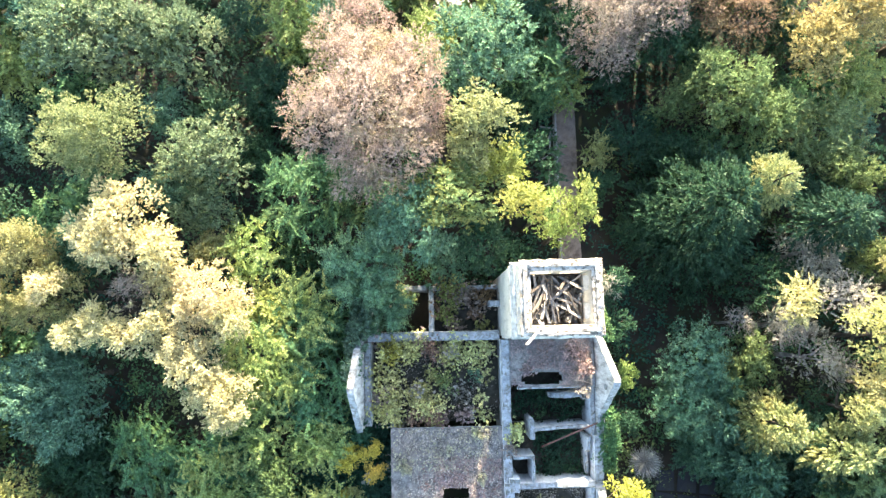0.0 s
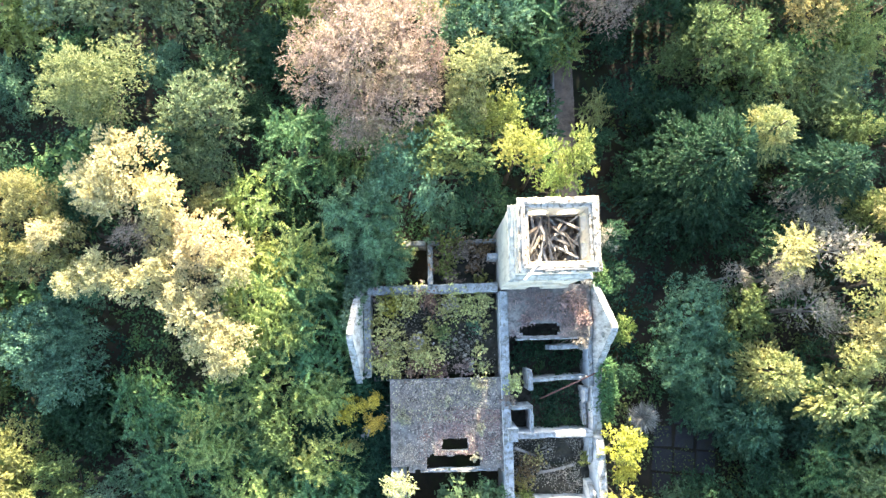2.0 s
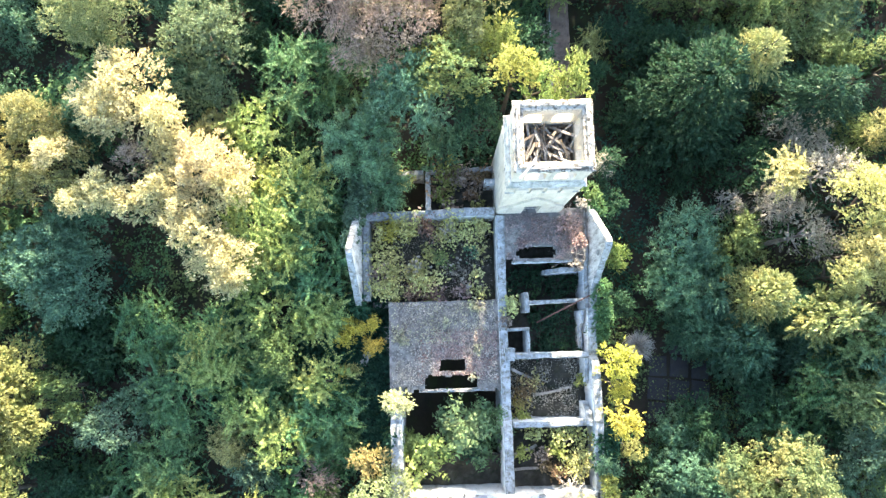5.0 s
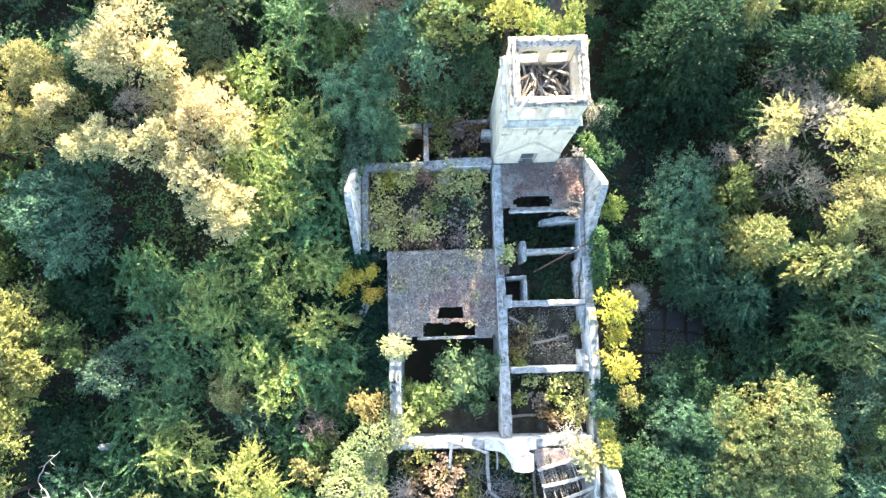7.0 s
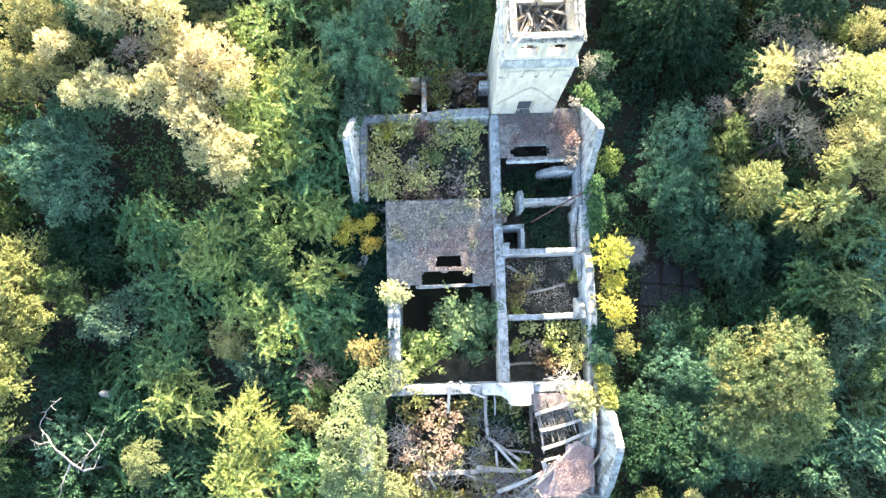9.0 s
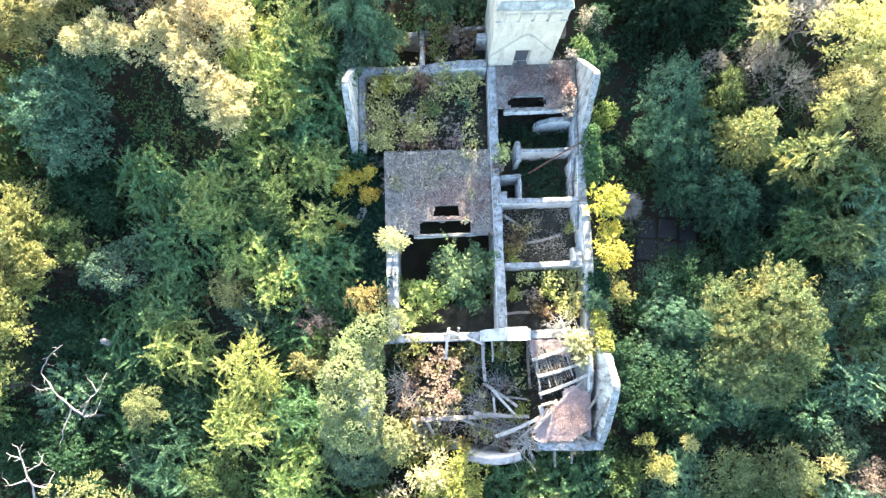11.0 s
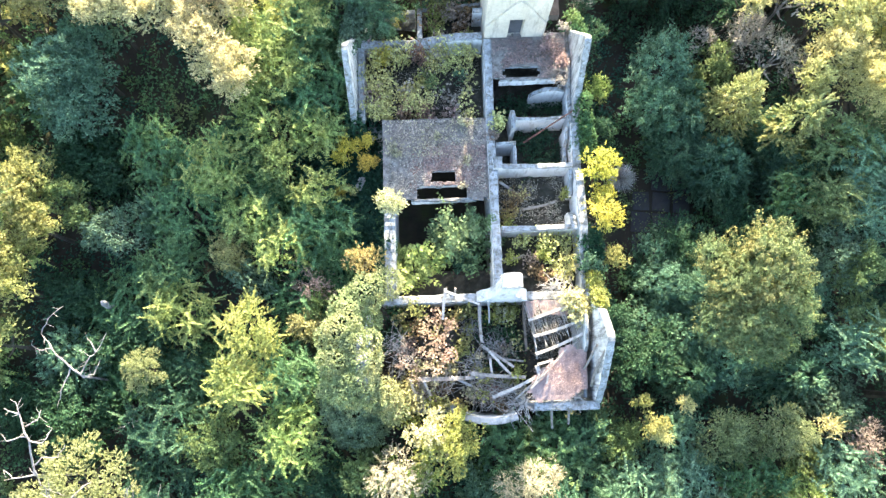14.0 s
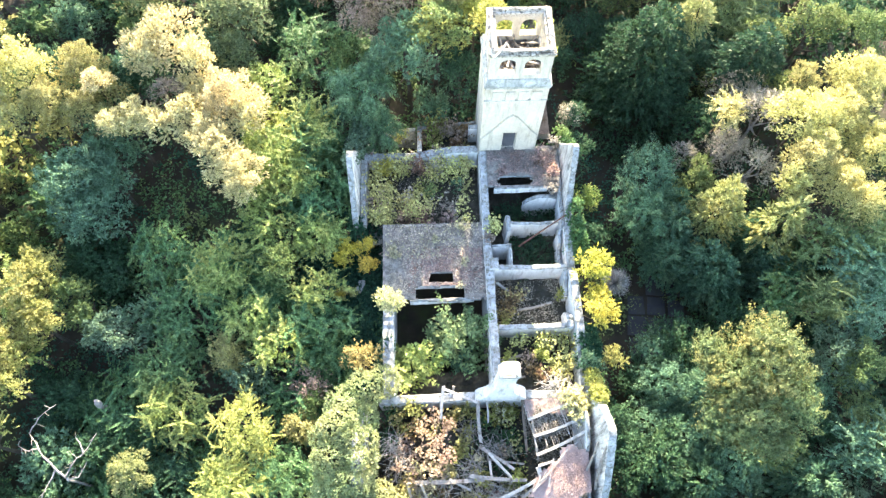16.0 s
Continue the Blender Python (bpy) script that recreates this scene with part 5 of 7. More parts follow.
grove("oak_gold", [(-22.7, 0.6, 7, 1.49), (-21.9, -8.8, 7, 1.64), (-21.4, -11.9, 7, 1.55), (-22.3, -15.2, 7.8, 1.7), (-22.5, -13.2, 7.8, 1.6), (-22.2, -10.2, 7.6, 1.4), (10.4, -13.4, 4.2, 0.8), (-22.6, -18.2, 7.4, 1.3), (11.5, -21.4, 4.2, 0.58), (12.1, -22.6, 4.4, 0.96)])
grove("dry_mauve", [(-15.6, 2.0, 8.4, 1.1)])
grove("dry_rust", [(16.5, 17.6, 7, 2.1), (14.6, 19.0, 7, 2.0)])
grove("oak_orange", [(20.8, 15.8, 7.6, 2.4), (22.9, 17.0, 8.0, 2.2)])
grove("willow", [(-4.2, 3.2, 8.6, 2.58), (-3.1, 1.2, 6.2, 1.77), (-5.8, 3.0, 6.5, 1.51), (-4.2, 0.3, 5.6, 1.18)])
grove("frond_yellow", [(-9.9, 1.2, 6.6, 1.51), (-9.7, -17.4, 6.4, 1.67), (-10.2, -20.1, 6.2, 1.83)])
grove("frond_dark", [(-14.4, -22.3, 5, 2.05), (-14.7, -26.2, 4.5, 1.92), (8.1, -25.9, 3.8, 1.6), (-13.8, -19.9, 4, 1.62), (-16.2, -17.3, 4, 1.78)])
grove("oak_mixed", [(0.5, 6.6, 9.4, 2.4)])
grove("oak_dark", [(2.0, 4.6, 7.4, 1.84)])
grove("oak_pale", [(2.0, 10.6, 10.0, 1.93), (1.4, 8.7, 9.4, 1.63)])
grove("oak_lime", [(5.0, 6.0, 8.5, 1.28), (7.2, 6.2, 8, 1.45), (6.2, 5.1, 6.5, 1.27), (10.1, -2.7, 3.2, 0.99), (8.9, -15.7, 6.2, 0.67), (-0.7, -25.1, 4.6, 1.43)])
grove("oak_sunny", [(3.0, 8.4, 8.4, 1.77), (3.9, 6.4, 10, 1.52), (0.9, -23.6, 6.8, 1.8)])
grove("frond_gold", [(9.1, 10.3, 3, 0.93)])
grove("dry_mauve", [(9.3, 17.0, 8, 3.1), (12.0, 17.9, 7, 1.9), (-6.8, -15.0, 4, 1.29), (23.4, -23.8, 4.6, 1.27)])
grove("oak_green", [(15.9, 13.1, 7.5, 2.94), (18.3, 11.8, 6.5, 2.12), (13.8, 13.2, 5, 1.89), (10.6, -23.6, 3.4, 1.64), (23.6, -14.1, 6.4, 1.67), (28.3, 6.6, 8.5, 1.71)])
grove("conifer_dark", [(14.5, 6.5, 9.2, 4.6), (21.1, 5.7, 8.5, 2.28)])
grove("frond_fresh", [(21.9, 11.1, 5.5, 2.18), (22.5, -10.7, 6.8, 1.82), (24.3, -16.8, 4.8, 1.43), (24.8, -7.1, 7.8, 1.8), (22.4, -7.4, 7.2, 1.4), (23.7, -10.1, 5.6, 1.55)])
grove("dry_grey", [(20.8, 4.3, 5.5, 1.9), (19.0, 0.2, 5.2, 1.65), (20.4, -1.6, 5.6, 1.5), (16.9, 0.3, 3.5, 0.9), (9.0, 2.4, 5.2, 0.78), (21.0, 1.6, 7.2, 1.3)])
grove("frond_straw", [(18.5, 1.4, 7.2, 1.13), (12.3, -23.2, 4.6, 0.51), (13.8, -21.6, 4.4, 0.45), (21.2, -22.8, 5.0, 0.57)])
grove("oak_shade", [(9.3, 2.5, 5, 1.2), (9.6, 0.3, 4.6, 1.1), (10.2, -16.6, 3.8, 1.2), (10.6, -18.4, 3.8, 1.2), (10.8, -19.9, 3.8, 1.3), (22.2, -8.3, 5.5, 1.71)])
grove("conifer_cloud", [(13.8, -1.9, 5.5, 1.9), (13.3, -4.3, 5.2, 1.9), (12.6, -17.2, 3.4, 1.6), (13.7, -14.8, 4.0, 1.7), (14.2, -17.9, 3.8, 1.8), (16.6, -19.2, 4.4, 2.0), (13.4, -12.8, 3.0, 1.5), (20.6, -15.2, 5.0, 1.7)])
grove("conifer_green", [(14.6, -7.0, 4.2, 1.7), (15.1, -5.0, 4.8, 2.1), (17.4, -8.0, 4.8, 2.2), (19.7, -5.7, 5.6, 1.7), (16.7, -7.3, 5, 2.36), (15.8, -3.4, 4.5, 1.6), (20.4, -6.8, 4.5, 1.92), (21.2, -8.3, 5, 2.21), (15.5, -15.5, 5.5, 2.18), (20.4, -20.1, 5, 2.36), (14.6, -20.1, 4.5, 1.92), (8.9, -23.4, 3.4, 2.14)])
grove("conifer_lit", [(17.2, -5.0, 8.8, 1.75, 1.7), (16.9, 7.5, 9.3, 1.7, 0.7), (20.3, -6.2, 8.6, 1.5, 1.4)])
grove("oak_yellow", [(9.4, -8.6, 6.5, 1.15), (9.3, -11.5, 7.3, 1.18), (9.6, -9.9, 5.4, 0.9)])
grove("oak_amber", [(-5.0, -7.0, 4.6, 0.95), (-3.75, -7.7, 4.5, 0.75), (-3.8, -6.5, 4.6, 0.6), (-5.4, -9.2, 3.2, 0.5)])
grove("grey_oak", [(-17.8, -12.0, 6, 1.69), (-10.4, -14.3, 4.5, 1.44), (22.5, -13.7, 6, 1.84), (22.3, -21.7, 4.6, 2.07)])
grove("oak_straw", [(-5.0, -9.1, 3.2, 0.46), (25.0, 0.1, 9, 2.5), (26.0, -2.2, 9, 1.9), (26.0, 2.4, 9.5, 1.9), (-24.4, 3.2, 10, 2.04), (22.2, -0.4, 9.6, 2.1), (22.2, -2.9, 9.2, 1.9), (23.6, -4.2, 8.8, 1.9), (20.9, -4.2, 8.3, 1.2), (24.3, -5.6, 8.8, 1.6), (21.2, -4.8, 7.4, 0.71)])
grove("oak_cream", [(-2.2, -10.6, 6.6, 0.93), (-0.2, -22.9, 6.4, 1.27)])
grove("oak_orange", [(-3.7, -13.7, 5.9, 1.11)])
many_headed("conifer_gold", [(17.3, -14.6, 9.6, 2.3, 1.3), (15.7, -15.4, 8.4, 1.7, 1.2), (16.2, -17.3, 8.3, 1.7, 1.2), (18.2, -16.6, 8.4, 1.7, 1.2), (14.7, -13.9, 7.4, 0.95), (14.9, -17.4, 7.4, 1.05), (17.3, -18.3, 7.4, 1.1)])
grove("round_pale", [(-18.3, -25.6, 7.2, 2.9), (-15.7, -19.5, 5.2, 1.1)])
grove("dry_pale", [(-1.9, -25.2, 5.8, 1.54), (5.3, -25.6, 5.4, 1.62)])
grove("frond_teal", [(23.6, -18.6, 5.6, 1.86), (24.1, -11.3, 6.6, 1.7), (24.4, -8.7, 7.4, 1.5), (25.4, -9.4, 6, 1.6), (13.6, -23.8, 3.6, 1.6), (13.9, -26.2, 4.4, 1.76), (11.3, -26.2, 4, 1.78), (22.2, -25.5, 5.2, 1.88)])
grove("oak_dusty", [(16.2, -23.3, 5.2, 1.94), (18.8, -22.9, 5.6, 1.8)])


GLADES = ((-18.2, -0.2, 1.2), (-15.4, -1.1, 1.7), (-16.7, -3.0, 1.9), (-16.2, -4.6, 1.2), (-13.6, -3.6, 1.4), (-25.5, 12.9, 2.2), (-25.9, 8.4, 2.2), (-22.5, 8.4, 1.8), (15.1, 0.7, 1.9), (12.7, 3.5, 1.8))   # dark gaps between the crowns


def fill_forest():
    """Lower trees in the gaps of the forest, and the forest that goes on beyond."""
    rng = random.Random(41)
    low = ["frond_green"] * 4 + ["oak_dark"] * 4 + ["oak_green"] * 2 + ["frond_dark", "oak_teal", "frond_lime", "oak_olive"]
    far = ["oak_olive", "oak_dark", "oak_dark", "oak_green", "frond_green", "oak_wheat", "oak_teal", "frond_lime", "oak_gold", "conifer_green"]
    for gx in range(-38, 40, 2):
        for gy in range(-36, 40, 2):
            x, y = gx + rng.uniform(-.9, .9), gy + rng.uniform(-.9, .9)
            if y > 27 or abs(x) > 33 or y < -32:
                continue
            outer = abs(x) > 22 or y > 14.5 or y < -27
            if -6.2 < x < 9.6 and -23.5 < y < 3.6 or 11.6 < x < 17 and -12.6 < y < -6.5 or 5.2 < x < 12.5 and 3 < y < 15 or math.hypot(x - 11.9, y + 7.7) < 3.2 or 10.0 < x < 12.6 and -5 < y < 5:
                continue
            if any(math.hypot(x - a, y - b) < r for a, b, r in GLADES):
                continue
            gap = min(math.hypot(x - a, y - b) - 0.72 * r for a, b, r in PLANTED)
            if gap < (0.9 if outer else 0.55):
                continue
            tall = outer and rng.random() < 0.6
            if tall:
                plant_tree(rng.choice(far), round(x, 1), round(y, 1), rng.uniform(5.5, 9), rng.uniform(2.2, 2.9), 1.0, abs(x) > 25 or y > 18 or y < -29)
            else:
                plant_tree(rng.choice(low), round(x, 1), round(y, 1), rng.uniform(3.0, 5.2), rng.uniform(1.5, 2.2), 1.0, True)


fill_forest()
grove("oak_dark", [(18.6, 19.6, 6.5, 2.4), (12.6, 21.0, 6.5, 2.5), (16.4, 21.4, 6.5, 2.5), (8.0, 21.0, 6.5, 2.5), (7.2, 17.4, 6.0, 2.4), (12.8, 16.6, 6.2, 2.4), (3.6, 17.6, 5.6, 2.2)])
grove("dry_mauve", [(9.8, 16.6, 6.4, 2.2)])
# added trees, most beyond view to the north, that block low sun between trunks
grove("oak_dark", [(5.6, 24.0, 7.6, 3.3, 1.3), (10.0, 24.4, 7.6, 3.3, 1.3), (14.4, 24.2, 7.6, 3.3, 1.3), (18.8, 24.2, 7.6, 3.3, 1.3), (11.0, 19.8, 4.2, 2.2), (14.6, 18.6, 4.2, 2.2), (10.2, 14.6, 2.6, 1.5)])


# ---- leaf sheets: ivy, undergrowth, litter ----
def in_villa(x, y):
    u, v = x + 0.022 * y, y - 0.022 * x
    return (-4.75 < u < 8.5 and -5.6 < v < 2.4) or (-3.0 < u < 8.5 and -16 < v < -5) or (-4.5 < u < 8.5 and -22.2 < v < -15.5)


def undergrowth():
    """Low bushes, brambles and ground ivy over the forest floor."""
    rng = np.random.default_rng(12)
    out = {"dark": [], "green": [], "olive": [], "ivy_dark": []}
    for i in range(8500):
        x, y = rng.uniform(-29, 29), rng.uniform(-31, 19)
        if in_villa(x, y) or (12.4 < x < 16.8 and -12.9 < y < -6.9) or (6.9 < x < 8.6 and 3 < y < 16) or (8 < x < 12.5 and 3 < y < 14 and rng.random() < 0.75):
            continue
        hgt = noise.noise((x * 0.22, y * 0.22, 8))
        hue = noise.noise((x * 0.13, y * 0.13, 21))
        kind = "dark" if hue < -0.1 else "ivy_dark" if hue < 0.1 else "green" if hue < 0.32 else "olive"
        out[kind].append((x, y, ground_z(x, y) + max(0.08, 0.5 + 1.5 * hgt) * rng.uniform(0.2, 1.0)))
    for i in range(1500):   # a carpet of ground ivy along the west wall
        x, y = rng.uniform(-8, -3.0), rng.uniform(-14.5, -5.4)
        out["ivy_dark"].append((x, y, ground_z(x, y) + rng.uniform(0.03, 0.3)))
    names = {"dark": "dark green undergrowth of brambles and saplings", "green": "green undergrowth on the forest floor", "olive": "yellowish undergrowth on the forest floor", "ivy_dark": "dark ground ivy between the trees"}
    for kind, pts in out.items():
        p = np.repeat(np.array(pts), 18, 0)
        c = p + rng.normal(size=p.shape) * np.array([0.24, 0.24, 0.2])
        d, w = blades(rng, c, np.tile([0, 0, 1.0], (len(c), 1)), 0.2)
        thing("undergrowth", names[kind], "undergrowth", me=leaflets("undergrowth", c, d, w, LEAF[kind]), kind="stuff")


undergrowth()


def ivy(name, label, rows, leaf, count, colour, seed, category="ivy", per=7):
    """A mat of ivy over rounded swellings: rows of (x, y, z, radius). Short leafy shoots stand all over the uneven hull."""
    rng = np.random.default_rng(seed)
    s = np.array(rows)
    n = count // per
    k = rng.choice(len(s), n * 4, p=s[:, 3] ** 2 / np.sum(s[:, 3] ** 2))
    v = unit(rng.normal(size=(n * 4, 3)) + np.array([0, 0, 0.45]))
    p = s[k, :3] + v * s[k, 3:4]
    lump = np.array([noise.noise(tuple(q * 1.6)) + 0.6 * noise.noise(tuple(q * 4.2)) for q in p])
    p = p + v * (s[k, 3] * 0.26 * lump + rng.uniform(-0.05, 0.05, n * 4))[:, None]
    inside = np.zeros(len(p), bool)
    for j in range(len(s)):
        inside |= (np.linalg.norm(p - s[j, :3], axis=1) < 0.86 * s[j, 3]) & (k != j)
    keep = np.flatnonzero(~inside)[:n]
    axis = unit(v[keep] + np.array([0, 0, 0.35]) + 0.35 * rng.normal(size=(len(keep), 3)))
    c, d, w = tufts(rng, p[keep], axis, leaf * 1.4, per, leaf, 0.7, (1.3, 0.5))
    owner = np.repeat(k[keep], per)
    base = thing(name, label, category, m=pose(*rows[0][:3]))
    inv = Matrix.Translation(-Vector(rows[0][:3]))
    for j in range(len(rows)):
        mine = np.flatnonzero(owner == j)
        if len(mine) > 20:
            tagged(part("ivy_tuft", leaflets("ivy", c[mine], d[mine], w[mine], LEAF[colour]), base, m=inv), kind="stuff")
    return base


ivy("ivy_mass", "thick ivy draped over the south-west gable, sunlight put into its pale green", [(-2.5, -14.93, 5.0, 0.85), (-3.51, -15.57, 5.6, 0.95), (-4.36, -16.47, 5.9, 1.0), (-4.98, -17.94, 6.0, 0.95), (-4.52, -17.5, 6.8, 0.9), (-4.7, -19.09, 6.4, 1.1), (-4.29, -20.25, 6.2, 1.2), (-3.52, -20.63, 5.2, 1.0), (-2.67, -20.98, 4.7, 0.9), (-2.08, -21.61, 4.4, 0.8), (-5.26, -20.66, 4.6, 0.9), (-3.84, -17.96, 5.2, 0.8), (-3.9, -19.08, 6.6, 0.8), (-3.75, -19.85, 5.8, 0.8), (-4.14, -18.22, 7.0, 0.7), (-3.46, -16.75, 4.6, 0.7), (-3.59, -19.48, 4.6, 0.8), (-3.5, -17.2, 5.4, 0.75), (-3.5, -18.2, 6.0, 0.8), (-3.5, -19.2, 5.9, 0.8), (-3.5, -20.3, 5.3, 0.8), (-3.4, -21.2, 4.4, 0.7)], 0.075, 66000, "ivy", 1)
# lower part of the same ivy, its shade put into the leaf colour
ivy("ivy_mass", "dense ivy bulging over the foot of the south-west gable, shade put into its blue-green", [(-4.4, -21.3, 4.2, 1.5), (-3.9, -22.2, 3.5, 1.4), (-4.5, -22.4, 2.9, 1.2), (-3.2, -21.9, 3.6, 1.1), (-4.9, -21.2, 3.2, 1.1)], 0.08, 40000, "ivy_shade", 9)
ivy("ivy_patch", "dark ivy climbing the foot of the west gable", [(-4.16, -5.3, 3.2, 0.5), (-3.66, -5.41, 3.2, 0.45), (-4.47, -5.42, 4.6, 0.42), (-4.32, -5.9, 4.0, 0.4), (-4.94, -4.57, 3.6, 0.4)], 0.13, 3000, "ivy_dark", 2)
ivy("ivy_patch", "grey-green ivy over the north-west corner", [(-4.55, -0.03, 5.2, 0.5), (-4.63, -0.83, 5.4, 0.45), (-4.35, 0.79, 4.9, 0.55), (-4.69, -1.46, 5.6, 0.3), (-4.67, -1.96, 6.3, 0.32), (-4.69, -2.31, 7.0, 0.28), (-4.24, 1.47, 4.6, 0.6), (-3.78, 1.02, 4.4, 0.5)], 0.14, 5200, "grey", 3)
ivy("ivy_patch", "green ivy on the outside of the east gable", [(8.72, -5.0, 5.2, 0.36), (8.75, -5.48, 4.9, 0.42), (8.77, -5.97, 4.6, 0.46), (8.75, -6.47, 4.4, 0.46), (8.74, -6.94, 4.1, 0.5), (8.78, -4.58, 5.4, 0.3), (9.04, -6.2, 3.6, 0.6), (8.8, -7.33, 4.2, 0.4)], 0.11, 6000, "green", 4)
ivy("ivy_patch", "green ivy over the crumbled east wall", [(8.53, -12.51, 4.8, 0.25), (8.64, -12.89, 4.8, 0.28), (8.75, -13.32, 4.7, 0.3), (8.63, -13.75, 4.6, 0.28), (8.52, -14.18, 4.6, 0.25), (9.06, -12.11, 4.2, 0.4), (9.17, -12.71, 3.9, 0.5), (9.15, -13.42, 3.9, 0.5), (9.02, -14.05, 3.8, 0.45), (8.76, -11.99, 4.7, 0.25)], 0.12, 5600, "ivy_dark", 5)
ivy("ivy_patch", "yellow-green ivy on the north end of the south-east gable", [(8.79, -14.73, 5.2, 0.3), (8.75, -15.17, 5.7, 0.28), (8.76, -15.58, 6.1, 0.28), (8.74, -15.96, 6.5, 0.26), (8.71, -16.32, 6.9, 0.24)], 0.11, 3000, "frondy", 6)
ivy("ivy_patch", "dark ivy along the west wall", [(-2.41, -12.98, 4.2, 0.28), (-2.49, -13.52, 4.0, 0.3), (-2.34, -12.48, 4.3, 0.22), (-2.62, -13.16, 3.6, 0.35), (-2.66, -13.85, 3.4, 0.4)], 0.12, 2400, "ivy_dark", 7)
ivy("ivy_patch", "ivy creeping over the corner of the tower roof", [(8.49, 0.25, 5.2, 0.3), (8.63, -0.38, 5.3, 0.35), (8.36, 0.75, 5.0, 0.3)], 0.13, 1400, "green", 8)


# ---- bushes that grow in the rooms ----
def bush(x, y, z, r, h, colour, label, seed, leaf=0.09, leaves=700, stems=9, group="bushes in the ruin"):
    """An open bush: thin stems from one root and a loose cloud of leaves."""
    rng = np.random.default_rng(seed)
    base = thing("bush", label, "bush", group, pose(x, y, z))
    lines, tips = [], []
    for i in range(stems):
        a = rng.uniform(0, 6.28)
        q = np.array([math.cos(a), math.sin(a), 0]) * r * rng.uniform(0.25, 0.95)
        tip = q + np.array([0, 0, h * rng.uniform(0.55, 1.0)])
        lines.append([((0, 0, -0.1), 0.02), (tuple(q * 0.35 + np.array([0, 0, tip[2] * 0.5])), 0.014), (tuple(tip), 0.005)])
        tips.append(tip)
    part("stem", tubes("stem", lines, BARK, 4), base)
    tips = np.array(tips)
    m = leaves // 7
    k = rng.integers(0, stems, m)
    f = rng.uniform(0.4, 1.08, (m, 1))
    p = tips[k] * f + rng.normal(size=(m, 3)) * r * np.array([0.29, 0.29, 0.16])
    axis = unit(rng.normal(size=(m, 3)) + np.array([0, 0, 1.3]))
    c, d, w = tufts(rng, p, axis, leaf * 1.2, 7, leaf, 0.75, (1.5, 0.7))
    part("foliage", leaflets("foliage", c, d, w, LEAF[colour]), base)
    return base


def sapling(x, y, z, r, h, colour, label, seed, stems=12, leaf=0.27):
    """A tall open plant: arching stems whose upper parts carry large leaves in pairs."""
    rng = np.random.default_rng(seed)
    base = thing("sapling", label, "bush", "bushes in the ruin", pose(x, y, z))
    lines, p0, way, ln = [], [], [], []
    for i in range(stems):
        a = 2.4 * i + rng.uniform(-.4, .4)
        out = np.array([math.cos(a), math.sin(a), 0]) * r * rng.uniform(0.2, 1.0)
        tip = out + np.array([0, 0, h * rng.uniform(0.6, 1.05)])
        mid = out * 0.45 + np.array([0, 0, tip[2] * 0.6])
        lines.append([((0, 0, -0.1), 0.035), (tuple(mid), 0.022), (tuple(tip), 0.008)])
        for s in (0.5, 0.72, 0.95):
            q = mid * (1 - s) + tip * s
            for _ in range(2):
                b = rng.uniform(0, 6.28)
                p0.append(q)
                way.append(unit(np.array([math.cos(b), math.sin(b), rng.uniform(-.05, .6)])))
                ln.append(r * rng.uniform(0.45, 0.85))
    part("stem", tubes("stem", lines, BARK, 5), base)
    n = len(p0)
    blade = sprays(seed, np.array(p0), np.array(way), np.array(ln), np.full(n, 0.3), 4, leaf, 0.6, 0.95)
    part("foliage", leaflets("foliage", *blade, LEAF[colour]), base)
    return base


def local(u, v):
    p = BR @ Vector((u, v, 0))
    return p.x, p.y


bush(-2.83, -1.43, 3.15, 0.75, 1.9, "yellow", "yellow-leaved bush growing in the open room", 11, 0.078, 1575, 9)
bush(-3.43, -3.37, 3.1, 0.8, 2.0, "flaxen", "pale golden bush growing in the open room", 12, 0.078, 1225, 9)
bush(-2.81, -3.68, 3.1, 0.8, 2.0, "straw", "pale yellowish bush growing in the open room", 13, 0.078, 1225, 9)
bush(-1.41, -3.38, 3.1, 0.95, 2.0, "straw", "pale yellowish bush growing in the open room", 14, 0.078, 1925, 9)
bush(-0.63, -4.0, 3.1, 0.9, 2.0, "flaxen", "yellow-green bush growing in the open room", 15, 0.078, 1750, 9)
bush(-1.1, -4.46, 3.1, 0.7, 2.0, "flaxen", "pale golden bush growing in the open room", 16, 0.078, 1225, 9)
bush(-3.42, -4.61, 3.1, 0.8, 2.0, "flaxen", "yellow-green bush growing in the open room", 17, 0.078, 1575, 9)
bush(1.25, -1.35, 3.1, 0.85, 2.0, "flaxen", "pale yellow-green bush growing in the open room", 18, 0.078, 1575, 9)
bush(1.87, -1.82, 3.1, 0.8, 2.0, "flaxen", "pale golden bush growing in the open room", 19, 0.078, 612, 9)
bush(0.31, -1.51, 3.1, 0.8, 2.0, "straw", "pale yellowish bush growing in the open room", 20, 0.078, 1225, 9)
bush(0.62, -0.72, 3.1, 0.7, 2.0, "flaxen", "yellow-green bush growing in the open room", 21, 0.078, 1050, 9)
bush(2.16, -4.62, 3.1, 0.75, 2.0, "flaxen", "pale yellow-green bush growing in the open room", 22, 0.078, 612, 9)
bush(-1.42, -0.87, 3.1, 0.7, 2.0, "flaxen", "pale yellow-green bush growing in the open room", 23, 0.078, 875, 9)
bush(-0.63, -1.19, 3.1, 0.8, 2.0, "red", "dull red bush growing in the open room", 24, 0.078, 1225, 9)
bush(-1.41, -5.07, 3.1, 0.7, 2.0, "red", "dull red bush growing in the open room", 25, 0.078, 875, 9)
bush(-2.04, -1.5, 3.1, 0.7, 2.0, "straw", "pale yellowish bush growing in the open room", 26, 0.078, 875, 9)
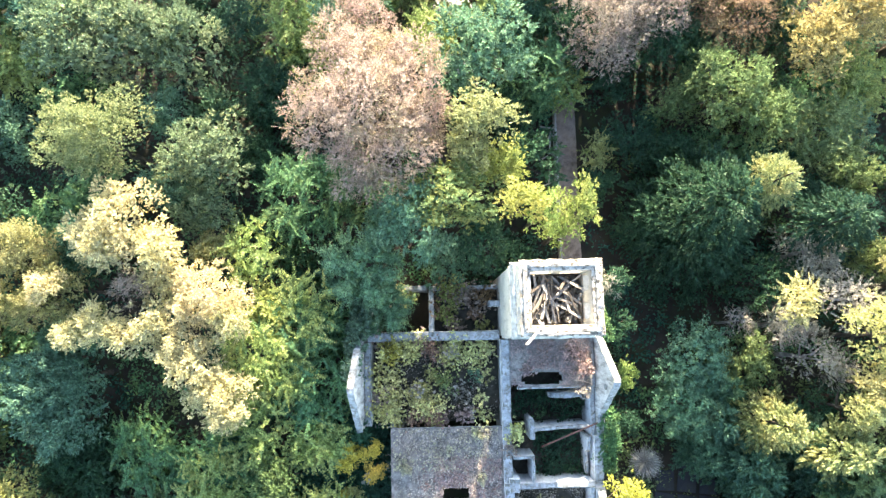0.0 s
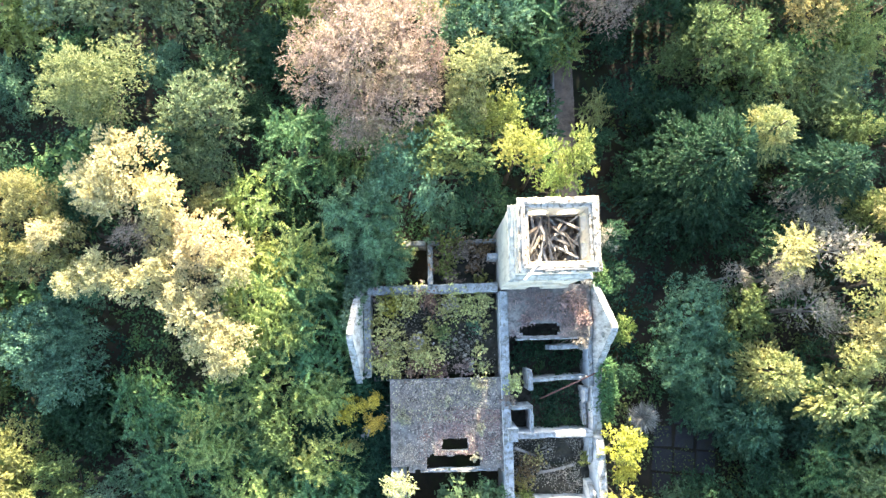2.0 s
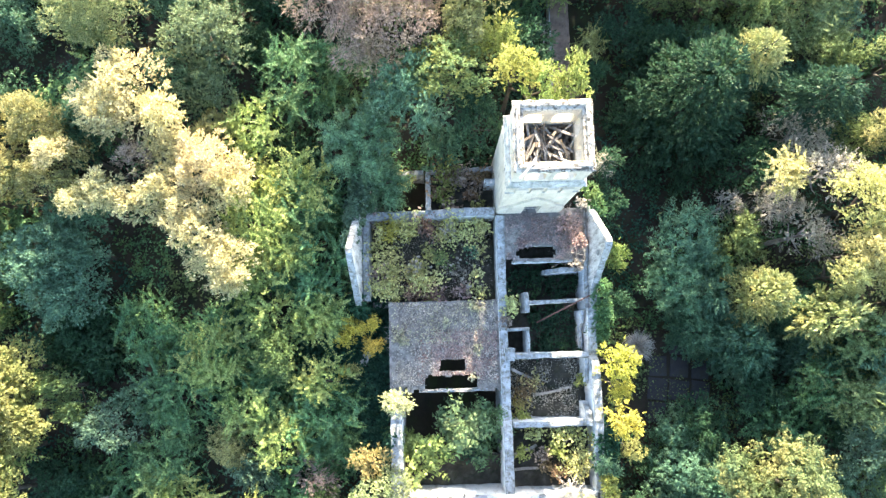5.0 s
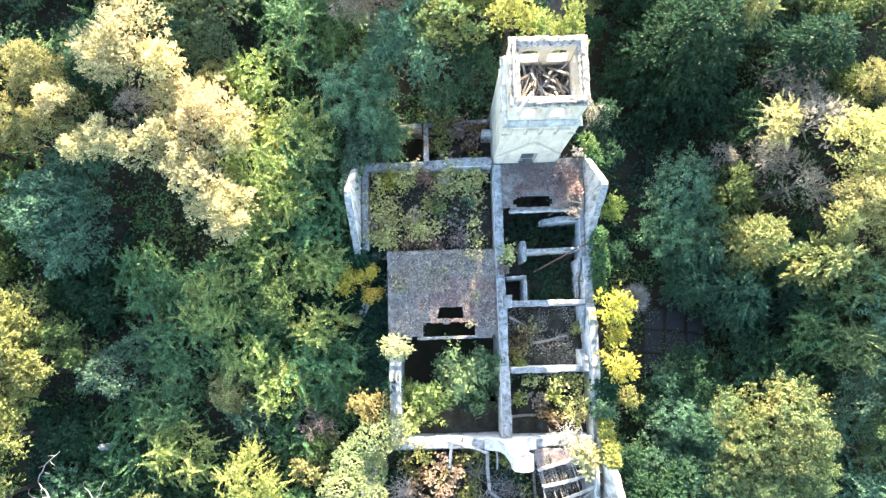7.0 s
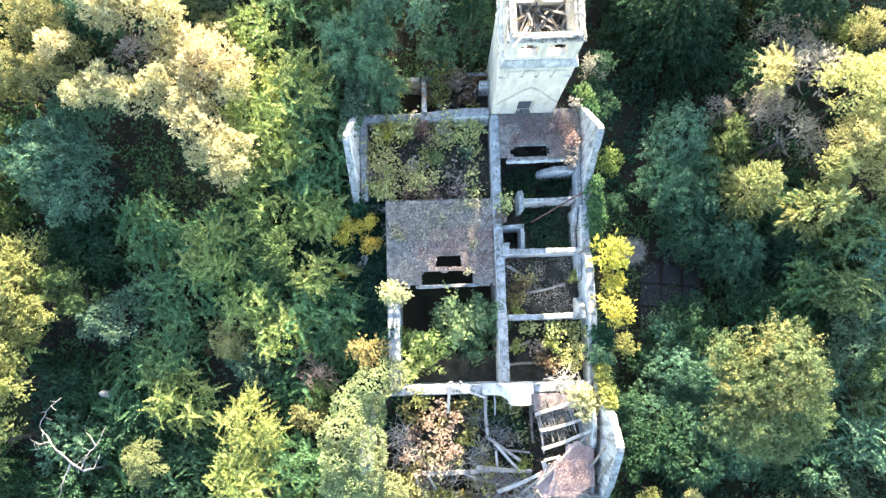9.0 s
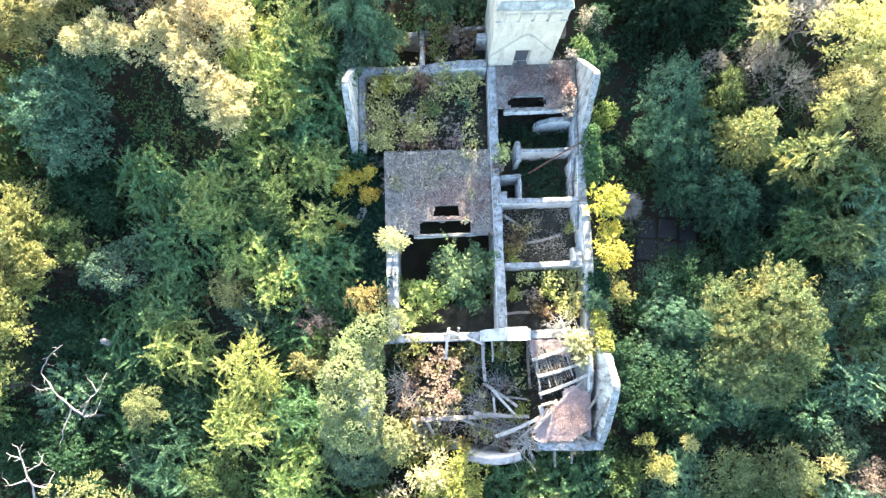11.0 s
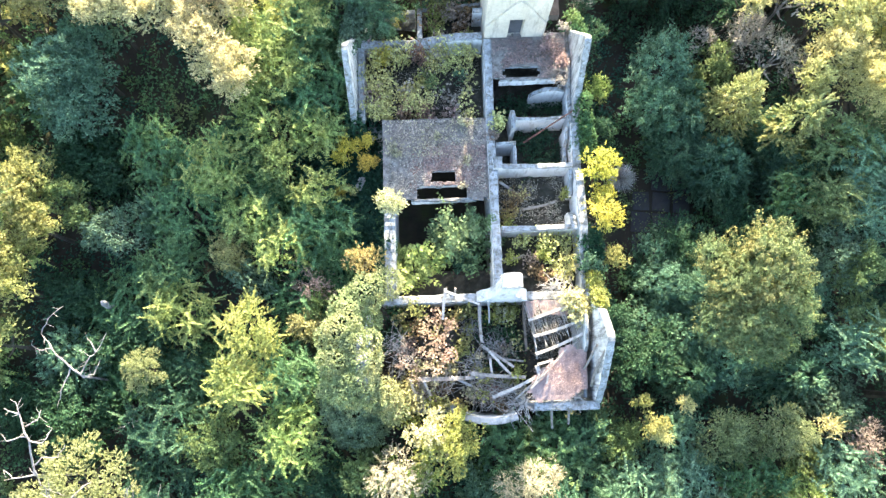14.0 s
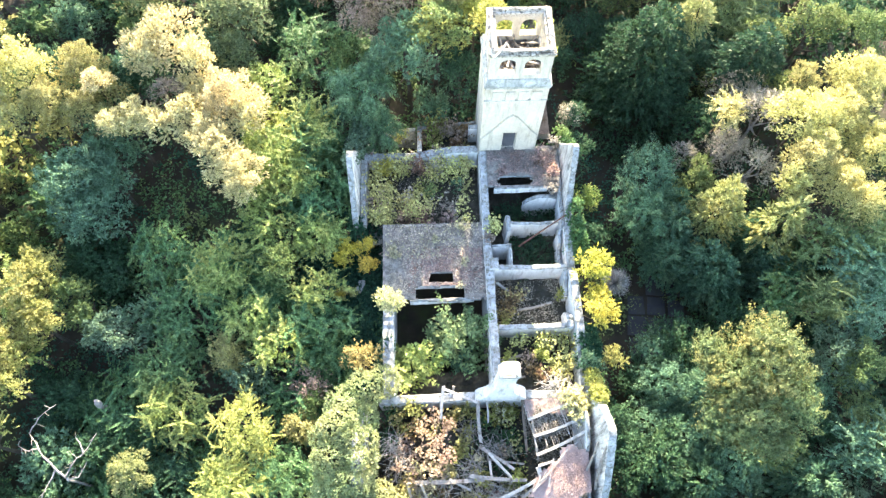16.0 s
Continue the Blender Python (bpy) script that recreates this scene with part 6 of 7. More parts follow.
bush(2.19, -1.2, 3.1, 0.6, 2.0, "flaxen", "pale golden bush growing in the open room", 27, 0.078, 700, 9)
bush(-0.01, -2.76, 3.1, 0.7, 2.0, "mixed", "green and ochre bush in the open room", 28, 0.078, 875, 9)
bush(1.55, -2.6, 3.1, 0.5, 2.0, "teal", "blue-green bush growing in the open room", 29, 0.078, 350, 9)
bush(-2.51, -2.6, 3.1, 0.7, 2.0, "flaxen", "pale golden bush growing in the open room", 30, 0.078, 875, 9)
bush(-3.6, -2.28, 3.1, 0.6, 2.0, "straw", "pale yellowish bush growing in the open room", 31, 0.078, 700, 9)
bush(-0.32, -4.92, 3.1, 0.6, 2.0, "red", "dull red bush growing in the open room", 32, 0.078, 612, 9)
bush(-2.49, -4.92, 3.1, 0.7, 2.0, "flaxen", "pale golden bush growing in the open room", 33, 0.078, 875, 9)
bush(0.16, -1.28, 3.1, 0.68, 1.43, "flaxen", "pale yellow-green bush growing in the open room", 34, 0.11, 412, 8)
bush(-3.52, -0.72, 3.1, 0.66, 1.23, "rose", "dry pinkish brown bush growing in the open room", 35, 0.11, 412, 8)
bush(-2.61, -3.96, 3.1, 0.59, 1.49, "flaxen", "pale yellow-green bush growing in the open room", 36, 0.11, 412, 8)
bush(0.48, -1.39, 3.1, 0.61, 1.78, "ash", "dry greyish brown bush growing in the open room", 37, 0.11, 412, 8)
bush(-1.25, -0.73, 3.1, 0.64, 1.14, "rose", "dry pinkish brown bush growing in the open room", 38, 0.11, 412, 8)
bush(-3.65, -4.24, 3.1, 0.66, 1.24, "ash", "dry greyish brown bush growing in the open room", 39, 0.11, 412, 8)
bush(1.02, -4.69, 3.1, 0.63, 1.83, "rose", "dry pinkish brown bush growing in the open room", 40, 0.11, 206, 8)
bush(1.1, -3.32, 3.1, 0.69, 1.12, "ash", "dry greyish brown bush growing in the open room", 41, 0.11, 206, 8)
bush(-3.26, -1.32, 3.1, 0.50, 1.87, "flaxen", "pale golden bush growing in the open room", 42, 0.11, 412, 8)
bush(1.43, -4.59, 3.1, 0.56, 1.75, "rose", "dry pinkish brown bush growing in the open room", 43, 0.11, 206, 8)
bush(-1.5, -3.37, 3.1, 0.60, 1.81, "ash", "dry greyish brown bush growing in the open room", 44, 0.11, 412, 8)
bush(2.41, -0.83, 3.1, 0.52, 1.55, "flaxen", "yellow-green bush growing in the open room", 45, 0.11, 412, 8)
bush(-2.78, -4.6, 3.1, 0.69, 1.81, "flaxen", "yellow-green bush growing in the open room", 46, 0.11, 412, 8)
bush(-3.19, -3.68, 3.1, 0.61, 1.89, "rose", "dry pinkish brown bush growing in the open room", 47, 0.11, 412, 8)
bush(-1.96, -1.0, 3.1, 0.66, 1.89, "flaxen", "pale golden bush growing in the open room", 48, 0.11, 412, 8)
bush(-1.58, -0.96, 3.1, 0.67, 1.02, "straw", "pale yellowish bush growing in the open room", 49, 0.11, 412, 8)
bush(1.37, -4.67, 3.1, 0.46, 1.55, "ash", "dry greyish brown bush growing in the open room", 50, 0.11, 206, 8)
bush(-1.32, -3.37, 3.1, 0.59, 1.83, "straw", "pale yellowish bush growing in the open room", 51, 0.11, 412, 8)
bush(-0.45, -5.23, 3.1, 0.53, 1.07, "flaxen", "pale golden bush growing in the open room", 52, 0.11, 412, 8)
bush(-0.24, -5.01, 3.1, 0.69, 1.26, "rose", "dry pinkish brown bush growing in the open room", 53, 0.11, 412, 8)
bush(-2.88, -0.86, 3.1, 0.67, 1.28, "flaxen", "pale golden bush growing in the open room", 54, 0.11, 412, 8)
bush(2.27, -2.42, 3.1, 0.57, 1.47, "flaxen", "pale yellow-green bush growing in the open room", 55, 0.11, 206, 8)
bush(2.04, -3.81, 3.1, 0.48, 1.88, "flaxen", "yellow-green bush growing in the open room", 56, 0.11, 206, 8)
bush(-0.43, -2.65, 3.1, 0.63, 1.21, "straw", "pale yellowish bush growing in the open room", 57, 0.11, 412, 8)
bush(0.59, 0.02, 3.2, 0.58, 1.13, "mauve", "scrubby autumn bush in the roofless north room", 58, 0.11, 437, 8)
bush(2.07, 0.0, 3.2, 0.53, 1.03, "gold", "scrubby autumn bush in the roofless north room", 59, 0.11, 437, 8)
bush(-0.14, 0.86, 3.2, 0.57, 1.21, "rust", "scrubby autumn bush in the roofless north room", 60, 0.11, 437, 8)
bush(1.53, 1.71, 3.2, 0.57, 1.15, "mauve", "scrubby autumn bush in the roofless north room", 61, 0.11, 437, 8)
bush(2.61, 1.77, 3.2, 0.56, 1.16, "rust", "scrubby autumn bush in the roofless north room", 62, 0.11, 437, 8)
bush(0.22, 1.92, 3.2, 0.64, 1.31, "rust", "scrubby autumn bush in the roofless north room", 63, 0.11, 437, 8)
bush(0.59, 1.51, 3.2, 0.64, 0.82, "gold", "scrubby autumn bush in the roofless north room", 64, 0.11, 437, 8)
bush(0.62, 1.87, 3.2, 0.65, 0.94, "gold", "scrubby autumn bush in the roofless north room", 65, 0.11, 437, 8)
bush(1.73, 0.81, 3.2, 0.47, 1.16, "rust", "scrubby autumn bush in the roofless north room", 66, 0.11, 437, 8)
bush(0.16, 1.73, 3.2, 0.7, 1.3, "frondy", "scrubby autumn bush in the roofless north room", 67, 0.078, 1050, 9)
bush(1.28, 1.89, 3.2, 0.8, 1.3, "mauve", "scrubby autumn bush in the roofless north room", 68, 0.078, 1225, 9)
bush(2.24, 1.88, 3.2, 0.7, 1.3, "rust", "scrubby autumn bush in the roofless north room", 69, 0.078, 875, 9)
bush(0.16, 0.44, 3.2, 0.6, 1.3, "frondy", "scrubby autumn bush in the roofless north room", 70, 0.078, 1050, 9)
bush(0.64, 2.21, 3.2, 0.7, 1.3, "gold", "scrubby autumn bush in the roofless north room", 71, 0.078, 1050, 9)
bush(1.91, 1.08, 3.2, 0.7, 1.3, "mauve", "scrubby autumn bush in the roofless north room", 72, 0.078, 875, 9)
bush(-1.94, 1.64, 2.6, 0.6, 1.6, "gold", "scrubby bush in the dark north room", 73, 0.078, 875, 9)
bush(-2.59, 2.13, 2.6, 0.5, 1.6, "straw", "scrubby bush in the dark north room", 74, 0.078, 700, 9)
# dense dark weeds, their leaf colour standing in for the deep rooms' shade
bush(6.13, -4.31, 2.2, 0.9, 1.0, "dark", "dark green weeds that fill in the dark of the shaded room", 75, 0.078, 875, 9)
bush(7.43, -3.99, 2.2, 0.8, 1.0, "dark", "dark green weeds that fill in the dark of the shaded room", 76, 0.078, 700, 9)
bush(5.16, -3.98, 2.2, 0.7, 1.0, "dark", "dark green weeds that fill in the dark of the shaded room", 77, 0.078, 700, 9)
bush(6.55, -7.17, 2.2, 0.9, 1.0, "dark", "dark green weeds that fill in the dark of the shaded room", 78, 0.078, 1225, 9)
bush(5.73, -7.64, 2.2, 0.8, 1.0, "dark", "dark green weeds that fill in the dark of the shaded room", 79, 0.078, 1050, 9)
bush(7.51, -6.86, 2.2, 0.8, 1.0, "dark", "dark green weeds that fill in the dark of the shaded room", 80, 0.078, 875, 9)
bush(7.17, -7.8, 2.2, 0.5, 1.0, "green", "dark green weeds that fill in the dark of the shaded room", 81, 0.078, 437, 9)
bush(6.92, -4.79, 2.2, 0.7, 1.0, "dark", "dark green weeds that fill in the dark of the shaded room", 82, 0.078, 525, 9)
bush(4.67, -3.82, 2.5, 0.7, 0.7, "dark", "dark green weeds that fill in the dark of the shaded room", 83, 0.078, 875, 9)
bush(5.64, -3.6, 2.5, 0.7, 0.7, "dark", "dark green weeds that fill in the dark of the shaded room", 84, 0.078, 875, 9)
bush(6.77, -3.73, 2.5, 0.7, 0.7, "dark", "dark green weeds that fill in the dark of the shaded room", 85, 0.078, 875, 9)
bush(7.88, -4.15, 2.5, 0.6, 0.7, "dark", "dark green weeds that fill in the dark of the shaded room", 86, 0.078, 700, 9)
bush(4.33, -4.46, 2.5, 0.6, 0.7, "dark", "dark green weeds that fill in the dark of the shaded room", 87, 0.078, 700, 9)
bush(5.45, -4.79, 2.5, 0.5, 0.7, "green", "dark green weeds that fill in the dark of the shaded room", 88, 0.078, 437, 9)
bush(6.22, -6.53, 2.5, 0.7, 0.7, "dark", "dark green weeds that fill in the dark of the shaded room", 89, 0.078, 1050, 9)
bush(7.03, -6.06, 2.5, 0.7, 0.7, "dark", "dark green weeds that fill in the dark of the shaded room", 90, 0.078, 875, 9)
bush(5.42, -6.53, 2.5, 0.6, 0.7, "dark", "dark green weeds that fill in the dark of the shaded room", 91, 0.078, 700, 9)
bush(6.03, -8.1, 2.5, 0.6, 0.7, "dark", "dark green weeds that fill in the dark of the shaded room", 92, 0.078, 875, 9)
bush(7.63, -7.8, 2.5, 0.6, 0.7, "dark", "dark green weeds that fill in the dark of the shaded room", 93, 0.078, 700, 9)
bush(6.56, -5.59, 2.5, 0.6, 0.7, "dark", "dark green weeds that fill in the dark of the shaded room", 94, 0.078, 700, 9)
bush(5.43, -5.74, 2.5, 0.5, 0.7, "dark", "dark green weeds that fill in the dark of the shaded room", 95, 0.078, 525, 9)
bush(4.76, -10.14, 3.0, 0.75, 1.4, "rust", "autumn bush on the rubble floor", 96, 0.078, 1400, 9)
bush(4.43, -10.89, 3.0, 0.6, 1.4, "orange", "autumn bush on the rubble floor", 97, 0.078, 875, 9)
bush(4.42, -11.63, 3.0, 0.5, 1.4, "frondy", "autumn bush on the rubble floor", 98, 0.078, 875, 9)
bush(7.85, -9.69, 3.0, 0.4, 1.4, "frondy", "autumn bush on the rubble floor", 99, 0.078, 525, 9)
bush(5.08, -9.54, 3.0, 0.5, 1.4, "straw", "autumn bush on the rubble floor", 100, 0.078, 525, 9)
bush(6.27, -13.2, 3.1, 0.6, 1.8, "frondy", "yellowing bush filling the roofless room", 101, 0.078, 1400, 9)
bush(6.88, -14.0, 3.1, 0.7, 1.8, "flaxen", "yellowing bush filling the roofless room", 102, 0.078, 1225, 9)
bush(5.77, -14.31, 3.1, 0.6, 1.8, "rust", "yellowing bush filling the roofless room", 103, 0.078, 875, 9)
bush(7.69, -13.37, 3.1, 0.7, 1.8, "flaxen", "yellowing bush filling the roofless room", 104, 0.078, 1225, 9)
bush(4.53, -13.41, 3.1, 0.45, 1.8, "frondy", "yellowing bush filling the roofless room", 105, 0.078, 875, 9)
bush(5.18, -12.56, 3.1, 0.6, 1.8, "flaxen", "yellowing bush filling the roofless room", 106, 0.078, 875, 9)
bush(7.5, -14.32, 3.1, 0.6, 1.8, "flaxen", "yellowing bush filling the roofless room", 107, 0.078, 1050, 9)
bush(6.61, -12.57, 3.1, 0.7, 1.8, "flaxen", "yellowing bush filling the roofless room", 108, 0.078, 1050, 9)
bush(7.4, -12.58, 3.1, 0.6, 1.8, "flaxen", "yellowing bush filling the roofless room", 109, 0.078, 875, 9)
bush(8.35, -12.74, 3.1, 0.4, 1.8, "straw", "yellowing bush filling the roofless room", 110, 0.078, 525, 9)
bush(5.48, -13.52, 3.1, 0.5, 1.8, "mauve", "yellowing bush filling the roofless room", 111, 0.078, 700, 9)
bush(6.24, -14.47, 3.1, 0.5, 1.8, "rust", "yellowing bush filling the roofless room", 112, 0.078, 700, 9)
sapling(1.53, -11.82, 0.6, 1.45, 5.2, "leafy", "tall leafy green plant growing up through the roofless hall", 113, 13)
sapling(2.48, -12.71, 0.6, 1.4, 4.4, "leafy", "tall green plant in the roofless hall", 114, 11)
sapling(0.75, -12.35, 0.6, 1.1, 4.2, "leafy", "tall light green plant in the roofless hall", 115, 8)
sapling(2.68, -11.38, 0.6, 1.0, 4.2, "leafy", "tall green plant in the roofless hall", 116, 8)
sapling(-0.85, -13.92, 0.6, 1.2, 4.0, "lime", "tall yellow-green plant growing in the roofless hall", 117, 12)
sapling(-0.05, -13.42, 0.6, 0.9, 3.7, "lime", "tall yellow-green plant in the roofless hall", 118, 7)
sapling(-1.67, -13.2, 0.6, 0.7, 3.4, "lime", "tall yellow-green plant in the roofless hall", 119, 8)
sapling(1.73, -13.21, 0.6, 1.0, 3.2, "dark", "tall dark green plant in the roofless hall", 120, 10)
bush(2.06, -5.59, 4.5, 0.5, 0.5, "pale", "dry pale straw-coloured weed on the roof slab", 121, 0.1, 375, 9)
bush(-2.08, -7.32, 4.5, 0.6, 0.5, "pale", "dry pale straw-coloured weed on the roof slab", 122, 0.1, 375, 9)
bush(0.29, -6.43, 4.5, 0.3, 0.5, "pale", "dry pale straw-coloured weed on the roof slab", 123, 0.1, 125, 9)
bush(2.04, -7.92, 4.5, 0.35, 0.5, "pale", "dry pale straw-coloured weed on the roof slab", 124, 0.1, 187, 9)
bush(3.8, -5.53, 4.5, 0.6, 0.5, "flaxen", "dry pale straw-coloured weed on the roof slab", 125, 0.1, 875, 9)
bush(3.48, -6.44, 4.5, 0.4, 0.5, "mauve", "dry pale straw-coloured weed on the roof slab", 126, 0.1, 312, 9)
bush(1.73, -9.4, 4.5, 0.25, 0.5, "pale", "dry pale straw-coloured weed on the roof slab", 127, 0.1, 125, 9)
bush(7.59, -2.22, 5.05, 0.5, 0.35, "rose", "dry weed on the roof beside the tower", 128, 0.1, 625, 9)
bush(7.4, -3.43, 5.05, 0.35, 0.4, "ash", "dry weed on the roof beside the tower", 129, 0.1, 375, 9)
bush(7.95, -0.08, 5.05, 0.5, 0.4, "ash", "dry weed on the roof beside the tower", 130, 0.1, 500, 9)
bush(4.4, -2.22, 5.05, 0.4, 0.5, "rose", "dry weed on the roof beside the tower", 131, 0.1, 312, 9)
bush(6.7, -1.31, 5.05, 0.5, 0.5, "rose", "dry weed on the roof beside the tower", 132, 0.1, 375, 9)
bush(0.15, -16.71, 3.9, 0.55, 0.9, "copper", "sunlit copper-leaved bush in the south wing", 133, 0.078, 629, 9)
bush(0.86, -17.24, 3.9, 0.5, 1.2, "copper", "sunlit copper-leaved bush in the south wing", 134, 0.078, 489, 9)
bush(-0.31, -17.54, 3.9, 0.5, 1.4, "copper", "sunlit copper-leaved bush in the south wing", 135, 0.078, 560, 9)
bush(0.45, -18.0, 3.9, 0.55, 1.7, "copper", "sunlit copper-leaved bush in the south wing", 136, 0.078, 629, 9)
bush(-0.13, -18.53, 3.9, 0.55, 2.0, "copper", "sunlit copper-leaved bush in the south wing", 137, 0.078, 629, 9)
bush(0.83, -18.83, 3.9, 0.5, 2.1, "copper", "sunlit copper-leaved bush in the south wing", 138, 0.078, 560, 9)
bush(0.23, -19.41, 3.9, 0.6, 2.4, "copper", "sunlit copper-leaved bush in the south wing", 139, 0.078, 700, 9)
bush(-0.85, -17.38, 3.2, 0.7, 1.5, "rust", "rust-brown bush in the south wing", 140, 0.078, 1050, 9)
bush(1.02, -16.78, 3.2, 0.7, 1.7, "orange", "orange-leaved bush in the south wing", 141, 0.078, 1225, 9)
bush(-1.0, -16.29, 3.2, 0.7, 1.6, "gold", "scrubby bush growing in the south wing", 142, 0.078, 1050, 9)
bush(1.63, -18.64, 3.2, 0.7, 1.2, "gold", "scrubby bush growing in the south wing", 143, 0.078, 1050, 9)
bush(-1.49, -18.3, 3.2, 0.8, 1.2, "mauve", "scrubby bush growing in the south wing", 144, 0.078, 1225, 9)
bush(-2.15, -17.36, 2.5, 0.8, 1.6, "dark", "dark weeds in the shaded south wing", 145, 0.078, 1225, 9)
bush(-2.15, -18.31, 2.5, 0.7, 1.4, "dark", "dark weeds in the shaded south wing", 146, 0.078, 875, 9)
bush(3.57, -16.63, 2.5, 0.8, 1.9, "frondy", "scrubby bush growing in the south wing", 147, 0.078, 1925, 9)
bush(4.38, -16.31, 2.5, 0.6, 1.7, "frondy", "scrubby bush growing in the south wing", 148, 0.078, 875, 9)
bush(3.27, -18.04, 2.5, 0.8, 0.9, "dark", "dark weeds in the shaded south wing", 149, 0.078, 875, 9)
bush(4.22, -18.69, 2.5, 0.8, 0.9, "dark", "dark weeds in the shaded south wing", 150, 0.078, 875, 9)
bush(3.76, -17.41, 2.5, 0.7, 1.0, "grey", "scrubby bush growing in the south wing", 151, 0.078, 700, 9)
bush(4.73, -19.74, 2.5, 0.45, 2.4, "frondy", "scrubby bush growing in the south wing", 152, 0.078, 1050, 9)
bush(1.45, -21.58, 2.5, 0.45, 1.8, "orange", "orange-leaved bush in the south wing", 153, 0.078, 875, 9)
bush(2.58, -20.85, 2.5, 0.8, 1.2, "mauve", "scrubby bush growing in the south wing", 154, 0.078, 875, 9)
bush(3.53, -21.18, 2.5, 0.7, 1.0, "red", "dull red bush in the south wing", 155, 0.078, 875, 9)
bush(-1.34, -20.16, 2.5, 0.7, 2.2, "wheat", "scrubby bush growing in the south wing", 156, 0.078, 1575, 9)
bush(-1.81, -20.76, 2.5, 0.7, 2.2, "wheat", "scrubby bush growing in the south wing", 157, 0.078, 1575, 9)
bush(7.47, -21.75, 2.5, 0.4, 2.4, "orange", "orange-leaved bush in the south wing", 158, 0.078, 700, 9)
bush(-0.87, -19.23, 3.2, 0.7, 1.2, "mauve", "scrubby bush growing in the south wing", 159, 0.078, 875, 9)
bush(2.95, -16.93, 2.6, 0.6, 1.2, "green", "scrubby weeds on the floor of the south wing", 160, 0.078, 875, 9)
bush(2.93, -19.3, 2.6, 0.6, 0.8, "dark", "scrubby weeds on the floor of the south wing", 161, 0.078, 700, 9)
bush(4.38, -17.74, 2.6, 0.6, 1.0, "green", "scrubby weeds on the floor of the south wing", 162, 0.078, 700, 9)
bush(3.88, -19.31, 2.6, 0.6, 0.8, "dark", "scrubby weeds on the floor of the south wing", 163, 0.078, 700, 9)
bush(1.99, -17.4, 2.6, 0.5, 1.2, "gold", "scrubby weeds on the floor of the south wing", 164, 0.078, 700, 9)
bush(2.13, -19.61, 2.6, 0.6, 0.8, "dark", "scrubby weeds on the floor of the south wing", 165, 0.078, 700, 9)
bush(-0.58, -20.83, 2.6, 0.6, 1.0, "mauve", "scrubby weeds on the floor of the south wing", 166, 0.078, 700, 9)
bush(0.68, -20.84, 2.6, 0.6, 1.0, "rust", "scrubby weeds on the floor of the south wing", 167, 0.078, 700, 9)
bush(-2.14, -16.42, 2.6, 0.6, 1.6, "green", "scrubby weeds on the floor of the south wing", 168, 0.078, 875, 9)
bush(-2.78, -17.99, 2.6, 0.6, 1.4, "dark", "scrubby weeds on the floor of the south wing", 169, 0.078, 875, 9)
bush(1.68, -16.13, 2.6, 0.5, 1.4, "mixed", "scrubby weeds on the floor of the south wing", 170, 0.078, 700, 9)
bush(0.37, -19.9, 2.6, 0.6, 1.0, "gold", "scrubby weeds on the floor of the south wing", 171, 0.078, 700, 9)
bush(6.08, -19.95, 2.6, 0.5, 1.0, "mauve", "scrubby weeds on the floor of the south wing", 172, 0.078, 525, 9)
bush(5.03, -18.06, 2.6, 0.5, 0.8, "dark", "scrubby weeds on the floor of the south wing", 173, 0.078, 525, 9)
bush(-1.64, -21.19, 3.2, 0.7, 1.6, "wheat", "sunlit pale scrub at the edge of the south wing", 174, 0.078, 1225, 9)
bush(-0.87, -21.5, 3.2, 0.7, 1.5, "cream", "sunlit pale scrub at the edge of the south wing", 175, 0.078, 1225, 9)
bush(-0.1, -21.22, 3.0, 0.6, 1.6, "frondy", "sunlit pale scrub at the edge of the south wing", 176, 0.078, 1050, 9)
bush(0.67, -21.39, 3.0, 0.6, 1.4, "wheat", "sunlit pale scrub at the edge of the south wing", 177, 0.078, 875, 9)
bush(-2.11, -21.96, 3.0, 0.7, 1.5, "cream", "sunlit pale scrub at the edge of the south wing", 178, 0.078, 1225, 9)
bush(-1.2, -22.3, 2.6, 0.8, 1.8, "frondy", "sunlit pale scrub at the edge of the south wing", 179, 0.078, 1225, 9)
bush(-2.7, -21.46, 3.4, 0.7, 1.5, "cream", "sunlit pale scrub at the edge of the south wing", 180, 0.078, 1225, 9)
bush(2.58, -19.76, 2.6, 0.5, 1.3, "wheat", "sunlit pale scrub at the edge of the south wing", 181, 0.078, 700, 9)
bush(2.1, -20.84, 2.6, 0.5, 1.2, "pale", "sunlit pale scrub at the edge of the south wing", 182, 0.078, 700, 9)
bush(4.16, -20.24, 2.6, 0.5, 1.2, "pale", "sunlit pale scrub at the edge of the south wing", 183, 0.078, 612, 9)
bush(3.22, -19.92, 2.6, 0.5, 1.1, "gold", "sunlit pale scrub at the edge of the south wing", 184, 0.078, 612, 9)
bush(1.0, -19.58, 2.8, 0.5, 1.3, "wheat", "sunlit pale scrub at the edge of the south wing", 185, 0.078, 700, 9)
bush(-0.73, -20.02, 2.8, 0.6, 1.3, "pale", "sunlit pale scrub at the edge of the south wing", 186, 0.078, 700, 9)
bush(3.81, -21.78, 2.6, 0.5, 1.2, "rust", "sunlit pale scrub at the edge of the south wing", 187, 0.078, 612, 9)
bush(5.02, -20.82, 3.2, 0.4, 1.2, "pale", "sunlit pale scrub at the edge of the south wing", 188, 0.078, 437, 9)
bush(-1.49, -17.37, 3.0, 0.6, 1.4, "gold", "sunlit pale scrub at the edge of the south wing", 189, 0.078, 875, 9)
bush(-1.64, -16.59, 3.0, 0.5, 1.5, "wheat", "sunlit pale scrub at the edge of the south wing", 190, 0.078, 700, 9)
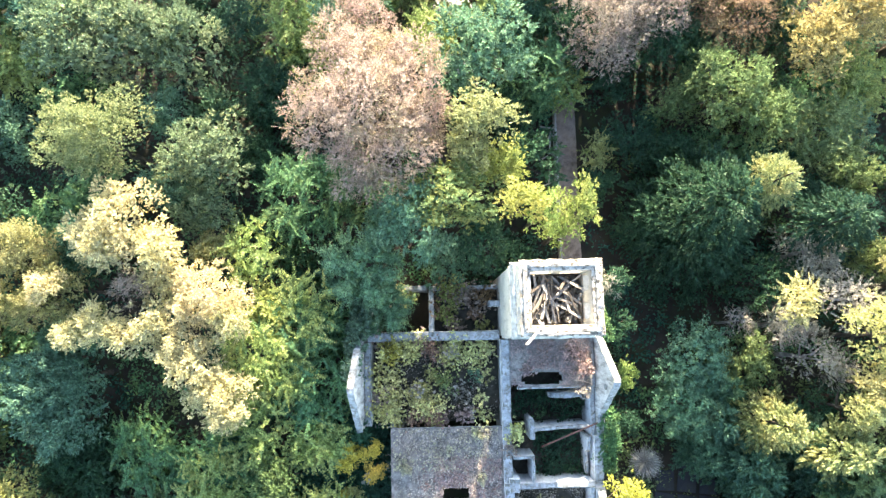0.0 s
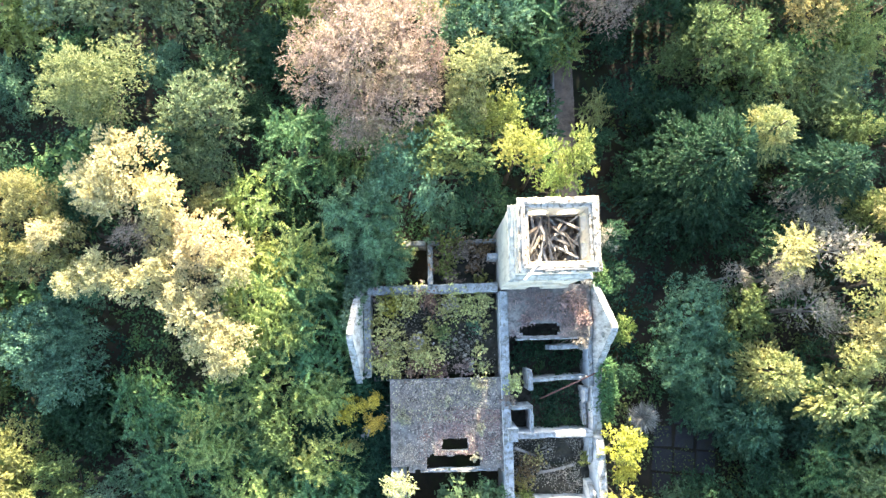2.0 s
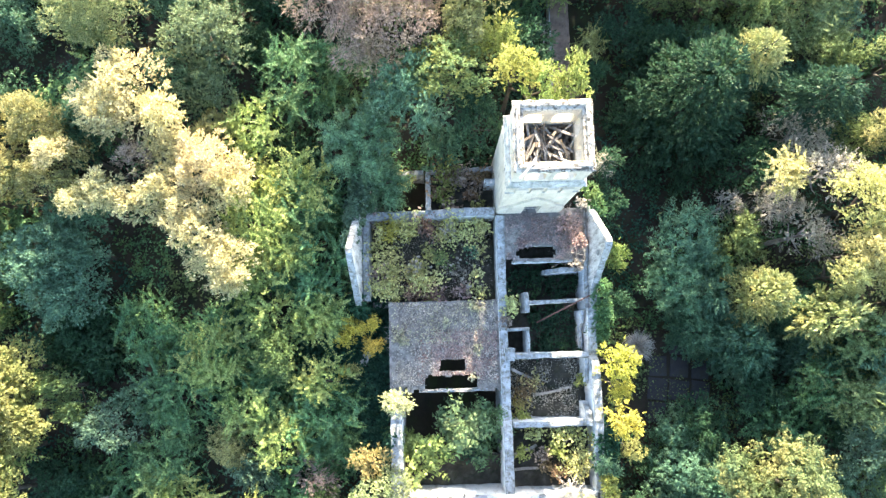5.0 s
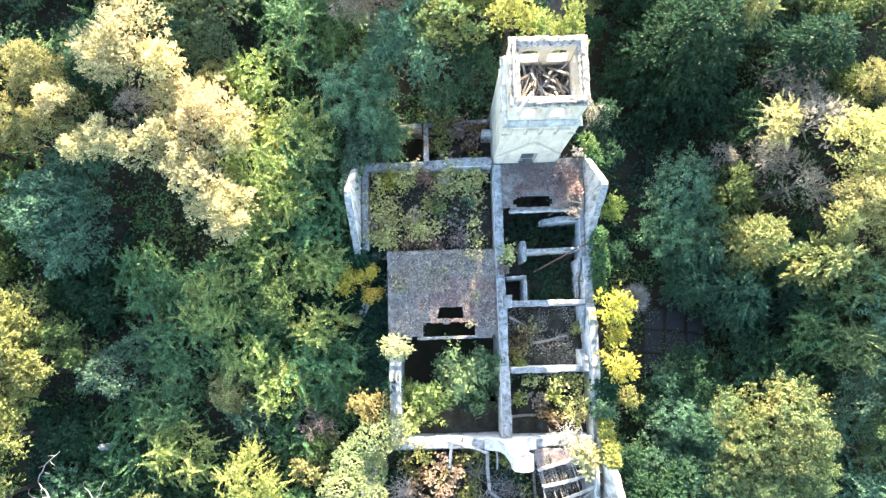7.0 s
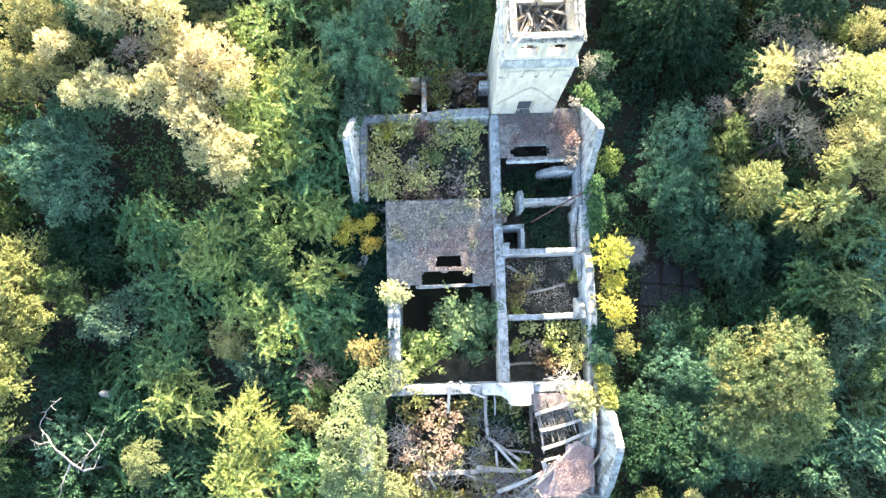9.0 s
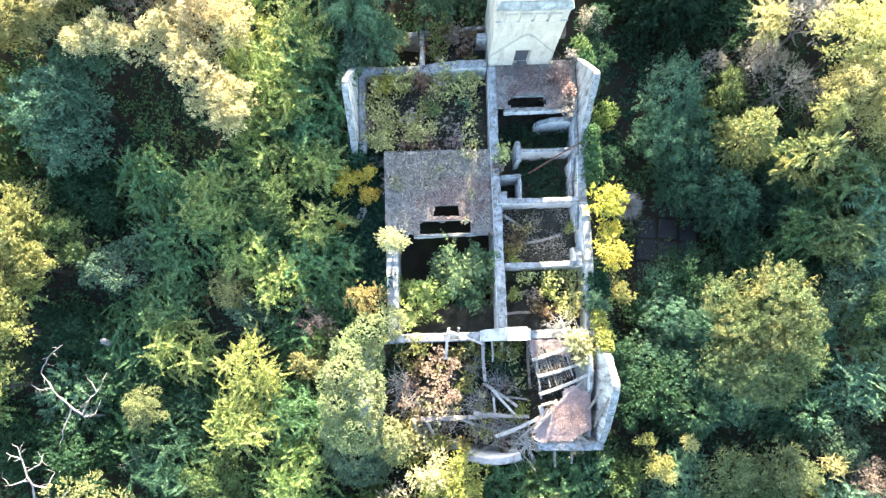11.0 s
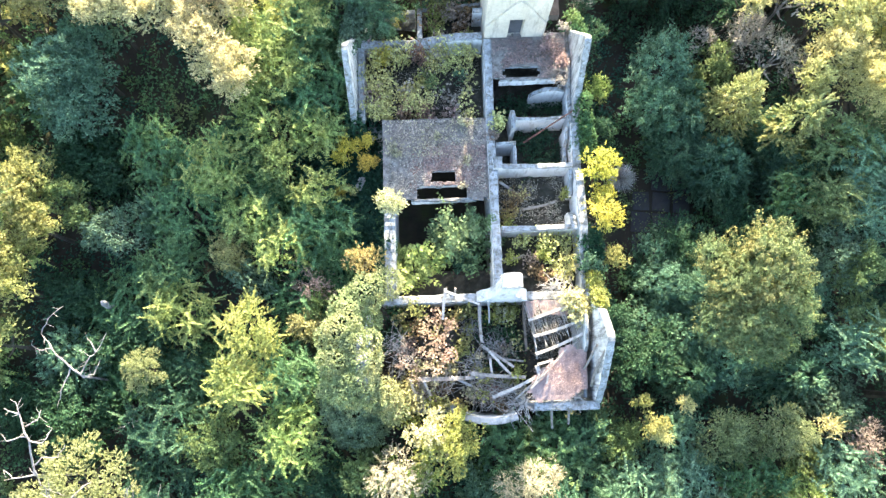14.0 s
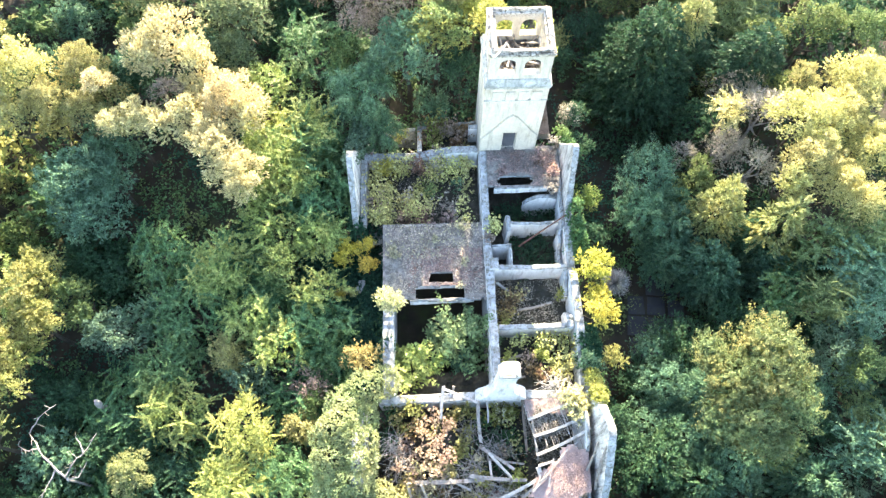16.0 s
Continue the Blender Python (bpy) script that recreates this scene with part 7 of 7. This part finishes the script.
bush(1.8, -18.02, 3.0, 0.5, 1.3, "wheat", "sunlit pale scrub at the edge of the south wing", 191, 0.078, 700, 9)
bush(3.97, -18.51, 2.8, 0.37, 1.52, "pink", "thin pale scrub growing among the sticks of the south wing", 192, 0.085, 212, 9)
bush(4.4, -18.59, 2.8, 0.55, 1.02, "pale", "thin pale scrub growing among the sticks of the south wing", 193, 0.085, 212, 9)
bush(-0.02, -20.4, 3.6, 0.40, 1.20, "pale", "thin pale scrub growing among the sticks of the south wing", 194, 0.085, 212, 9)
bush(-1.75, -19.33, 3.6, 0.38, 1.20, "pink", "thin pale scrub growing among the sticks of the south wing", 195, 0.085, 212, 9)
bush(1.12, -19.45, 3.2, 0.45, 1.29, "cream", "thin pale scrub growing among the sticks of the south wing", 196, 0.085, 212, 9)
bush(-1.21, -16.32, 3.6, 0.60, 1.30, "gold", "thin pale scrub growing among the sticks of the south wing", 197, 0.085, 212, 9)
bush(-0.71, -19.93, 3.6, 0.54, 1.67, "pink", "thin pale scrub growing among the sticks of the south wing", 198, 0.085, 212, 9)
bush(0.19, -17.43, 2.8, 0.56, 1.68, "pale", "thin pale scrub growing among the sticks of the south wing", 199, 0.085, 212, 9)
bush(3.78, -16.56, 3.6, 0.48, 1.14, "wheat", "thin pale scrub growing among the sticks of the south wing", 200, 0.085, 212, 9)
bush(2.0, -16.39, 3.6, 0.38, 1.35, "gold", "thin pale scrub growing among the sticks of the south wing", 201, 0.085, 212, 9)
bush(2.62, -18.92, 3.2, 0.36, 1.64, "pale", "thin pale scrub growing among the sticks of the south wing", 202, 0.085, 212, 9)
bush(0.2, -17.55, 3.6, 0.47, 1.55, "wheat", "thin pale scrub growing among the sticks of the south wing", 203, 0.085, 212, 9)
bush(-0.74, -16.89, 2.8, 0.39, 1.55, "cream", "thin pale scrub growing among the sticks of the south wing", 204, 0.085, 212, 9)
bush(3.88, -16.38, 3.6, 0.49, 1.28, "pale", "thin pale scrub growing among the sticks of the south wing", 205, 0.085, 212, 9)
bush(-0.52, -19.33, 3.6, 0.46, 1.33, "cream", "thin pale scrub growing among the sticks of the south wing", 206, 0.085, 212, 9)
bush(4.15, -20.2, 2.8, 0.38, 1.05, "wheat", "thin pale scrub growing among the sticks of the south wing", 207, 0.085, 212, 9)
bush(4.11, -16.77, 3.6, 0.47, 1.11, "wheat", "thin pale scrub growing among the sticks of the south wing", 208, 0.085, 212, 9)
bush(0.25, -19.48, 3.6, 0.43, 1.19, "wheat", "thin pale scrub growing among the sticks of the south wing", 209, 0.085, 212, 9)
bush(0.87, -16.93, 2.8, 0.53, 1.27, "cream", "thin pale scrub growing among the sticks of the south wing", 210, 0.085, 212, 9)
bush(1.93, -16.53, 3.2, 0.50, 1.55, "wheat", "thin pale scrub growing among the sticks of the south wing", 211, 0.085, 212, 9)
bush(2.47, -16.53, 3.2, 0.36, 1.44, "gold", "thin pale scrub growing among the sticks of the south wing", 212, 0.085, 212, 9)
bush(-0.03, -20.99, 3.2, 0.47, 1.17, "pink", "thin pale scrub growing among the sticks of the south wing", 213, 0.085, 212, 9)
bush(-0.37, -19.22, 3.2, 0.41, 1.09, "pale", "thin pale scrub growing among the sticks of the south wing", 214, 0.085, 212, 9)
bush(4.7, -18.19, 3.6, 0.55, 1.18, "wheat", "thin pale scrub growing among the sticks of the south wing", 215, 0.085, 212, 9)
bush(2.77, -20.9, 3.6, 0.52, 1.62, "gold", "thin pale scrub growing among the sticks of the south wing", 216, 0.085, 212, 9)
bush(2.62, -19.91, 3.6, 0.48, 1.57, "gold", "thin pale scrub growing among the sticks of the south wing", 217, 0.085, 212, 9)
bush(7.74, -16.27, 5.0, 1.0, 1.2, "cream", "pale yellow-green bush rooted in the roof edge", 218, 0.11, 2750, 18)


def litter(name, label, u0, u1, v0, v1, z, count, colour, seed, leaf=0.065, where=None, zs=0.02):
    """Fallen leaves lying on a surface."""
    rng = np.random.default_rng(seed)
    u, v = rng.uniform(u0, u1, count * 2), rng.uniform(v0, v1, count * 2)
    keep = [i for i in range(count * 2) if (where is None or where(u[i], v[i])) and noise.noise((u[i] * 0.9, v[i] * 0.9, seed)) + rng.uniform(-.35, .35) > -0.05][:count]
    c = np.array([(*local(u[i], v[i]), z + rng.uniform(0, zs)) for i in keep])
    d, w = blades(rng, c, np.tile([0, 0, 1.0], (len(c), 1)), leaf, 0.7, 0.4)
    thing(name, label, "leaf litter", me=leaflets("litter", c, d, w, LEAF[colour]), kind="stuff")


on_left = lambda u, v: not left_gone(u, v)
litter("leaf_litter", "pinkish dry leaves lying on the roof slab", -0.6, 2.95, -9.6, -7.0, 4.53, 3300, "rose", 3, 0.08, on_left, 0.05)
litter("leaf_litter", "reddish dry leaves lying on the roof slab", -1.5, 2.95, -9.8, -6.8, 4.53, 900, "red", 4, 0.08, on_left, 0.06)
litter("leaf_litter", "grey-brown leaf mould lying on the roof slab", -2.8, 2.95, -10.0, -5.4, 4.53, 1500, "ash", 15, 0.06, on_left, 0.04)
litter("leaf_litter", "grey dry stalks and leaves on the roof slab", -2.5, 2.9, -9.8, -5.4, 4.53, 3600, "ash", 5, 0.09, on_left, 0.08)
litter("leaf_litter", "pale bleached leaves on the roof slab", -0.4, 2.9, -9.2, -7.0, 4.54, 800, "pink", 16, 0.1, on_left, 0.06)
litter("leaf_litter", "straw-coloured dry grass blades on the roof slab", -2.8, 2.8, -7.6, -5.4, 4.54, 700, "pale", 17, 0.1, on_left, 0.09)
nslab = lambda u, v: not round_hole(u, v, 4.1, 6.35, -3.2, -2.35)
litter("leaf_litter", "pinkish dry leaves on the roof by the tower", 3.6, 7.8, -3.2, -0.6, 5.05, 3600, "rose", 6, where=nslab, zs=0.05)
litter("leaf_litter", "reddish dry leaves on the roof by the tower", 5.0, 7.8, -2.6, -0.8, 5.05, 700, "red", 7, where=nslab, zs=0.05)
litter("leaf_litter", "pinkish brown litter on the roof remnant", 5.2, 7.7, -21.4, -18.9, 5.36, 2600, "rose", 8, leaf=0.05, where=lambda u, v: not remnant_out(u, v) and u > 5.6, zs=0.12)
litter("leaf_litter", "brown leaves on the rubble floor", 3.7, 7.8, -11.8, -8.6, 3.1, 2600, "ash", 9, zs=0.25)
litter("leaf_litter", "brown leaves on the rubble floor", -4.0, 2.9, -5.1, -0.8, 3.12, 3800, "ash", 10, zs=0.25)
litter("leaf_litter", "grey-brown leaves under the laths", 4.9, 7.7, -19.2, -16.1, 2.52, 2200, "ash", 12, 0.08, zs=0.3)
litter("leaf_litter", "brown leaves on the rubble floor", -3.5, 7.5, -21.3, -16.2, 2.5, 3500, "rust", 11, zs=0.3)


# ---- dead trees, twiggy bushes ----
def dead_tree(name, label, root, seed, reach, rise, splits=5, thick=0.07, lean=(0, 0)):
    """A bare bleached tree that forks again and again."""
    rng = random.Random(seed)
    lines = []

    def grow(p, d, ln, r, depth):
        pts, q = [(tuple(p), r)], Vector(p)
        for _ in range(5):
            d = (d + Vector((rng.uniform(-.5, .5), rng.uniform(-.5, .5), rng.uniform(-.28, .24)))).normalized()
            q = q + d * ln / 5 * rng.uniform(.7, 1.3)
            r *= 0.88
            pts.append((tuple(q), r))
            if depth > 0 and rng.random() < 0.42:
                e = (d * 0.8 + Vector((rng.uniform(-1, 1), rng.uniform(-1, 1), rng.uniform(-.3, .4)))).normalized()
                grow(q, e, ln * rng.uniform(0.4, 0.7), r * 0.7, depth - 1)
        lines.append(pts)

    for i in range(splits):
        a = 6.28 * (i + rng.uniform(-.4, .4)) / splits
        grow(Vector((0, 0, 0.3 * rise)), Vector((math.cos(a) + lean[0], math.sin(a) + lean[1], rise / reach * 0.45)).normalized(), reach * rng.uniform(.6, 1.1), thick * .8, 2)
    lines.append([((0, 0, -0.6), thick * 1.2), ((0, 0, rise * 0.2), thick * 1.1), ((0, 0, rise * 0.32), thick)])
    return thing(name, label, "tree", "dead trees", pose(*root), tubes("branches", lines, DEADWOOD, 5))


def crooked_tree(label, root, limbs, thick, seed):
    """A bare bleached tree: limbs as (base, way points...) in metres from the root, each with twigs."""
    rng = random.Random(seed)
    lines = []
    for limb in limbs:
        pts = [Vector(p) for p in limb]
        fine = []
        for a, b in zip(pts, pts[1:]):
            fine += [a + (b - a) * f + Vector((rng.uniform(-.06, .06), rng.uniform(-.06, .06), rng.uniform(-.05, .05))) * (f > 0) for f in (0, 0.33, 0.67)]
        fine.append(pts[-1])
        n = len(fine)
        r0 = thick if limb is limbs[0] else thick * 0.62
        lines.append([(tuple(q), r0 * (1 - 0.75 * i / n)) for i, q in enumerate(fine)])
        for i in range(2, n):
            if rng.random() < 0.55:
                d = Vector((rng.uniform(-1, 1), rng.uniform(-1, 1), rng.uniform(-.2, .5))).normalized() * rng.uniform(0.25, 0.6)
                q = fine[i]
                lines.append([(tuple(q), r0 * 0.3), (tuple(q + d * 0.5 + Vector((0, 0, .05))), r0 * 0.2), (tuple(q + d), r0 * 0.08)])
    return thing("dead_tree", label, "tree", "dead trees", pose(*root), tubes("branches", lines, DEADWOOD, 5))


crooked_tree("bare bleached dead tree with crooked limbs", (-18.6, -19.8, 1.6), [
    [(0.2, -0.3, 0), (0, 0, 3.3), (-0.6, 0.5, 3.5), (-1.7, 1.5, 3.5), (-2.4, 2.3, 3.4), (-2.1, 3.1, 3.4), (-1.4, 3.8, 3.3)],
    [(-1.7, 1.5, 3.5), (-2.2, 1.4, 3.4), (-2.8, 1.7, 3.5)], [(-0.1, 0.1, 3.4), (0.3, 0.9, 3.5), (0.6, 1.3, 3.4), (1.1, 2.3, 3.4)],
    [(0.6, 1.3, 3.4), (0.2, 2.0, 3.6)], [(-0.6, 0.5, 3.5), (-1.1, -0.7, 3.3), (-1.3, -1.3, 3.1)], [(0, 0, 3.3), (0.5, 0.1, 3.2), (0.7, 1.0, 3.0)]], 0.072, 3)
crooked_tree("bare bleached dead tree standing over the bushes", (-19.9, -24.6, 1.6), [
    [(0.1, -0.6, 0), (0, 0, 4.6), (-0.2, 1.7, 5.0), (-0.7, 3.0, 5.2), (-0.9, 3.6, 5.3)], [(-0.7, 3.0, 5.2), (-1.5, 3.3, 5.2)], [(-0.2, 1.7, 5.0), (0.5, 1.6, 5.1), (0.9, 2.3, 5.0)],
    [(-0.3, 1.9, 5.0), (-1.2, 1.7, 5.1), (-1.6, 2.1, 5.2)], [(-0.4, 2.4, 5.1), (0.2, 2.7, 5.2), (0.3, 3.2, 5.1)], [(0, 0.2, 4.6), (0.6, -0.8, 4.7), (1.3, -1.1, 4.6)], [(0, 0.4, 4.8), (0.5, 0.9, 5.0), (1.3, 0.9, 5.0), (1.6, 1.5, 5.0)], [(0, 0, 4.6), (-0.9, -0.1, 4.9), (-1.4, 0.3, 4.9)]], 0.075, 8)
dead_tree("dead_tree", "bare bleached limbs over the pale crown", (-17.95, -25.84, 6.6), 12, 2.2, 2.0, 5, 0.045, (0.4, -0.2))
dead_tree("dead_tree", "bare bleached limbs over the pale crown", (-15.23, -26.15, 5.6), 15, 1.7, 1.6, 5, 0.04, (0.3, 0.2))
dead_tree("dead_tree", "bare grey dead branch among the trees", (-16.66, -22.31, 2.6), 18, 1.0, 1.6, 3, 0.035, (0, 0.2))
dead_tree("dead_tree", "white bare branch against the dark gap", (-10.51, 1.06, 4.3), 21, 0.9, 1.4, 3, 0.05, (0.5, 0.5))


def twig_ball(name, label, root, r, n, colour, seed):
    """A bare bush of fine pale twigs that stand out all round."""
    rng = np.random.default_rng(seed)
    v = unit(rng.normal(size=(n, 3)) + np.array([0, 0, 0.45]))
    ln = r * rng.uniform(0.6, 1.05, (n, 1))
    c = v * ln * 0.55
    d = v * ln * 0.45
    w = unit(np.cross(v, rng.normal(size=(n, 3)))) * 0.015
    return thing(name, label, "bush", "", pose(*root), quads("twigs", c, d, w, LEAF[colour]))


twig_ball("grey_bush", "bare pale grey bush of fine radiating twigs", (11.89, -7.89, 0.75), 1.15, 1500, "pale_twig", 5)
twig_ball("grey_bush", "bare grey twigs on the forest floor", (-25.32, 15.28, 1.2), 1.4, 500, "mauve", 6)
twig_ball("grey_bush", "bare grey twigs on the forest floor", (-23.63, 16.01, 1.2), 1.2, 400, "mauve", 7)

sheet = boxes_mesh("debris", [((-0.22, -0.38, -0.03), (0.2, 0.36, 0.04)), ((-0.1, 0.3, -0.02), (0.14, 0.46, 0.05))], STONE, 0.015)
thing("stone_slab", "broken white slab leaning on the ground", "debris", m=pose(-4.31, -8.54, 2.25, 14, 8, -25), me=sheet)
thing("tree_stump", "bleached broken tree stump standing upright", "stump", m=pose(-18.12, -16.09, 2.3), me=tubes("stump", [[((0, 0, 0), .26), ((.05, .1, 1.2), .2), ((.1, .25, 2.2), .17), ((.12, .3, 2.5), .07)]], DEADWOOD, 8))


def stick_pile(label, root, r, n, seed, thick=0.016, wood=None):
    """A heap of thin grey sticks and laths thrown over one another."""
    rng = random.Random(seed)
    lines = []
    for i in range(n):
        a, q = rng.uniform(0, 6.28), Vector((rng.gauss(0, r * .45), rng.gauss(0, r * .4), rng.uniform(0, .45)))
        d = Vector((math.cos(a), math.sin(a), rng.uniform(-.25, .35))) * rng.uniform(.35, .95)
        bend = Vector((rng.uniform(-.1, .1), rng.uniform(-.1, .1), .05))
        lines.append([(tuple(q - d), thick), (tuple(q + bend), thick * 0.85), (tuple(q + d), thick * 0.35)])
    return thing("stick_pile", label, "sticks", "", pose(*root), tubes("sticks", lines, wood or TIMBER_PALE, 4), "stuff")


stick_pile("heap of thin grey sticks in the south wing", (3.05, -20.86, 3.2), 1.0, 70, 1)
stick_pile("heap of thin grey sticks in the south wing", (3.98, -20.85, 3.4), 0.9, 60, 2)
stick_pile("heap of thin grey sticks in the south wing", (3.59, -18.37, 3.0), 0.9, 60, 3)
stick_pile("heap of thin grey sticks by the roof remnant", (4.81, -21.54, 4.2), 0.7, 45, 4)
stick_pile("thin grey sticks tangled in the scrub", (0.68, -20.03, 3.6), 0.8, 50, 21)
stick_pile("thin grey sticks tangled in the scrub", (2.27, -19.28, 3.4), 0.8, 50, 22)
stick_pile("thin grey sticks tangled in the scrub", (-0.73, -20.79, 3.6), 0.8, 45, 23)
stick_pile("thin grey sticks tangled in the scrub", (-1.65, -19.23, 3.8), 0.8, 45, 24)
stick_pile("thin grey sticks tangled in the scrub", (1.99, -17.4, 3.2), 0.7, 40, 25)
stick_pile("thin bare stalks lying on the roof slab", (1.9, -6.9, 4.5), 1.2, 30, 5, 0.009, TIMBER)
stick_pile("thin bare stalks lying on the roof slab", (-0.4, -6.6, 4.5), 1.3, 26, 6, 0.009, TIMBER)
stick_pile("dry straw-coloured stalks on the roof slab", (-2.0, -6.9, 4.5), 0.9, 34, 8, 0.009, TIMBER)
stick_pile("dry stalks on the roof by the tower", (7.2, -2.6, 5.0), 0.7, 34, 11, 0.009, TIMBER)
stick_pile("dry stalks on the roof by the tower", (7.0, -0.9, 5.0), 0.7, 24, 12, 0.009, TIMBER)
stick_pile("bare twigs in the ivy corner", (-1.97, -18.15, 3.8), 0.7, 40, 7)
stick_pile("heap of splintered laths at the wall", (7.36, -21.08, 4.6), 0.6, 30, 9)
stick_pile("broken laths at the head of the south wing", (6.7, -15.32, 5.0), 0.7, 40, 10)

# ---- raised path to the north, terrace to the east ----
part_path = plate_mesh(7.34, 8.5, 3.0, 14.6, 0.95, 1.1, lambda u, v: False, (PATH, STONE), 0.3, 0.06)
thing("path", "raised brown garden path covered with leaves", "path", m=BR, me=part_path, kind="structure")
thing("kerb", "pale stone kerb along the raised path", "kerb", m=BR, me=wall_mesh((7.27, 3.0), (7.27, 14.6), 0.12, [(0, 1.02), (1, 1.05)], zb=-0.2, seed=77, crumble=0.03, mats=(STONE, STONE)), kind="structure")
for i, (a, b) in enumerate((((6.2, 10.2), (7.1, 10.6)), ((6.3, 11.4), (7.1, 11.7)), ((6.0, 9.3), (7.2, 9.2)), ((6.3, 12.3), (7.15, 12.1)), ((6.1, 8.4), (7.1, 8.8)), ((6.7, 8.6), (6.9, 11.9)))):
    beam("fallen_plank", (*a, 0.75 + 0.05 * i), (*b, 0.9 + 0.05 * i), 0.10, 0.07, TIMBER, "grey pole lying beside the raised path", "poles beside the path", 200 + i)
terrace = thing("pavement", "dark grey terrace of large worn slabs", "pavement", m=pose(14.6, -9.9, -0.26, 0, 0, -4), kind="structure", me=boxes_mesh("bed", [((-2.0, -2.9, -0.3), (2.0, 2.9, 0.0))], SOIL))
rng_p = random.Random(4)
for i in range(3):
    for j in range(4):
        if (i, j) in ((0, 3), (2, 0)):
            continue
        hx, hy = rng_p.uniform(.52, .62), rng_p.uniform(.6, .68)
        flag = boxes_mesh("flag", [((-hx, -hy, 0), (hx, hy, 0.07))], PAVING, 0.03)
        part("paving_slab", flag, terrace, m=pose(-1.3 + 1.3 * i, -2.1 + 1.4 * j, rng_p.uniform(0, .03), rng_p.uniform(-1.6, 1.6), rng_p.uniform(-1.6, 1.6), rng_p.uniform(-5, 5)))
tw = np.random.default_rng(31)
tc = np.stack([tw.uniform(12.6, 16.7, 900), tw.uniform(-12.7, -7.0, 900), tw.uniform(-0.17, -0.14, 900)], 1)
tc = tc[[noise.noise((q[0] * .8, q[1] * .8, 3)) > -0.05 for q in tc]]
td, ts = blades(tw, tc, np.tile([0, 0, 1.0], (len(tc), 1)), 0.1, 0.7, 0.4)
thing("leaf_litter", "scattered dull leaves on the worn terrace", "leaf litter", me=leaflets("litter", tc, td, ts, LEAF["olive"]), kind="stuff")

def boulder_mesh(seed, sx, sy, sz):
    bm = bmesh.new()
    bmesh.ops.create_icosphere(bm, subdivisions=3, radius=1)
    for v in bm.verts:
        v.co *= 1 + 0.25 * noise.noise(v.co * 1.3 + Vector((seed, 0, 0))) + 0.06 * noise.noise(v.co * 5)
        v.co = Vector((v.co.x * sx, v.co.y * sy, v.co.z * sz))
    me = bpy.data.meshes.new("boulder")
    bm.to_mesh(me)
    bm.free()
    me.materials.append(STONE)
    return me


thing("boulder", "grey stone heap half hidden by trees", "stone", m=pose(1.11, 16.37, 0.5), me=boulder_mesh(1, 1.1, 0.5, 0.5))
thing("boulder", "pale grey stone heap half hidden by trees", "stone", m=pose(0.58, 20.34, 0.5), me=boulder_mesh(2, 1.3, 1.2, 0.5))
